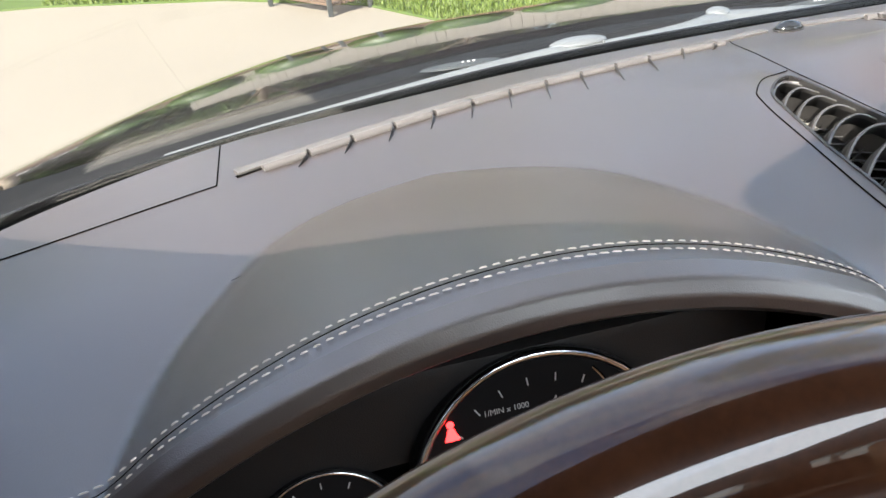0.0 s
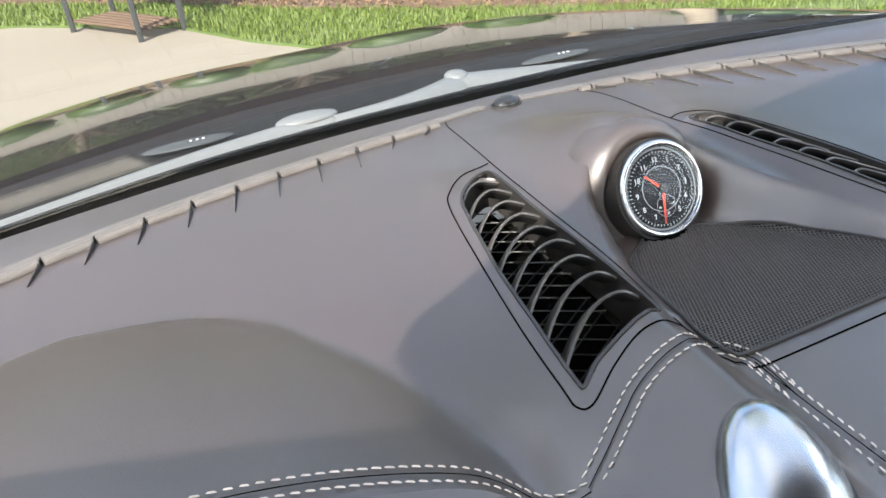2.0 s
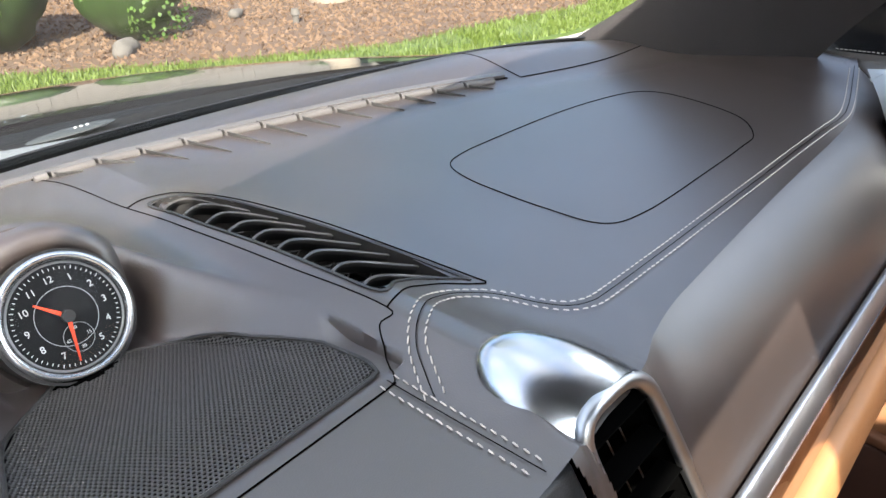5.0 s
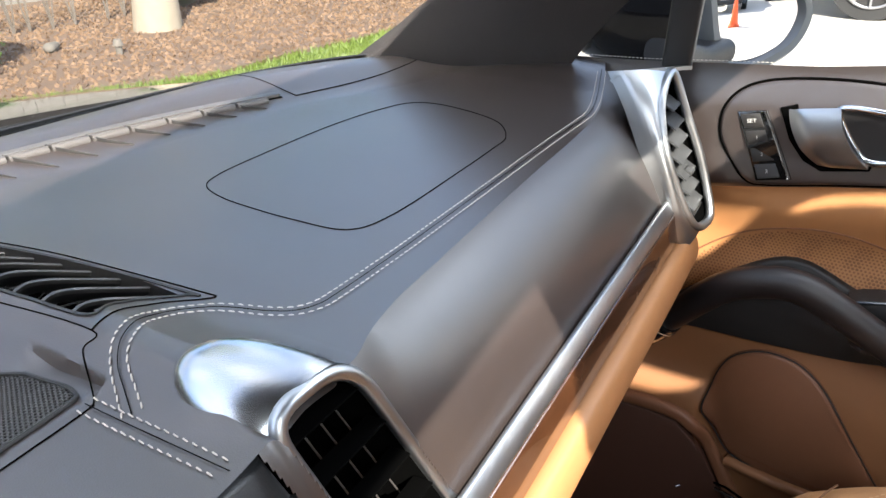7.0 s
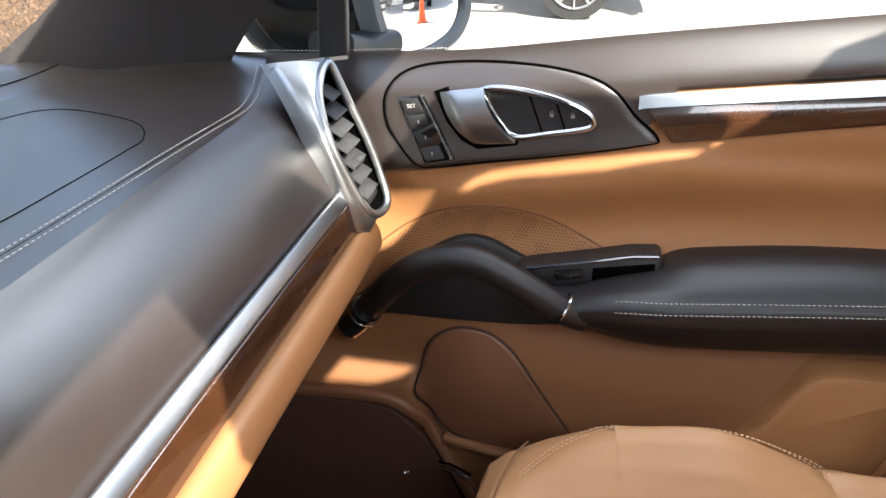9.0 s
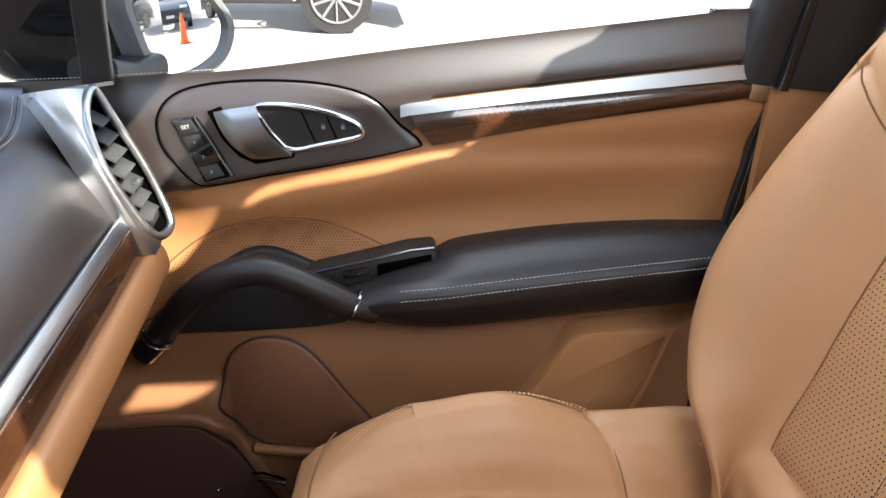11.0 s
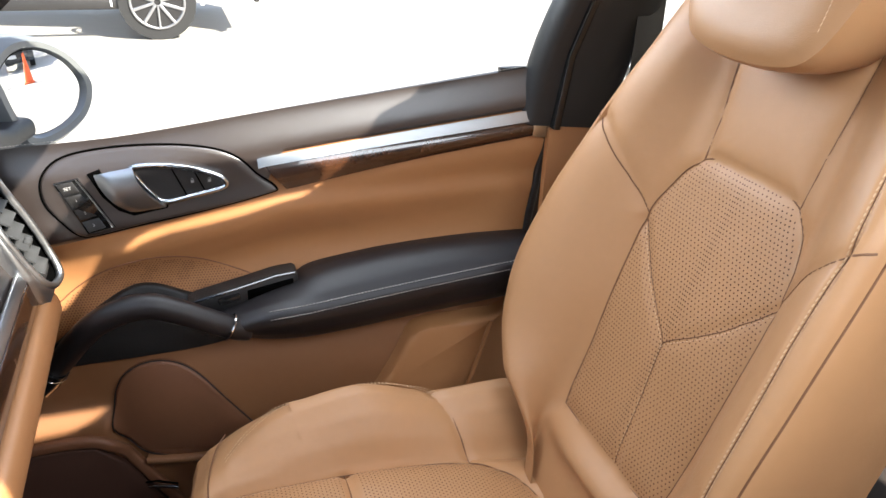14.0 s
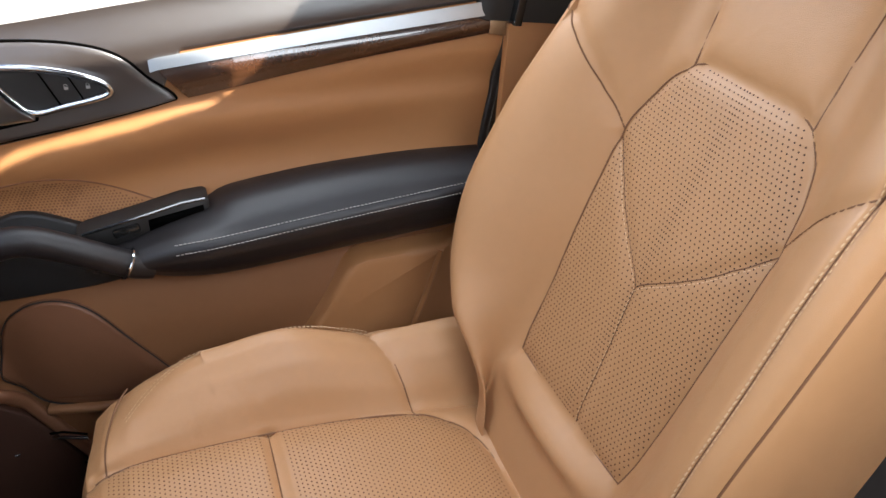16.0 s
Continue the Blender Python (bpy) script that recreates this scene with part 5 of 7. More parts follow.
for line in (((-0.332, 0.6255), (-0.362, 0.6315), (-0.394, 0.6345), (-0.426, 0.6310)), ((-0.370, 0.5665), (-0.400, 0.5695), (-0.430, 0.5720), (-0.462, 0.5735))):
    part("sill_strip", sweep([on_door(y, z, 0.0155) for y, z in line], rounded(0.0045, 0.004, 0.001), up=(0, 0, 1)), CHROME, door, "small bright strip")
    part("strip_gap", sweep([on_door(y, z + 0.0035 + 0.004 * k, 0.0125) for k, (y, z) in zip((0, 0.5, 1, 0.2), line)], rounded(0.003, 0.003, 0.001), up=(0, 0, 1)), PIT, door)
part("panel_mark", sweep([on_door(-0.224, 0.661, 0.0125), on_door(-0.247, 0.662, 0.0125)], rounded(0.003, 0.002, 0.0005), up=(0, 0, 1)), SYMBOL, door, "small light mark")
POCK = [(-0.815, 0.878), (-0.875, 0.882), (-0.950, 0.882), (-0.990, 0.872), (-0.992, 0.60), (-0.64, 0.60), (-0.700, 0.70), (-0.742, 0.765), (-0.785, 0.835)]
part("map_pocket", plate([(p.x, p.y) for p in spline([(y, z, 0) for y, z in POCK], 3, True)], lambda a, b, c: Vector((0.694 + 0.02 * sstep(-0.93, -0.99, a) - c, a, b)), 0.050, 0.012), TAN, door, "tan map pocket")
# a solid block whose black stands for a small opening's shade
part("pocket_slot", block(pose(0.7345, -0.772, 0.836, 40, 0, 0), 0.006, 0.008, 0.014, 0.001), PIT, door, "small black block for a shaded opening beside the pocket")
part("pocket_crease", sweep([Vector((0.697, -0.940, 0.876)), Vector((0.695, -0.922, 0.81)), Vector((0.695, -0.899, 0.74)), Vector((0.697, -0.880, 0.66))], circle(0.0045, 8)), TAN, door, "raised crease of the pocket")

# door mirror with its real glass, and the fixed quarter frame
frame_bar = part("quarter_bar", sweep([(0.765, -0.2605, 1.192), (0.752, -0.268, 1.27), (0.730, -0.281, 1.36), (0.690, -0.304, 1.50)], rounded(0.032, 0.016, 0.004), up=(0, 1, 0)), BLACK, door, "black upright of the quarter window")
mc = Vector((1.0, -0.305, 1.185))
MIR = [(-0.070, 0.066), (-0.040, 0.089), (-0.004, 0.089), (0.030, 0.074), (0.056, 0.050), (0.071, 0.020), (0.056, -0.011), (0.022, -0.028), (-0.015, -0.034), (-0.042, -0.028), (-0.058, 0.0), (-0.067, 0.034)]
MCX, MCY = 0.0, 0.032
mirror = thing("door_mirror", "dark door mirror with clear mirror glass", "car mirror", mc)
# its face turns from straight back towards the driver
mm = Matrix.Translation(mc) @ pose(0, 0, 0, 0, 0, -39) @ pose(0, 0, 0, 87, 0, 0)
ml = [(p.x, p.y) for p in spline([(x, y, 0) for x, y in MIR], 7, True)]


def mirror_rows(steps):
    bm = bmesh.new()
    rows = [[bm.verts.new(mm @ Vector((lerp(MCX, x, k), lerp(MCY, y, k), max(d, -0.02))) + Vector((0.02, 1.0, -0.03)) * max(0.0, -0.02 - d)) for x, y in ml] for d, k in steps]
    for r0, r1 in zip(rows, rows[1:]):
        for k in range(len(ml)):
            bm.faces.new((r0[k], r0[(k + 1) % len(ml)], r1[(k + 1) % len(ml)], r1[k]))
    return bm, rows


MIRGREY = material("mirror_shell_grey", (0.15, 0.16, 0.16), 0.35, coat=0.3)
bm, rows = mirror_rows(((0.002, 0.99), (0.006, 1.02), (0.012, 1.07), (0.013, 1.22), (0.004, 1.34), (-0.02, 1.38)))
bmesh.ops.recalc_face_normals(bm, faces=bm.faces[:])
part("mirror_frame", bm, MIRGREY, mirror, "dark grey frame round the glass")
bm, rows = mirror_rows(((-0.018, 1.385), (-0.03, 1.40), (-0.10, 1.40), (-0.16, 1.30), (-0.21, 1.08), (-0.245, 0.70), (-0.258, 0.30)))
bm.faces.new(rows[-1])
bmesh.ops.recalc_face_normals(bm, faces=bm.faces[:])
part("shell", bm, PAINT, mirror, "dark glossy mirror housing")
mg = material("mirror_silver", (0.92, 0.92, 0.92), 0.0, metal=1.0, vary=0.0, rough_vary=0.0)
bm = bmesh.new()
rows = [[bm.verts.new(mm @ Vector((lerp(MCX, x, k), lerp(MCY, y, k), 0.0065 - ((x - MCX) ** 2 + (y - MCY) ** 2) * k * k / 2.8))) for x, y in ml] for k in np.linspace(0.985, 0.1, 10)]
for r0, r1 in zip(rows, rows[1:]):
    for k in range(len(ml)):
        bm.faces.new((r0[k], r0[(k + 1) % len(ml)], r1[(k + 1) % len(ml)], r1[k]))
bm.faces.new(rows[-1])
bmesh.ops.recalc_face_normals(bm, faces=bm.faces[:])
part("mirror_glass", bm, mg, mirror, "clear convex mirror glass")
part("arm", sweep([(0.83, -0.235, 1.19), (0.90, -0.245, 1.17), (0.96, -0.265, 1.17)], rounded(0.03, 0.06, 0.012), up=(0, 0, 1)), BLACK, mirror)

# ---------------------------------------------------------------- passenger seat
XC = 0.369
SEATTAN = material("seat_tan_leather", (0.430, 0.222, 0.102), 0.40, grain=0.28, grain_scale=1300, vary=0.09, wrinkle=0.2)
SEATTHREAD = material("seat_thread", (0.58, 0.37, 0.21), 0.7)
SEAMDARK = material("seam_brown", (0.16, 0.07, 0.03), 0.7)
HOLE = material("seat_hole", (0.06, 0.027, 0.013), 0.95)
BACK_Y = [(0.70, -0.90), (0.80, -0.930), (0.878, -0.962), (0.95, -0.990), (1.028, -1.016), (1.144, -1.058), (1.227, -1.086), (1.37, -1.122), (1.47, -1.145)]
BACK_HW = [(0.70, 0.225), (0.80, 0.243), (0.90, 0.252), (1.0, 0.252), (1.10, 0.247), (1.24, 0.231), (1.32, 0.218), (1.40, 0.198), (1.44, 0.172), (1.465, 0.135), (1.475, 0.10)]
BOL = [(0.70, 0.004), (0.78, 0.012), (0.82, 0.026), (0.86, 0.052), (0.90, 0.077), (1.0, 0.088), (1.10, 0.085), (1.20, 0.076), (1.28, 0.060), (1.36, 0.036), (1.42, 0.018), (1.475, 0.004)]
OUTER = [(0.70, -0.125), (0.80, -0.112), (0.85, -0.088), (0.90, -0.050), (0.95, -0.012), (1.0, 0.007), (1.05, 0.016), (1.10, 0.018), (1.15, 0.018), (1.20, 0.013), (1.25, 0.009), (1.35, 0.0), (1.48, 0.0)]
PROFILE = [(0.0, 0.0), (0.20, 0.0), (0.36, 0.012), (0.455, 0.05), (0.52, 0.17), (0.60, 0.42), (0.70, 0.74), (0.80, 0.94), (0.87, 1.0), (0.93, 0.95), (0.975, 0.74), (0.998, 0.40),
           (1.0, 0.0), (0.995, -0.5), (0.975, -1.1)]


mir = lambda pts: [(2 * XC - x, z) for x, z in pts]
EDGE = [(0.447, 1.227), (0.468, 1.205), (0.482, 1.175), (0.489, 1.144), (0.4895, 1.09), (0.488, 1.03), (0.485, 0.96), (0.482, 0.90), (0.476, 0.868)]
TOPEDGE = [(0.447, 1.227), (0.43, 1.2335), (0.40, 1.2345), (0.369, 1.2345), (0.338, 1.2345), (0.308, 1.2335), (0.291, 1.227)]
NECK = [(0.447, 1.227), (0.449, 1.27), (0.453, 1.32), (0.459, 1.38), (0.465, 1.43)]
WING = [(0.489, 1.144), (0.511, 1.176), (0.54, 1.212), (0.572, 1.243), (0.588, 1.252)]
YUP = [(0.369, 1.026), (0.40, 1.050), (0.44, 1.085), (0.489, 1.135)]
YDOWN = [(0.369, 1.026), (0.3575, 0.958), (0.350, 0.90), (0.346, 0.869)]
FOOT = [(0.476, 0.868), (0.45, 0.866), (0.41, 0.865), (0.369, 0.865), (0.328, 0.865), (0.288, 0.866), (0.262, 0.868)]
DEEP = [EDGE, mir(EDGE), FOOT, TOPEDGE, NECK, mir(NECK), WING, mir(WING)]
FINE = [YUP, mir(YUP), YDOWN]
TWIN = [(0.78, 0.528), (1.15, 0.538), (1.24, 0.558), (1.30, 0.548), (1.38, 0.520), (1.45, 0.470)]
PLEAT = [(0.78, 0.655), (1.03, 0.665), (1.12, 0.680), (1.21, 0.705), (1.30, 0.735), (1.42, 0.78)]


def line_gap(lines, x, y):
    best = 1.0
    for line in lines:
        for (x0, y0), (x1, y1) in zip(line, line[1:]):
            dx, dy = x1 - x0, y1 - y0
            t = max(0.0, min(1.0, ((x - x0) * dx + (y - y0) * dy) / (dx * dx + dy * dy + 1e-12)))
            best = min(best, math.hypot(x0 + t * dx - x, y0 + t * dy - y))
    return best


def dent(x, z, s):
    """The padding sinks towards its seams."""
    a = abs(s)
    d = 0.0
    if a < 0.60:
        d += 0.0075 * math.exp(-line_gap(DEEP, x, z) / 0.010) + 0.0028 * math.exp(-(line_gap(FINE, x, z) / 0.007) ** 2)
    if s > 0.4:
        d += 0.0035 * math.exp(-((s - table(TWIN, z) - 0.011) / 0.014) ** 2) + 0.003 * math.exp(-((s - table(PLEAT, z)) / 0.02) ** 2)
    return d * sstep(1.475, 1.42, z)


def back_point(s, z, off=0.0):
    """s from -1 (outer, at the door) to 1 (inner): round the section of the backrest at height z."""
    a = abs(s)
    n = len(PROFILE) - 1
    f = a * n
    i = min(int(f), n - 1)
    t = f - i
    p0, p1, p2, p3 = PROFILE[max(i - 1, 0)], PROFILE[i], PROFILE[i + 1], PROFILE[min(i + 2, n)]
    q = [0.5 * ((2 * p1[k]) + (p2[k] - p0[k]) * t + (2 * p0[k] - 5 * p1[k] + 4 * p2[k] - p3[k]) * t * t + (3 * p1[k] - p0[k] - 3 * p2[k] + p3[k]) * t**3) for k in (0, 1)]
    side = 1 if s < 0 else -1
    top = sstep(1.475, 1.41, z)
    back = max(0.0, -q[1]) * 0.085 * (0.3 + 0.7 * top)
    y = table(BACK_Y, z) + max(0.0, q[1]) * table(BOL, z) - back - 0.045 * (1 - top) ** 2
    y += 0.017 * math.exp(-((z - 0.842) / 0.017) ** 2) * sstep(0.62, 0.08, q[0])     # roll at the foot
    wing = table(OUTER, z) * sstep(0.45, 0.9, q[0]) if side > 0 else 0.0
    x = XC + side * (q[0] * table(BACK_HW, z) + wing)
    return Vector((x, y + off - dent(x, z, s), z))


def s_of(x, z):
    """The section parameter in front for a given x."""
    want = abs(x - XC) / table(BACK_HW, z)
    n = len(PROFILE) - 1
    for i in range(n):
        if PROFILE[i][0] <= want <= PROFILE[i + 1][0]:
            t = (want - PROFILE[i][0]) / max(1e-6, PROFILE[i + 1][0] - PROFILE[i][0])
            return (-1 if x > XC else 1) * (i + t) / n
    return (-1 if x > XC else 1) * 0.86


def on_back(x, z, off=0.0):
    p = back_point(s_of(x, z), z)
    p.y += off
    return p


seat = thing("passenger_seat", "tan leather sports seat with perforated middle and raised bolsters", "car seat", (XC, -0.75, 0.42))
part("backrest", sheet(lambda u, v: back_point(lerp(-1, 1, u), lerp(0.70, 1.475, v)), 230, 130), SEATTAN, seat, "tan leather backrest with deep bolsters")
part("backrest_rear", sheet(lambda u, v: Vector((XC + lerp(0.975, -0.975, u) * table(BACK_HW, lerp(0.70, 1.475, v)), table(BACK_Y, lerp(0.70, 1.475, v)) - 0.093, lerp(0.70, 1.475, v))), 8, 24), BLACK, seat, "dark rear shell of the backrest")


def seam(pts, parent, r=0.0011, off=0.0, mat=None):
    line = [on_back(p.x, p.y, off) for p in spline([(x, z, 0) for x, z in pts], 10)]
    return part("seam", sweep(line, circle(r, 6)), mat or SEAMDARK, parent, "sewn seam")


for pts in (EDGE, mir(EDGE), TOPEDGE):
    seam(pts, seat)
for pts in (NECK, mir(NECK), WING, mir(WING)):
    seam(pts, seat)
for pts in (YUP, mir(YUP), YDOWN):
    seam(pts, seat, 0.0008)
out_n = lambda p: (0, 1, 0.35)
for pts in (mir(YUP), YUP, YDOWN):
    part("stitch_row", stitches([on_back(p.x, p.y - 0.004, 0.0006) for p in spline([(x, z, 0) for x, z in pts], 10)], out_n, long=0.0036, wide=0.0012), SEATTHREAD, seat, kind="stuff")
# lower edge of the perforated panel, above a smooth roll
seam(FOOT, seat)
# twin stitching on the inner bolster's crest and a pleat on its side
bol_n = lambda p: (-0.5, 0.8, 0.2)
for ds in (0.0, 0.022):
    part("stitch_row", stitches([back_point(table(TWIN, z) + ds, z) + Vector((-0.0005, 0.0007, 0)) for z in np.linspace(0.80, 1.45, 120)], bol_n, long=0.0042, wide=0.0014), SEATTHREAD, seat, "light stitching", kind="stuff")
part("seam", sweep([back_point(table(TWIN, z) + 0.011, z) for z in np.linspace(0.79, 1.455, 70)], circle(0.0009, 6)), SEAMDARK, seat)
part("piping", sweep([back_point(table(PLEAT, z), z) for z in np.linspace(0.74, 1.42, 70)], circle(0.0013, 6)), SEAMDARK, seat, "dark sewn pleat on the bolster side")


def holes(fn, poly, step, r, parent, up):
    """Flat discs over a field in plan coordinates, dark for the shade in punched holes."""
    verts, faces = [], []
    xs, ys = [p[0] for p in poly], [p[1] for p in poly]
    rows = int((max(ys) - min(ys)) / (step * 0.866)) + 1
    for j in range(rows):
        b = min(ys) + j * step * 0.866
        for i in range(int((max(xs) - min(xs)) / step) + 2):
            a = min(xs) + (i + 0.5 * (j % 2)) * step
            if not inside(poly, a, b) or nearest(poly, a, b)[0] < 0.004:
                continue
            c = fn(a, b)
            e1 = (fn(a + 0.001, b) - c).normalized()
            n = e1.cross(fn(a, b + 0.001) - c).normalized()
            if n.dot(up) < 0:
                n = -n
            e2 = n.cross(e1)
            c += n * 0.0017
            o = len(verts)
            for k in range(6):
                w = radians(60 * k)
                verts.append(c + e1 * r * math.cos(w) + e2 * r * math.sin(w))
            faces.append(tuple(range(o, o + 6)))
    me = bpy.data.meshes.new("perforation")
    me.from_pydata(verts, [], faces)
    me.materials.append(HOLE)
    ob = new("perforation", me)
    ob.parent, ob.matrix_parent_inverse = parent, parent.matrix_world.inverted()
    return tagged(ob, "rows of dark discs in place of fine punched holes", kind="stuff")


panel = EDGE + mir(EDGE)[::-1] + TOPEDGE[::-1][1:-1]
holes(on_back, panel, 0.0058, 0.00100, seat, Vector((0, 1, 0.3)))

# cushion
CUSH_Z = [(-1.02, 0.74), (-0.95, 0.752), (-0.90, 0.760), (-0.83, 0.780), (-0.74, 0.795), (-0.65, 0.803), (-0.55, 0.806), (-0.50, 0.804), (-0.47, 0.797), (-0.452, 0.782), (-0.443, 0.755), (-0.440, 0.70), (-0.445, 0.62)]
CPROF = [(0.0, 0.0), (0.2, 0.0), (0.40, 0.0), (0.53, -0.004), (0.575, -0.010), (0.60, -0.004), (0.66, 0.016), (0.74, 0.038), (0.82, 0.052), (0.89, 0.055), (0.95, 0.044), (0.985, 0.018), (1.0, -0.03), (1.0, -0.10), (0.985, -0.17)]
CUSH_S = [(-0.445, 0.62), (-0.440, 0.70), (-0.443, 0.755), (-0.452, 0.782), (-0.47, 0.797), (-0.50, 0.804), (-0.55, 0.806), (-0.60, 0.805), (-0.65, 0.803), (-0.70, 0.800), (-0.74, 0.795), (-0.79, 0.787), (-0.83, 0.780), (-0.87, 0.768), (-0.90, 0.760), (-0.95, 0.752), (-1.02, 0.74)]


MIDEDGE = [(0.513, -0.462), (0.514, -0.55), (0.514, -0.652), (0.513, -0.76), (0.506, -0.83), (0.49, -0.872), (0.462, -0.898), (0.42, -0.910), (0.369, -0.912)]
CROSS = [(0.500, -0.838), (0.53, -0.832), (0.56, -0.822), (0.587, -0.812), (0.603, -0.806)]
CLINES = [MIDEDGE, [(2 * XC - x, y) for x, y in MIDEDGE], CROSS]


def cushion_at(s, y, z, k):
    a = abs(s) * (len(CPROF) - 1)
    i = min(int(a), len(CPROF) - 2)
    t = a - i
    px, pz = lerp(CPROF[i][0], CPROF[i + 1][0], t), lerp(CPROF[i][1], CPROF[i + 1][1], t)
    hw = 0.252 - 0.018 * sstep(-0.52, -0.44, y)
    bol = sstep(-0.445, -0.60, y) * (1 + 0.36 * math.exp(-((y + 0.70) / 0.075) ** 2) + 0.5 * sstep(-0.80, -0.93, y))
    pz = pz * (bol if pz > 0 else 1.0)
    x = XC - math.copysign(px, s) * hw
    if px < 0.97:
        pz -= 0.0085 * math.exp(-line_gap(CLINES, x, y) / 0.010)
    return Vector((x, y + (0.012 * sstep(0.6, 1, px) * k), z + pz))


def cushion(u, v):
    f = v * (len(CUSH_S) - 1)
    i = min(int(f), len(CUSH_S) - 2)
    t = f - i
    y, z = lerp(CUSH_S[i][0], CUSH_S[i + 1][0], t), lerp(CUSH_S[i][1], CUSH_S[i + 1][1], t)
    # a sewn valley across the seat
    z -= 0.007 * math.exp(-((y + 0.652) / 0.007) ** 2) * (1 if abs(2 * u - 1) < 0.30 else sstep(0.34, 0.30, abs(2 * u - 1)))
    return cushion_at(lerp(-1, 1, u), y, z, 1.0 if y < -0.6 else -1.0)


part("cushion", sheet(cushion, 160, 150), SEATTAN, seat, "tan leather seat cushion")


def on_cushion(x, y):
    want = abs(x - XC) / 0.252
    n = len(CPROF) - 1
    for i in range(n):
        if CPROF[i][0] <= want <= CPROF[i + 1][0]:
            t = (want - CPROF[i][0]) / max(1e-6, CPROF[i + 1][0] - CPROF[i][0])
            break
    p = cushion_at((-1 if x > XC else 1) * (i + t) / n, y, table(CUSH_Z, y), 0.0)
    if abs(x - XC) < 0.14:
        p.z -= 0.007 * math.exp(-((y + 0.652) / 0.007) ** 2)
    return p


def cseam(pts, r=0.0011, lift=0.0):
    part("seam", sweep([on_cushion(p.x, p.y) + Vector((0, 0, lift)) for p in spline([(x, y, 0) for x, y in pts], 10)], circle(r, 6)), SEAMDARK, seat, "sewn seam")


for pts in (MIDEDGE, mir(MIDEDGE), [(0.513, -0.652), (0.44, -0.650), (0.369, -0.649), (0.298, -0.650), (0.225, -0.652)], [(0.500, -0.838), (0.53, -0.832), (0.56, -0.822), (0.587, -0.812), (0.603, -0.806)],
            [(0.513, -0.474), (0.55, -0.478), (0.585, -0.49), (0.605, -0.505)]):
    cseam(pts)
for dx in (0.0, 0.005):
    part("stitch_row", stitches([on_cushion(0.590 + 0.014 * math.sin(math.pi * k / 60) - dx - 0.03 * (1 - k / 60) ** 6, lerp(-0.50, -0.81, k / 60)) + Vector((0, 0, 0.0006)) for k in range(61)], lambda p: (0, 0, 1), long=0.0038, wide=0.0012), SEATTHREAD, seat, kind="stuff")
front_field = [(0.508, -0.475), (0.508, -0.645), (0.23, -0.645), (0.23, -0.475)]
rear_field = [(0.508, -0.66), (0.507, -0.76), (0.50, -0.83), (0.484, -0.868), (0.46, -0.89), (0.42, -0.904), (0.318, -0.904), (0.278, -0.89), (0.254, -0.868), (0.238, -0.83), (0.23, -0.66)]
for poly in (front_field, rear_field):
    holes(on_cushion, poly, 0.0058, 0.00095, seat, Vector((0, 0, 1)))
part("seat_base", block(pose(XC, -0.74, 0.56), 0.44, 0.52, 0.22, 0.02), BLACK, seat, "dark seat base and runners")

# headrest
HEAD = [(-0.122, 0.06), (-0.128, 0.0), (-0.10, -0.075), (-0.05, -0.098), (0.05, -0.098), (0.10, -0.075), (0.128, 0.0), (0.122, 0.06), (0.09, 0.115), (0.0, 0.125), (-0.09, 0.115)]
hd = [(p.x, p.y) for p in spline([(x, y, 0) for x, y in HEAD], 6, True)]
bm = bmesh.new()
rows = []
for y, k in ((0.046, 0.50), (0.044, 0.78), (0.034, 0.94), (0.012, 1.0), (-0.03, 1.0), (-0.06, 0.93), (-0.075, 0.7)):
    rows.append([bm.verts.new((XC + x * k, -1.098 + y - 0.28 * z * k, 1.462 + z * k)) for x, z in hd])
for r0, r1 in zip(rows, rows[1:]):
    for k in range(len(hd)):
        bm.faces.new((r0[k], r0[(k + 1) % len(hd)], r1[(k + 1) % len(hd)], r1[k]))
bm.faces.new(rows[0])
bm.faces.new(rows[-1])
bmesh.ops.recalc_face_normals(bm, faces=bm.faces[:])
bmesh.ops.subdivide_edges(bm, edges=bm.edges[:], cuts=1, smooth=0.6)
part("headrest", bm, SEATTAN, seat, "tan leather headrest")
for s in (-1, 1):
    part("headrest_post", sweep([(XC + s * 0.05, -1.155, 1.36), (XC + s * 0.05, -1.165, 1.48)], circle(0.007, 10)), CHROME, seat)
    for off in (0.0, 0.007):
        part("stitch_row", stitches([Vector((XC + s * (0.100 + off), -1.048 - 0.28 * z - 0.020 * (off > 0.003), 1.462 + z)) for z in np.linspace(-0.05, 0.08, 30)], lambda p: (0, 1, 0), long=0.0036, wide=0.0009), SEATTHREAD, seat, kind="stuff")

# ---------------------------------------------------------------- the car's shell round the camera
PILLAR = material("pillar_fabric", (0.028, 0.025, 0.026), 0.95, grain=0.5, grain_scale=700, vary=0.25, vary_scale=60)
roof = thing("car_roof", "dark cloth headliner with unseen openings placed for sun patches", "car roof", (0, -1.2, 1.62), kind="structure")
RX, RZ = 0.62, 1.60
# unseen openings, placed and sized so sun patches land on door and fascia
SUNROOF = (-0.44, -0.058, -0.70, -1.18)
SECOND = (0.08, 0.40)


def roof_part(x0, x1, y0, y1, name="headliner"):
    part(name, sheet(lambda u, v: Vector((lerp(x0, x1, u), lerp(y0, y1, v), RZ + 0.04 * (1 - (lerp(x0, x1, u) / RX) ** 2) + 0.01 * math.sin(math.pi * (v)))), 10, 10, 0.035), HEADLINER, roof, "dark cloth headliner")


def header_y(x):
    return -0.285 - 0.13 * (abs(x) / RX) ** 2


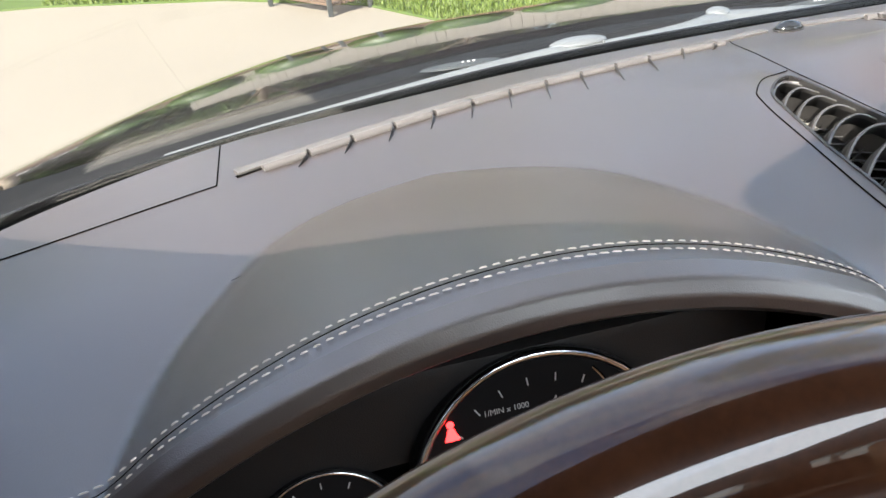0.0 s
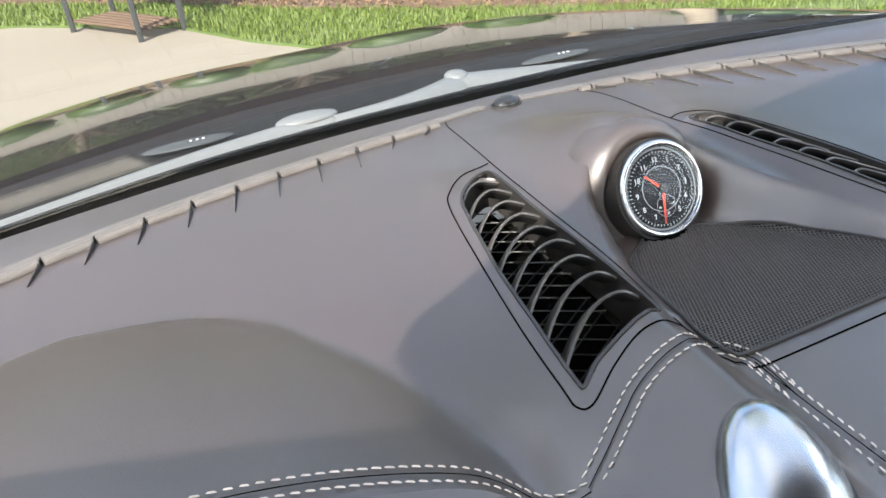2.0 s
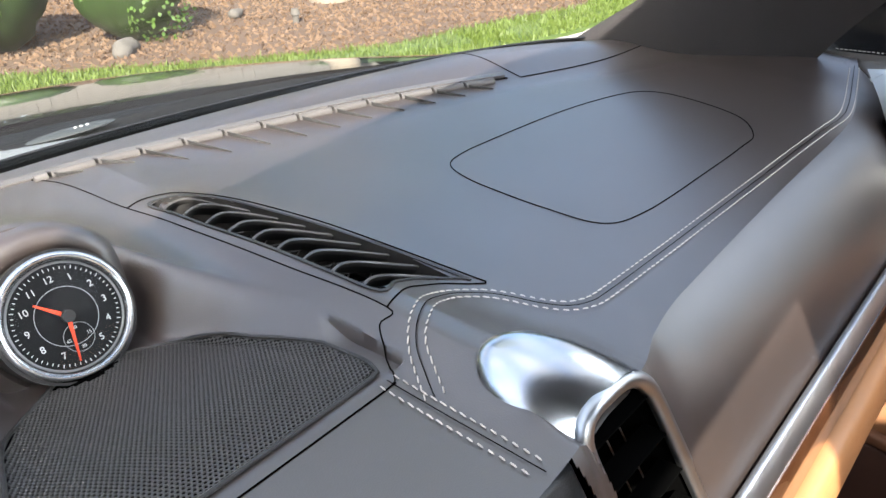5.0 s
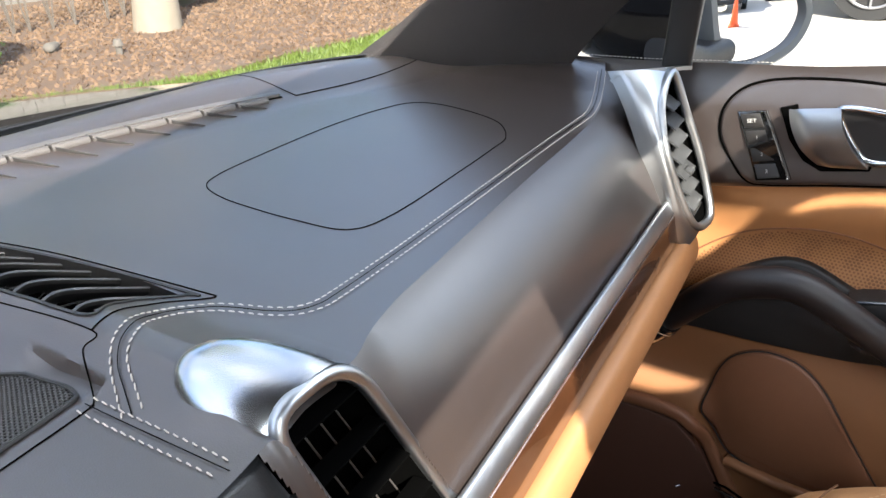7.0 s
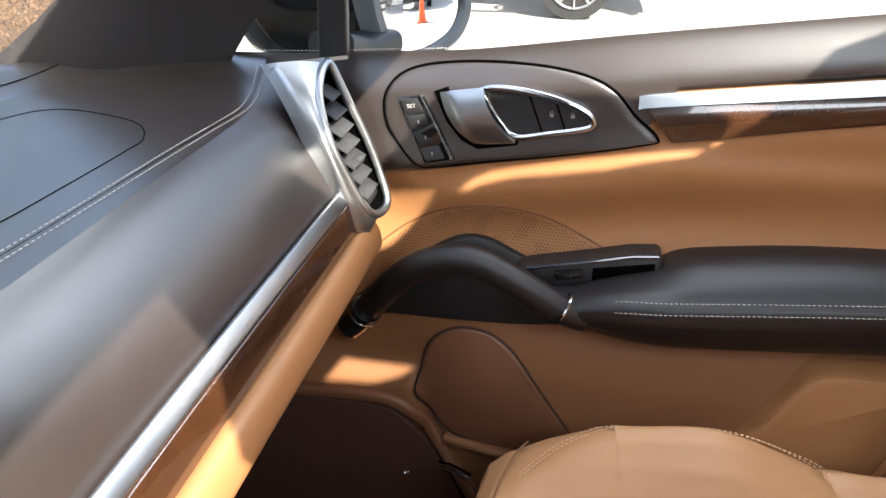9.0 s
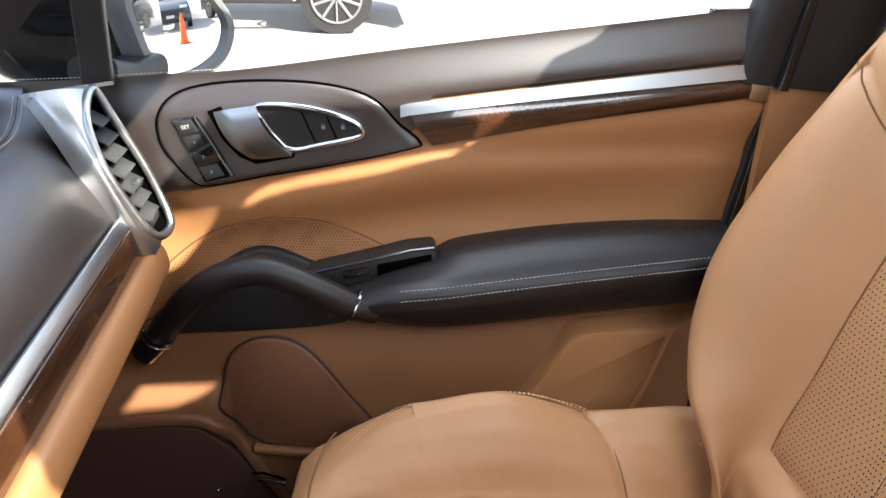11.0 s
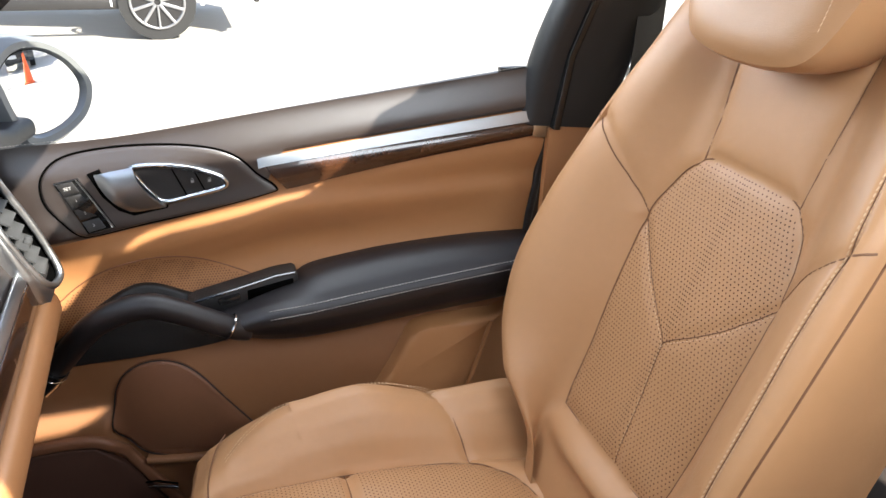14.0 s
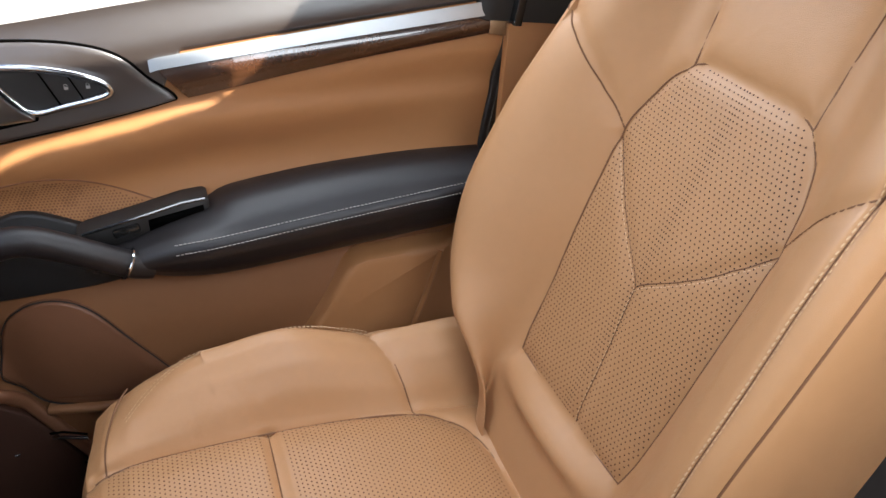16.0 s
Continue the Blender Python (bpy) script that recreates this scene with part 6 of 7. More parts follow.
part("headliner_front", sheet(lambda u, v: Vector((lerp(-RX, RX, u), lerp(header_y(lerp(-RX, RX, u)), SUNROOF[2], v), RZ + 0.04 * (1 - lerp(-1, 1, u) ** 2))), 24, 6, 0.03), HEADLINER, roof, "dark cloth headliner")
roof_part(-RX, SUNROOF[0], SUNROOF[2], SUNROOF[3])
# unseen middle strip, added to shade the door between two sun patches
roof_part(SUNROOF[1], SECOND[0], SUNROOF[2], SUNROOF[3])
roof_part(SECOND[1], RX, SUNROOF[2], SUNROOF[3])
roof_part(-RX, RX, SUNROOF[3], -1.62)
roof_part(-RX, RX, -1.62, -2.75)


# unseen sun blockers, outlines traced back from the sun patches in view
DOOR_MASK = [(0.06, -0.890), (0.111, -0.893), (0.127, -0.901), (0.152, -0.902), (0.175, -0.898), (0.189, -0.885), (0.1885, -0.905), (0.184, -0.922), (0.191, -0.929), (0.200, -0.956), (0.203, -0.995), (0.209, -1.039), (0.219, -1.072), (0.227, -1.106), (0.239, -1.117), (0.262, -1.128), (0.337, -1.124), (0.38, -1.18), (0.38, -1.20), (0.06, -1.20)]
PANEL_MASK = [(0.194, -0.80), (0.193, -0.840), (0.1895, -0.884), (0.188, -0.909), (0.202, -0.914), (0.211, -0.924), (0.220, -0.975), (0.229, -1.040), (0.239, -1.116), (0.262, -1.10), (0.285, -1.04), (0.285, -0.80)]
FASCIA_MASK = [(-0.03, -0.685), (-0.120, -0.690), (-0.167, -0.770), (-0.268, -0.856), (-0.30, -0.975), (-0.03, -0.975)]
for outline in (DOOR_MASK, PANEL_MASK, FASCIA_MASK, [(-0.45, -0.97), (-0.10, -0.97), (-0.10, -1.20), (-0.45, -1.20)], [(-0.105, -0.97), (-0.096, -0.981), (-0.092, -1.042), (-0.077, -1.066), (-0.050, -1.078), (-0.03, -1.078), (-0.03, -1.20), (-0.105, -1.20)]):
    part("roof_sun_block", plate(outline, lambda a, b, c: Vector((a, b, RZ + 0.0465 + c)), 0.003), HEADLINER, roof, "unseen dark plate that shapes the sun patches")


def a_pillar(s):
    lo, hi = [(0.742, 0.150, 1.168), (0.734, 0.030, 1.247), (0.70, -0.20, 1.40), (0.655, -0.405, 1.56), (0.62, -0.47, 1.60)], [(0.775, -0.134, 1.192), (0.762, -0.190, 1.262), (0.73, -0.33, 1.40), (0.68, -0.50, 1.56), (0.645, -0.56, 1.60)]
    A, B = spline(lo, 6), spline(hi, 6)

    def fn(u, v):
        i = min(len(A) - 1, int(round(u * (len(A) - 1))))
        p = A[i].lerp(B[i], v)
        p.x -= 0.022 * math.sin(math.pi * v)
        return Vector((s * p.x, p.y, p.z))

    part("a_pillar", sheet(fn, len(A) - 1, 10, 0.02), PILLAR, roof, "dark fabric windscreen pillar trim")


a_pillar(1)
a_pillar(-1)
for s in (-1, 1):
    part("roof_rail", sweep([(s * 0.64, -0.52, 1.595), (s * 0.645, -1.0, 1.615), (s * 0.64, -1.9, 1.60), (s * 0.60, -2.7, 1.55)], rounded(0.05, 0.07, 0.015), up=(0, 0, 1)), HEADLINER, roof, "roof side rail")
    pts = [(s * 0.747, -1.060, 1.190), (s * 0.735, -1.075, 1.30), (s * 0.70, -1.12, 1.45), (s * 0.655, -1.16, 1.60)]
    part("b_pillar", sweep(spline(pts, 5), rounded(0.16, 0.05, 0.02), up=(0, -1, 0)), BLACK, roof, "black centre pillar")
    part("b_pillar_gap", sweep([(s * 0.718, -1.030, 1.19), (s * 0.712, -1.040, 1.30), (s * 0.68, -1.075, 1.45)], rounded(0.012, 0.02, 0.003), up=(0, -1, 0)), GLOSS, roof)
    part("b_pillar_lower", sheet(lambda u, v: Vector((s * (0.722 + 0.02 * u - 0.01 * math.sin(math.pi * v)), lerp(-1.012 - 0.012 * v, -1.20, u), lerp(0.42, 1.188, v))), 6, 14, 0.01), TAN, roof, "tan lower centre pillar trim")
    # added sheet that closes a gap where daylight leaked in
    part("door_gap", sheet(lambda u, v: Vector((s * 0.775, lerp(-0.96, -1.08, u), lerp(0.42, 1.27, v))), 2, 6, 0.01), BLACK, roof, "added black sheet that stops light between door and pillar")
    part("rear_side", sheet(lambda u, v: Vector((s * 0.76, lerp(-1.19, -2.75, u), lerp(0.35, 1.26, v))), 6, 6, 0.03), PAINT, roof, "plain dark rear side panel")
    part("rear_pillar", block(pose(s * 0.66, -2.55, 1.42), 0.08, 0.4, 0.42, 0.01), HEADLINER, roof)
part("belt_guide", block(pose(0.690, -1.105, 1.415, 8, 0, 0), 0.012, 0.030, 0.055, 0.006), GLOSS, roof, "belt guide on the pillar")
part("seat_belt", sheet(lambda u, v: Vector((lerp(0.682, 0.70, v), lerp(-1.135, -1.18, u), lerp(0.60, 1.44, v))), 2, 10, 0.002), BLACK, roof, "black seat belt webbing")
part("tailgate", sheet(lambda u, v: Vector((lerp(-0.76, 0.76, u), -2.76, lerp(0.35, 1.22, v))), 4, 4, 0.03), DARKTAN, roof, "plain rear wall")
cabin = thing("cabin_floor", "dark carpet floor of the cabin", "floor", (0, -1, 0.40), kind="structure")
part("carpet", sheet(lambda u, v: Vector((lerp(-0.79, 0.79, u), lerp(0.12, -2.75, v), 0.42)), 8, 8, 0.03), CARPET, cabin)
part("footwell_wall", sheet(lambda u, v: Vector((lerp(-0.79, 0.79, u), 0.10 + 0.06 * v, lerp(0.42, 1.1, v))), 8, 6, 0.02), CARPET, cabin)
part("tunnel", block(pose(0.02, -0.62, 0.60), 0.26, 0.9, 0.36, 0.05), LEATHER, cabin, "centre tunnel")
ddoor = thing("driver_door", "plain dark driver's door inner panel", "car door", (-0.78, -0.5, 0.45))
part("door_card", sheet(lambda u, v: Vector((-0.765, lerp(0.06, -1.03, u), lerp(0.42, belt_z(lerp(0.06, -1.03, u)), v))), 20, 10, 0.05), LEATHER, ddoor)
# unseen panel, added to keep the sun off wheel and instrument hood
part("window_sun_block", sheet(lambda u, v: Vector((lerp(-0.775, -0.66, v), lerp(lerp(0.02, -1.05, u), lerp(-0.46, -1.12, u), v), lerp(1.19, 1.60, v))), 6, 6, 0.006), HEADLINER, ddoor, "added unseen panel that blocks sun at the side window")
dseat = thing("driver_seat", "tan leather driver's seat behind the camera", "car seat", (-0.385, -0.85, 0.42))
part("backrest", sheet(lambda u, v: back_point(lerp(-1, 1, u), lerp(0.70, 1.475, v)) + Vector((-2 * XC - 0.016, -0.12, 0)), 40, 30), SEATTAN, dseat)
part("cushion", sheet(lambda u, v: cushion(u, v) + Vector((-2 * XC - 0.016, -0.12, -0.03)), 40, 40), SEATTAN, dseat)

# windscreen, cowl, wipers, bonnet
screen = thing("windscreen", "clear raked laminated windscreen glass", "windscreen", (0, 0.2, 1.2))


def screen_pt(u, v, d=0.0):
    x = lerp(-0.745, 0.745, u)
    k = x / 0.745
    y0, z0 = dash_front(x) + 0.050, 1.160
    x1 = k * 0.63
    y1, z1 = header_y(x1) - 0.005, RZ + 0.035 * (1 - k * k)
    return Vector((lerp(x, x1, v), lerp(y0, y1, v) + 0.02 * math.sin(math.pi * v), lerp(z0, z1, v) + 0.03 * math.sin(math.pi * v)))


pane = part("pane", sheet(screen_pt, 40, 20, 0.004), GLASS, screen, "clear laminated glass")
pane.visible_shadow = False
part("black_band", sheet(lambda u, v: screen_pt(u, v * 0.035) + Vector((0, 0.012, 0.003)), 60, 2, 0.002), GLOSS, screen, "black ceramic band along the lower edge")
part("lower_seal", sweep([screen_pt(u, 0.0) + Vector((0, -0.024, 0.006)) for u in np.linspace(0, 1, 60)], circle(0.006, 8)), BLACK, screen, "black rubber seal")
COWL = material("cowl_plastic", (0.012, 0.012, 0.012), 0.8, spec=0.15)
cowl = thing("cowl_panel", "black plastic cowl under the windscreen", "cowl", (0, 0.42, 1.1))
BON_REAR = [(0, 0.655), (0.2, 0.640), (0.35, 0.605), (0.5, 0.555), (0.63, 0.500), (0.80, 0.415), (0.90, 0.36)]
part("cowl", sheet(lambda u, v: Vector((lerp(-0.84, 0.84, u), lerp(dash_front(min(0.775, abs(lerp(-0.84, 0.84, u)))) + 0.045, table(BON_REAR, abs(lerp(-0.84, 0.84, u))) + 0.01, v), 1.148 - 0.050 * v + 0.006 * math.sin(math.pi * v))), 60, 10, 0.01), COWL, cowl, "matt black plastic cowl")
NOZZLE = material("nozzle_grey", (0.045, 0.05, 0.05), 0.6)
for x, y in ((-0.272, 0.475), (0.215, 0.480)):
    bm = bmesh.new()
    bmesh.ops.create_uvsphere(bm, u_segments=20, v_segments=10, radius=1, matrix=pose(x, y, 1.133, -6) @ Matrix.Diagonal((0.052, 0.017, 0.004, 1)))
    plate_ob = part("washer_nozzle", bm, NOZZLE, cowl, "flat dark washer nozzle plate")
    for k in (-1, 0, 1):
        part("jet", block(pose(x + 0.010 + 0.007 * k, y - 0.004, 1.1375), 0.003, 0.003, 0.002, 0.0006), WHITE, plate_ob)
WIPER = material("wiper_satin", (0.17, 0.18, 0.18), 0.42, metal=0.2)
WIPE_Z = 1.160
for tip, px, py, pw, end in ((-0.60, -0.155, 0.375, 0.017, -0.09), (-0.13, 0.032, 0.400, 0.026, 0.24)):
    w = thing("windscreen_wiper", "satin grey windscreen wiper resting along the glass base", "wiper", (px, py, WIPE_Z), group="wipers")
    wide = lambda t: table([(0.0, 0.006), (0.45, 0.009), (0.8, 0.014), (1.0, pw)], t) if px < 0 else table([(0.0, 0.012), (0.5, 0.022), (1.0, pw)], t)
    mid = lambda x: dash_front(x) + 0.105 - (0.0 if px > 0 else 0.010)
    part("arm", sheet(lambda u, v: Vector((lerp(tip, px, u), lerp(mid(lerp(tip, px, u)), py, u ** 3) + (v - 0.5) * 2 * wide(u), WIPE_Z + 0.008 * math.sin(math.pi * v))), 30, 6, 0.006), WIPER, w, "flat satin wiper arm")
    part("arm_end", sheet(lambda u, v: Vector((lerp(px, end, u), lerp(py, dash_front(end) + 0.10, u) + (v - 0.5) * 2 * pw * (1 - 0.85 * u), WIPE_Z + 0.008 * math.sin(math.pi * v) * (1 - u))), 12, 6, 0.006), WIPER, w, "tapering satin arm end")
    bm = bmesh.new()
    bmesh.ops.create_uvsphere(bm, u_segments=20, v_segments=12, radius=1, matrix=pose(px, py + 0.004, WIPE_Z + 0.006) @ Matrix.Diagonal((0.034 if px < 0 else 0.014, 0.015, 0.006, 1)))
    part("pivot_cap", bm, WIPER, w, "rounded pivot cap")
    part("blade", sweep([(x, mid(x) - 0.026, WIPE_Z - 0.004) for x in np.linspace(tip, px, 24)], rounded(0.010, 0.006, 0.002), up=(0, 0, 1)), BLACK, w, "black rubber blade")

bonnet = thing("bonnet", "dark glossy car bonnet with soft reflections", "bonnet", (0, 0.9, 1.0))
BON_EDGE = [(0, 1.035), (0.25, 1.030), (0.40, 0.995), (0.52, 0.955), (0.70, 0.85), (0.85, 0.70), (0.92, 0.60)]


def bonnet_fn(u, v):
    """Slopes gently to a crest and rolls away to the nose."""
    x = lerp(-0.90, 0.90, u)
    y0, y1 = table(BON_REAR, abs(x)), table(BON_EDGE, abs(x))
    z0 = 1.112 - 0.02 * (abs(x) / 0.9) ** 3
    if v < 0.7:
        k = v / 0.7
        return Vector((x, lerp(y0, y1, k), z0 - 0.030 * k - 0.028 * k * k))
    k = (v - 0.7) / 0.3
    return Vector((x, y1 + 0.55 * k, z0 - 0.058 - 0.10 * k - 0.16 * k * k))


part("bonnet_skin", sheet(bonnet_fn, 70, 50, 0.012), PAINT, bonnet, "dark glossy paint")
for s in (-1, 1):
    part("wing", sheet(lambda u, v: Vector((s * lerp(0.905, 1.0, v), lerp(0.36, 1.15, u), 1.02 - 0.22 * u - 0.30 * v ** 2)), 12, 10, 0.012), PAINT, bonnet, "dark front wing")

# ---------------------------------------------------------------- outside
ground = part("ground", sheet(lambda u, v: Vector((lerp(-400, 400, u), lerp(-400, 400, v), 0)), 8, 8), CONCRETE, None)
tagged(ground, "pale sunlit concrete lot", "ground", kind="structure")


def flat(name, pts, z, mat, label):
    bm = bmesh.new()
    top = [bm.verts.new((x, y, z)) for x, y in pts]
    low = [bm.verts.new((x, y, -0.05)) for x, y in pts]
    f = bm.faces.new(top)
    for k in range(len(pts)):
        bm.faces.new((top[k], low[k], low[(k + 1) % len(pts)], top[(k + 1) % len(pts)]))
    bmesh.ops.recalc_face_normals(bm, faces=bm.faces[:])
    return tagged(part(name, bm, mat, None, smooth=False), label, name.split("_")[0], kind="structure")


LAWN = [(-14, 11.0), (-6, 9.6), (-3, 8.6), (-1, 7.4), (0.2, 6.25), (0.62, 5.35), (0.95, 4.85), (1.5, 4.35), (2.5, 3.62), (4.0, 3.05), (6.0, 2.75), (8, 3.0), (12, 4.6), (40, 16), (40, 60), (-14, 60)]
BED = [(-14, 12.0), (-5, 10.2), (-1.6, 9.0), (0.2, 7.3), (1.15, 6.1), (1.75, 5.50), (2.3, 5.0), (3.1, 4.32), (3.95, 3.72), (4.7, 3.62), (6.1, 3.32), (7.5, 3.9), (11, 5.6), (38, 17), (38, 58), (-14, 58)]
flat("pavement", [(-60, 1.0), (2.4, 1.0), (2.6, 3.0), (2.6, 6.0), (-6, 11.5), (-60, 14)], 0.012, material("beige_paving", (0.205, 0.182, 0.142), 0.9, vary=0.16, vary_scale=0.9), "worn beige paving before the lawn")
flat("lawn", LAWN, 0.03, GRASS, "bright sunlit lawn strip")
flat("mulch_bed", BED, 0.055, MULCH, "brown mulch planting bed")

rng = random.Random(4)


def blades(name, region, n, h, mat, z, label, wide=0.006):
    verts, faces = [], []
    k = 0
    while k < n:
        x, y = region(rng)
        if x is None:
            continue
        k += 1
        a, hh = rng.uniform(0, 6.3), h * rng.uniform(0.5, 1.2)
        dx, dy = math.cos(a) * wide, math.sin(a) * wide
        lx, ly = rng.uniform(-0.5, 0.5) * hh, rng.uniform(-0.5, 0.5) * hh
        o = len(verts)
        verts += [(x - dx, y - dy, z), (x + dx, y + dy, z), (x + lx, y + ly, z + hh)]
        faces.append((o, o + 1, o + 2))
    me = bpy.data.meshes.new(name)
    me.from_pydata(verts, [], faces)
    me.materials.append(mat)
    ob = new(name, me)
    return tagged(ob, label, name.split("_")[0], kind="stuff")


def in_lawn(r):
    x, y = r.uniform(-3, 9), r.uniform(2.6, 10)
    return (x, y) if inside(LAWN, x, y) and not inside(BED, x, y) else (None, None)


def in_bed(r):
    x, y = r.uniform(-1, 9), r.uniform(3.3, 8)
    return (x, y) if inside(BED, x, y) else (None, None)


BLADE = material("grass_blade", (0.095, 0.138, 0.020), 0.6, vary=0.4, vary_scale=9)
blades("grass", in_lawn, 26000, 0.05, BLADE, 0.03, "short bright green grass", 0.008)
CHIP = material("mulch_chip", (0.15, 0.094, 0.055), 0.9, vary=0.5, vary_scale=25)
blades("mulch_chips", in_bed, 16000, 0.025, CHIP, 0.055, "loose brown bark chips", 0.022)


def leaf_crown(name, centre, size, n, leaf, mat, seed):
    """An uneven crown of many small leaves on a lumpy body."""
    r = random.Random(seed)
    lumps = [(Vector((r.uniform(-0.6, 0.6), r.uniform(-0.6, 0.6), r.uniform(-0.5, 0.6))), r.uniform(0.35, 0.6)) for _ in range(9)] + [(Vector((0, 0, 0)), 0.62)]
    verts, faces = [], []
    for _ in range(n):
        c, rad = r.choice(lumps)
        d = Vector((r.gauss(0, 1), r.gauss(0, 1), r.gauss(0, 1))).normalized()
        p = c + d * rad * r.uniform(0.8, 1.06)
        p = Vector((p.x * size[0], p.y * size[1], p.z * size[2])) + Vector(centre)
        t = Vector((r.gauss(0, 1), r.gauss(0, 1), r.gauss(0, 1)))
        s = (d.cross(t)).normalized() * leaf * r.uniform(0.6, 1.2)
        q = (s.cross(d) + d * leaf * r.uniform(-0.5, 0.7)).normalized() * leaf * r.uniform(1.0, 1.9)
        o = len(verts)
        verts += [p - s * 0.5, p + q * 0.5 - s * 0.1, p + s * 0.5, p - q * 0.5]
        faces.append((o, o + 1, o + 2, o + 3))
    me = bpy.data.meshes.new(name)
    me.from_pydata(verts, [], faces)
    me.materials.append(mat)
    return me


LEAFA = material("leaf_green", (0.060, 0.115, 0.017), 0.45, vary=0.45, vary_scale=14)
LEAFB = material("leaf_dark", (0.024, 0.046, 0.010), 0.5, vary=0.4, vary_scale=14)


def bush(x, y, r, h, seed, label):
    b = thing("bush", label, "bush", (x, y, 0.05), group="clipped bushes")
    me = leaf_crown("foliage", (0, 0, h * 0.52), (r, r, h * 0.52), 3600, 0.030, LEAFA, seed)
    f = new("foliage", me)
    f.parent = b
    core = bmesh.new()
    bmesh.ops.create_icosphere(core, subdivisions=3, radius=1.0, matrix=pose(x, y, 0.05 + h * 0.5) @ Matrix.Diagonal((r * 0.80, r * 0.80, h * 0.50, 1)))
    for v in core.verts:
        v.co += Vector((noise.noise(v.co * 5), noise.noise(v.co * 5 + Vector((9, 0, 0))), noise.noise(v.co * 5 + Vector((0, 9, 0))))) * 0.12 * r
    # lumpy solid core under the leaves, in the darker leaf colour
    part("inner_mass", core, LEAFB, b, "solid core in darker leaf green")
    stem = sweep([(x, y, 0.0), (x + 0.02, y, h * 0.3)], circle(0.03, 6))
    part("stem", stem, MULCH, b)
    return b


for n, (x, y, r, h) in enumerate(((0.55, 8.1, 0.5, 0.9), (1.25, 7.0, 0.46, 0.85), (2.05, 6.2, 0.48, 0.85), (2.95, 5.65, 0.42, 0.78), (-0.6, 9.0, 0.55, 0.9), (-1.9, 9.9, 0.6, 0.95), (6.0, 6.3, 0.5, 0.9), (7.2, 6.6, 0.45, 0.9), (8.4, 7.0, 0.5, 0.9), (9.7, 7.6, 0.5, 0.9), (-3.4, 10.8, 0.6, 1.0))):
    bush(x, y, r * 1.22, h * 1.2, n, "clipped green bush in the mulch bed")

# pale stones and a small path light in the bed
STONE = material("pale_stone", (0.11, 0.10, 0.085), 0.85, grain=0.3, grain_scale=60, vary=0.25, vary_scale=8)
for x, y, s in ((2.62, 5.22, 0.17), (3.9, 5.6, 0.10), (1.75, 5.95, 0.12)):
    st = thing("stone", "pale rounded stone lying in mulch", "stone", (x, y, 0.05), group="bed stones")
    bm = bmesh.new()
    bmesh.ops.create_icosphere(bm, subdivisions=3, radius=1.0, matrix=pose(x, y, 0.09, 0, 0, 35) @ Matrix.Diagonal((s, s * 0.5, s * 0.42, 1)))
    for v in bm.verts:
        v.co += v.normal * noise.noise(v.co * 9) * 0.03
    part("stone_body", bm, STONE, st)
light = thing("path_light", "small weathered grey path light on a stake", "path light", (4.05, 4.95, 0.05))
part("post", sweep([(4.05, 4.95, 0.0), (4.05, 4.95, 0.13)], circle(0.028, 12)), STONE, light)
part("cap", disc(pose(4.05, 4.95, 0.15), 0.045, 0.05, 16, 0.03), STONE, light)

# slatted fence and house wall behind
FENCE = material("weathered_fence", (0.14, 0.132, 0.118), 0.85, vary=0.25, vary_scale=3)
fence = thing("fence", "weathered grey board fence behind the planting", "fence", (6, 9, 0))
fa, fb = Vector((-2.5, 12.2, 0)), Vector((7.5, 7.4, 0))
along = (fb - fa).normalized()
ang = math.degrees(math.atan2(along.y, along.x))
L = (fb - fa).length
bd = block(Matrix.Identity(4), 0.157, 0.025, 1.9, 0.003, 1)
me = bpy.data.meshes.new("board")
bd.to_mesh(me)
bd.free()
me.materials.append(FENCE)
for n in range(int(L / 0.16)):
    o = new("board", me)
    p = fa + along * (n * 0.16)
    o.matrix_world = pose(p.x, p.y, 0.98 + 0.01 * math.sin(n * 7.7), 0, 0, ang)
    o.parent = fence
    o.matrix_parent_inverse = fence.matrix_world.inverted()
for z in (0.35, 1.6):
    c = (fa + fb) / 2
    part("rail", block(pose(c.x - 0.02, c.y + 0.05, z, 0, 0, ang), L, 0.05, 0.09, 0.004), FENCE, fence)
BARK = material("bark", (0.24, 0.205, 0.155), 0.9, grain=0.8, grain_scale=40, vary=0.3, vary_scale=12)


def tree(x, y, r, h, crown, seed, label):
    t = thing("tree", label, "tree", (x, y, 0.03), group="trees")
    trunk = [Vector((x + 0.05 * math.sin(k * 1.3 + seed), y + 0.05 * math.cos(k * 1.7), h * k / 8)) for k in range(9)]
    part("trunk", sweep(trunk, circle(r, 14), scale=lambda u: 1.55 - 1.0 * min(1, u * 6) * 0.5 - 0.5 * u), BARK, t, "rough pale trunk")
    rr = random.Random(seed)
    for k in range(7):
        a = rr.uniform(0, 6.28)
        b = trunk[5 + k % 3]
        e = b + Vector((math.cos(a) * crown * 0.7, math.sin(a) * crown * 0.7, crown * rr.uniform(0.2, 0.8)))
        part("limb", sweep([b, b.lerp(e, 0.5) + Vector((0, 0, 0.15)), e], circle(r * 0.4, 8), scale=lambda u: 1 - 0.75 * u), BARK, t)
    me = leaf_crown("crown", (0, 0, h + crown * 0.35), (crown, crown, crown * 0.8), 5200, 0.12, LEAFA, seed + 40)
    f = new("crown", me)
    f.parent = t
    return t


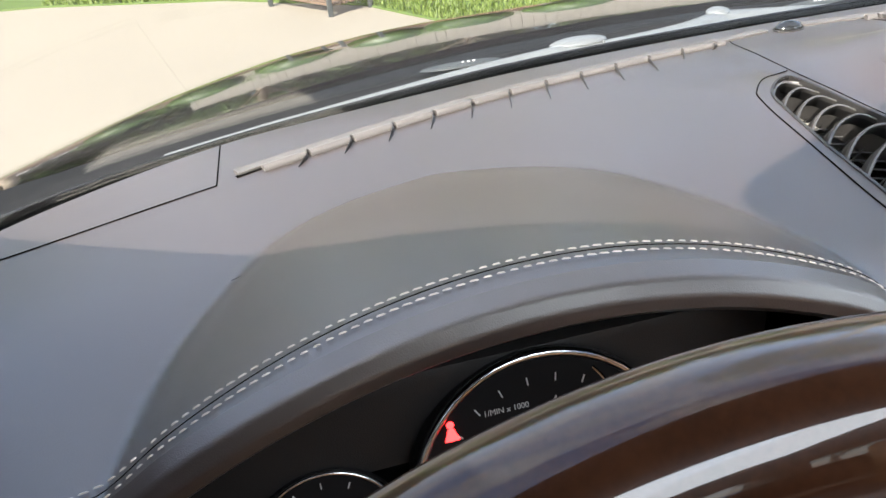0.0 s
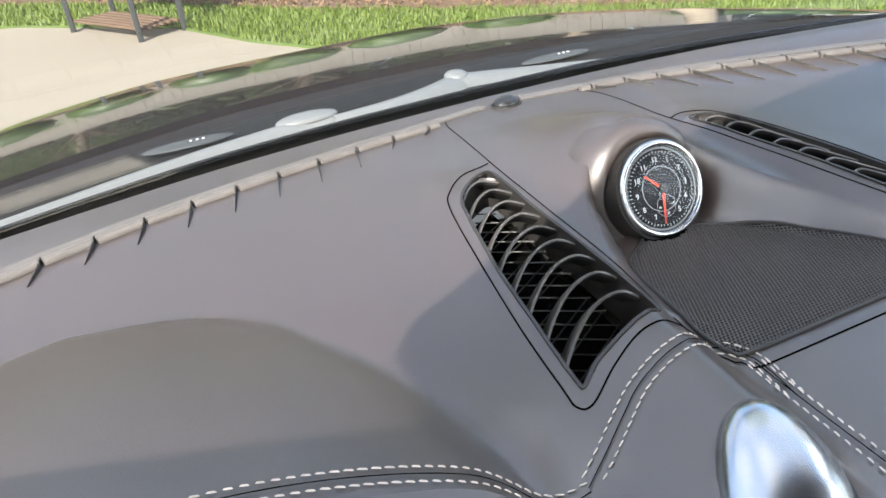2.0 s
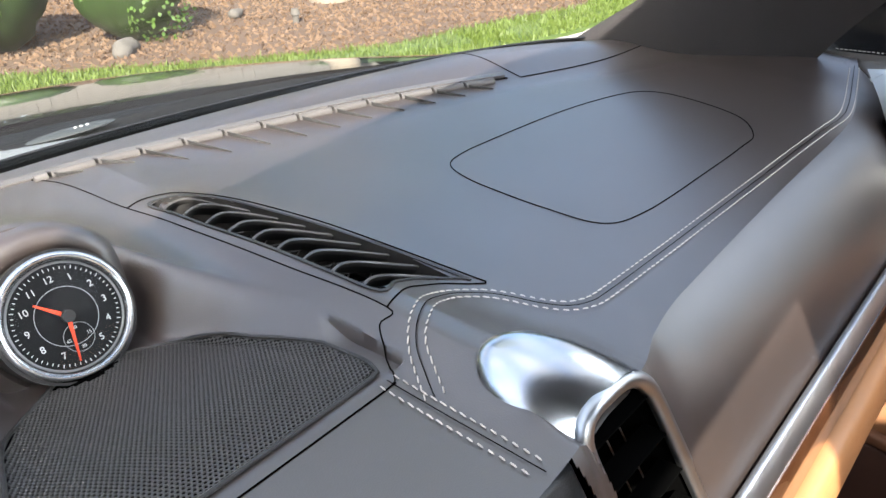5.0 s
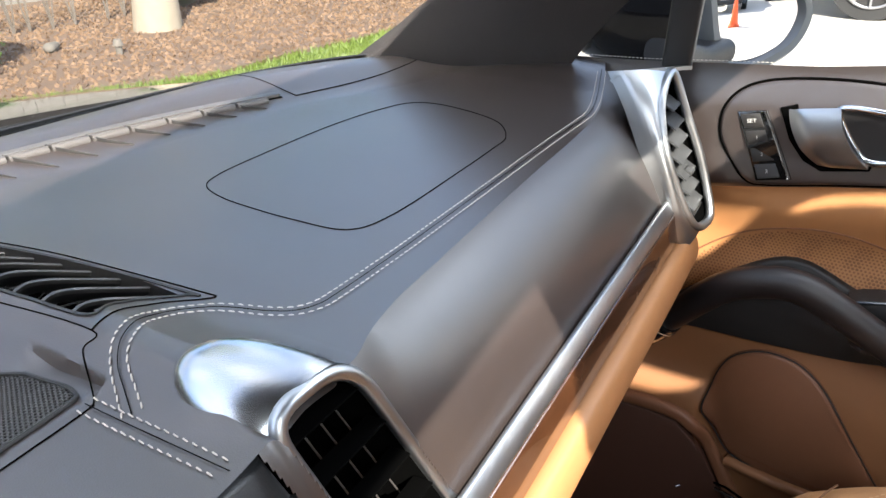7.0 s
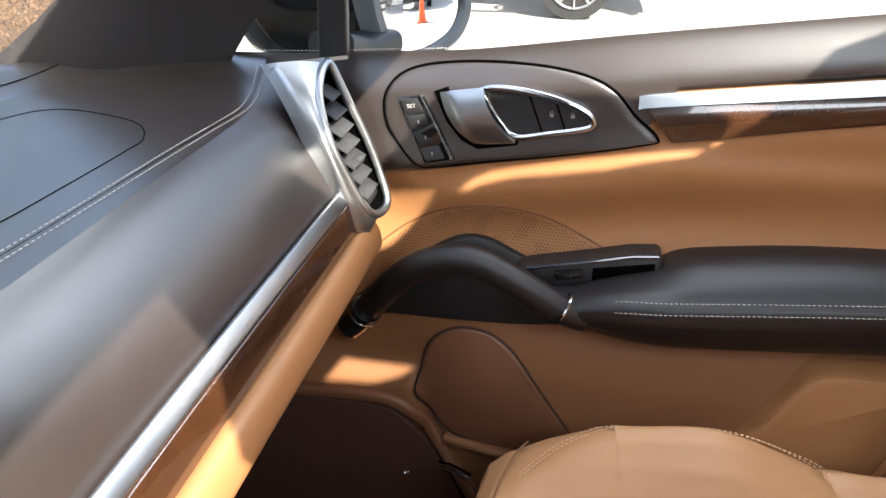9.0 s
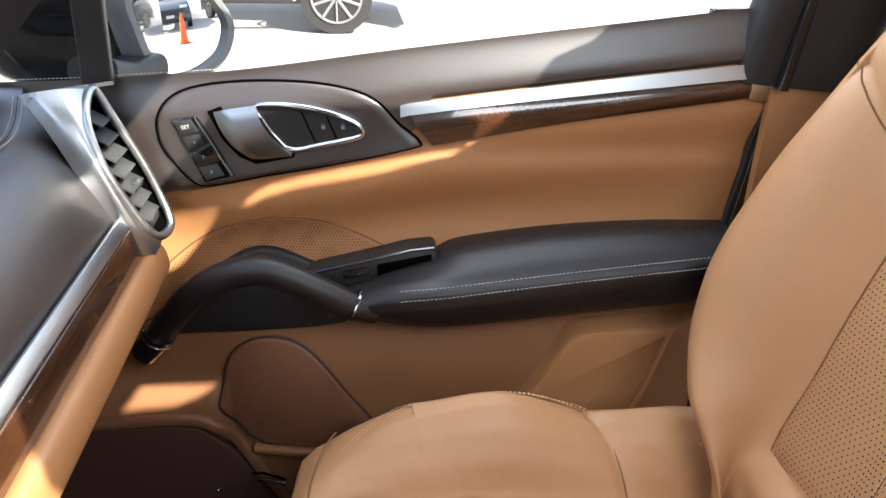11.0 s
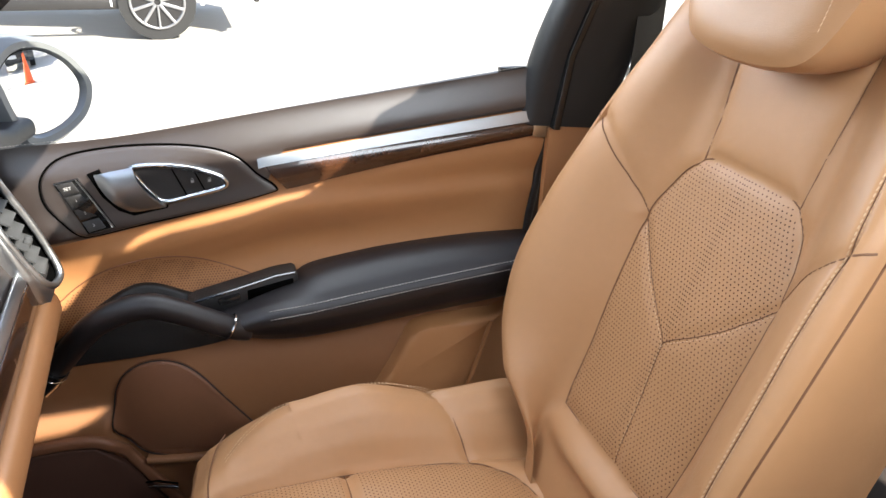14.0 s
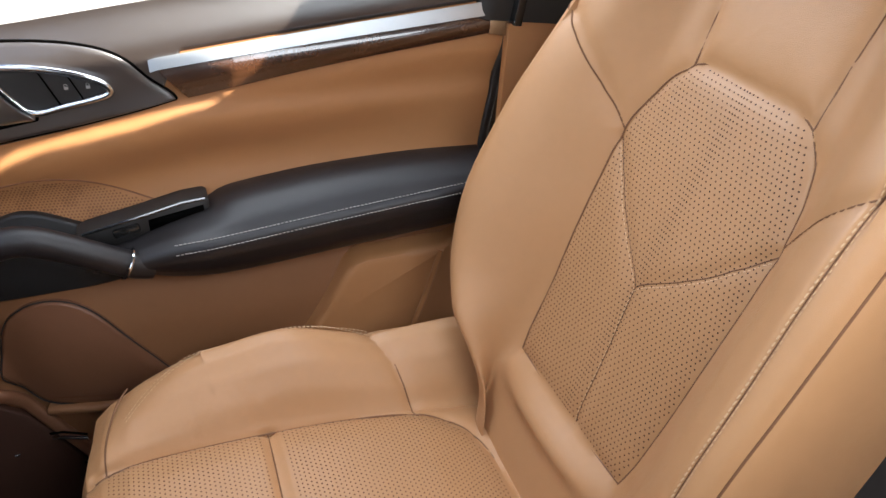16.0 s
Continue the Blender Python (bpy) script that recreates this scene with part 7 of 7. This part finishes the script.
for n, (x, y, r, h, c) in enumerate(((4.95, 5.45, 0.15, 7.5, 2.6), (-1.5, 14, 0.18, 3.5, 2.6), (3.0, 15, 0.2, 4, 3), (8.5, 13, 0.2, 4, 3), (-7, 15, 0.2, 4, 3), (14, 11, 0.2, 4, 3))):
    tree(x, y, r, h, c, n, "tree with a pale trunk and leafy crown")
STALK = material("dry_stalk", (0.10, 0.085, 0.07), 0.9)
for n in range(14):
    p = Vector((3.3 + 0.22 * n + 0.06 * math.sin(n * 5), 6.9 - 0.06 * n + 0.12 * math.sin(n * 3.1), 0.05))
    st = thing("bare_shrub", "bare dark shrub stem before the fence", "shrub", p, group="bare shrubs")
    for k in range(4):
        part("twig", sweep([p, p + Vector((0.05 * math.sin(k * 2 + n), 0.05 * math.cos(k * 3 + n), 0.4)), p + Vector((0.16 * math.sin(k * 2.4 + n), 0.12 * math.cos(k * 2 + n), 0.95))], circle(0.011, 5), scale=lambda u: 1 - 0.7 * u), STALK, st)

# slatted bench on the pavement
bench = thing("bench", "dark metal bench with a slatted lower shelf", "bench", (-0.15, 6.45, 0))
IRON = material("dark_iron", (0.03, 0.035, 0.035), 0.5)
c4 = [Vector((-0.10, 6.02, 0)), Vector((0.255, 6.14, 0)), Vector((-0.225, 6.95, 0)), Vector((-0.58, 6.82, 0))]
for p in c4:
    part("leg", sweep([p, p + Vector((0, 0, 0.74))], rounded(0.045, 0.045, 0.006)), IRON, bench)
for k in range(6):
    a, b = c4[0].lerp(c4[1], (k + 0.5) / 6), c4[3].lerp(c4[2], (k + 0.5) / 6)
    part("shelf_slat", sweep([a + Vector((0, 0, 0.10)), b + Vector((0, 0, 0.10))], rounded(0.02, 0.035, 0.004), up=(0, 0, 1)), MULCH, bench)
    part("top_slat", sweep([a + Vector((0, 0, 0.745)), b + Vector((0, 0, 0.745))], rounded(0.025, 0.05, 0.004), up=(0, 0, 1)), MULCH, bench)


# parked cars
RUBBER = material("tyre_rubber", (0.02, 0.02, 0.02), 0.8)
ALLOY = material("alloy_grey", (0.35, 0.35, 0.36), 0.35, metal=0.8)
TINT = material("tinted_glass", (0.015, 0.017, 0.018), 0.06, coat=0.6)
CARWHITE = material("white_car_paint", (0.80, 0.80, 0.79), 0.25, coat=1.0, vary=0.02)
CARSILVER = material("silver_car_paint", (0.45, 0.46, 0.47), 0.3, metal=0.5, coat=1.0, vary=0.03)
LAMPC = material("headlamp_clear", (0.6, 0.62, 0.64), 0.08, coat=1.0)


def car(x, y, turn, paint, label):
    """A parked car, nose along local +y."""
    m = pose(x, y, 0, 0, 0, turn)
    t = thing("parked_car", label, "car", (x, y, 0), group="parked cars")
    W, prof = 0.94, [(-2.35, 0.35), (-2.40, 0.75), (-2.30, 1.0), (-2.22, 1.08), (-1.95, 1.50), (-1.70, 1.62), (0.25, 1.66), (0.55, 1.60), (1.25, 1.08), (1.45, 1.02), (2.15, 0.92), (2.38, 0.75), (2.42, 0.45), (2.35, 0.28)]
    bm = bmesh.new()
    rows = []
    for xx, k in ((-W, 0.0), (-W * 0.985, 0.55), (-W * 0.90, 1.0), (-W * 0.5, 1.03), (0, 1.035), (W * 0.5, 1.03), (W * 0.90, 1.0), (W * 0.985, 0.55), (W, 0.0)):
        row = []
        for (py, pz) in prof:
            z = pz if k >= 0.99 else (pz if pz < 0.80 else lerp(0.80, pz, k))
            inn = 1.0 if pz < 1.05 else 1 - 0.22 * (pz - 1.05) / 0.6
            row.append(bm.verts.new(m @ Vector((xx * inn, py * (0.97 if abs(xx) > W * 0.95 else 1), z))))
        rows.append(row)
    for r0, r1 in zip(rows, rows[1:]):
        for a, b, c, d in zip(r0, r0[1:], r1[1:], r1):
            bm.faces.new((a, b, c, d))
    bmesh.ops.recalc_face_normals(bm, faces=bm.faces[:])
    body = part("body", bm, paint, t, "painted body")
    for s in (-1, 1):
        part("side_glass", plate([(-1.75, 1.10), (-1.55, 1.50), (0.20, 1.54), (0.95, 1.12)], lambda a, b, c: m @ Vector((s * (W * (1 - 0.22 * max(0, b - 1.05) / 0.6) + 0.004 + c), a, b)), 0.02), TINT, t, "dark side glass", smooth=False)
        part("rub_strip", block(m @ pose(s * (W + 0.004), 0.0, 0.34), 0.03, 3.0, 0.10, 0.01), BLACK, t, "black sill strip")
        part("headlamp", block(m @ pose(s * 0.66, 2.30, 0.78), 0.36, 0.16, 0.13, 0.03), LAMPC, t, "clear headlamp")
        for yy in (-1.42, 1.45):
            w = part("wheel", disc(m @ pose(s * 0.86, yy, 0.36, 0, 90, 0), 0.36, 0.24, 36), RUBBER, t, "black tyre")
            part("rim", disc(m @ pose(s * 0.975, yy, 0.36, 0, 90, 0), 0.255, 0.02, 30), BLACK, w)
            part("rim_edge", hoop(m @ pose(s * 0.985, yy, 0.36, 0, 90, 0), 0.25, 0.014, 36), ALLOY, w)
            for k in range(10):
                part("spoke", sweep([m @ pose(s * 0.99, yy, 0.36, 0, 90, 0) @ Vector((r * math.cos(k * 0.628), r * math.sin(k * 0.628), 0)) for r in (0.03, 0.14, 0.25)], rounded(0.03, 0.02, 0.006)), ALLOY, w)
            part("wheel_arch", sweep([m @ Vector((s * (W + 0.002), yy + 0.42 * math.cos(a), 0.36 + 0.42 * math.sin(a))) for a in np.linspace(-0.1, math.pi + 0.1, 20)], circle(0.022, 6)), BLACK if paint is not CARWHITE else paint, t)
    part("windscreen", plate([(-0.72, 0.0), (0.72, 0.0), (0.60, 0.78), (-0.60, 0.78)], lambda a, b, c: m @ Vector((a, 1.24 - b * 0.83, 1.10 + b * 0.60 + c)), 0.02), TINT, t, "dark windscreen", smooth=False)
    part("nose_grille", block(m @ pose(0, 2.40, 0.58), 0.9, 0.05, 0.26, 0.02), BLACK, t, "black grille")
    part("bumper_bar", block(m @ pose(0, 2.42, 0.36), 1.5, 0.06, 0.10, 0.02), BLACK, t)
    part("number_plate", block(m @ pose(0, 2.44, 0.50), 0.36, 0.01, 0.10, 0.003), WHITE, t)
    return t


car(8.75, 1.04, 180, CARWHITE, "white car parked across the bright lot")
DARKPAINT = material("dark_blue_grey_paint", (0.03, 0.035, 0.04), 0.2, coat=1.0)
car(0.45, -15.2, 0, DARKPAINT, "dark car parked behind, facing forward")
car(4.1, -15.0, -28, CARSILVER, "silver car parked behind at an angle")
cone = thing("traffic_cone", "orange plastic traffic cone on the lot", "traffic cone", (0.95, -9.3, 0))
ORANGE = material("cone_orange", (0.85, 0.13, 0.03), 0.5)
part("cone_body", disc(pose(0.95, -9.3, 0.39), 0.15, 0.74, 24, 0.03), ORANGE, cone)
part("cone_foot", block(pose(0.95, -9.3, 0.02), 0.36, 0.36, 0.04, 0.01), ORANGE, cone)
for n, (x, y) in enumerate(((-4, -24), (1.5, -26), (7, -25), (13, -23))):
    tree(x, y, 0.2, 4, 3.2, 60 + n, "tree with a pale trunk and leafy crown")

# tall woods beyond the fence
woods = []
wr_ = random.Random(91)
for n in range(26):
    a = radians(lerp(-70, 75, n / 25) + wr_.uniform(-3, 3))
    d = wr_.uniform(20, 28)
    woods.append(((d * math.sin(a), d * math.cos(a), wr_.uniform(3.0, 5.0)), (wr_.uniform(2.4, 3.6), wr_.uniform(2.0, 3.0), wr_.uniform(3.0, 4.2))))
wv, wf = [], []
for (cx, cy, cz), (sx, sy, sz) in woods:
    for k in range(1500):
        v = Vector((wr_.gauss(0, 1), wr_.gauss(0, 1), wr_.gauss(0, 1))).normalized() * wr_.uniform(0.6, 1.0)
        p = Vector((cx + v.x * sx, cy + v.y * sy, max(0.3, cz + v.z * sz)))
        e1 = Vector((wr_.gauss(0, 1), wr_.gauss(0, 1), wr_.gauss(0, 1))).normalized()
        e2 = e1.orthogonal().normalized() * 0.24
        e1 *= 0.38
        o = len(wv)
        wv += [p - e1, p + e2, p + e1, p - e2]
        wf.append((o, o + 1, o + 2, o + 3))
me = bpy.data.meshes.new("woods")
me.from_pydata(wv, [], wf)
me.materials.append(LEAFB)
tagged(new("woods", me), "tall dark green woods beyond the fence", "trees", kind="stuff")
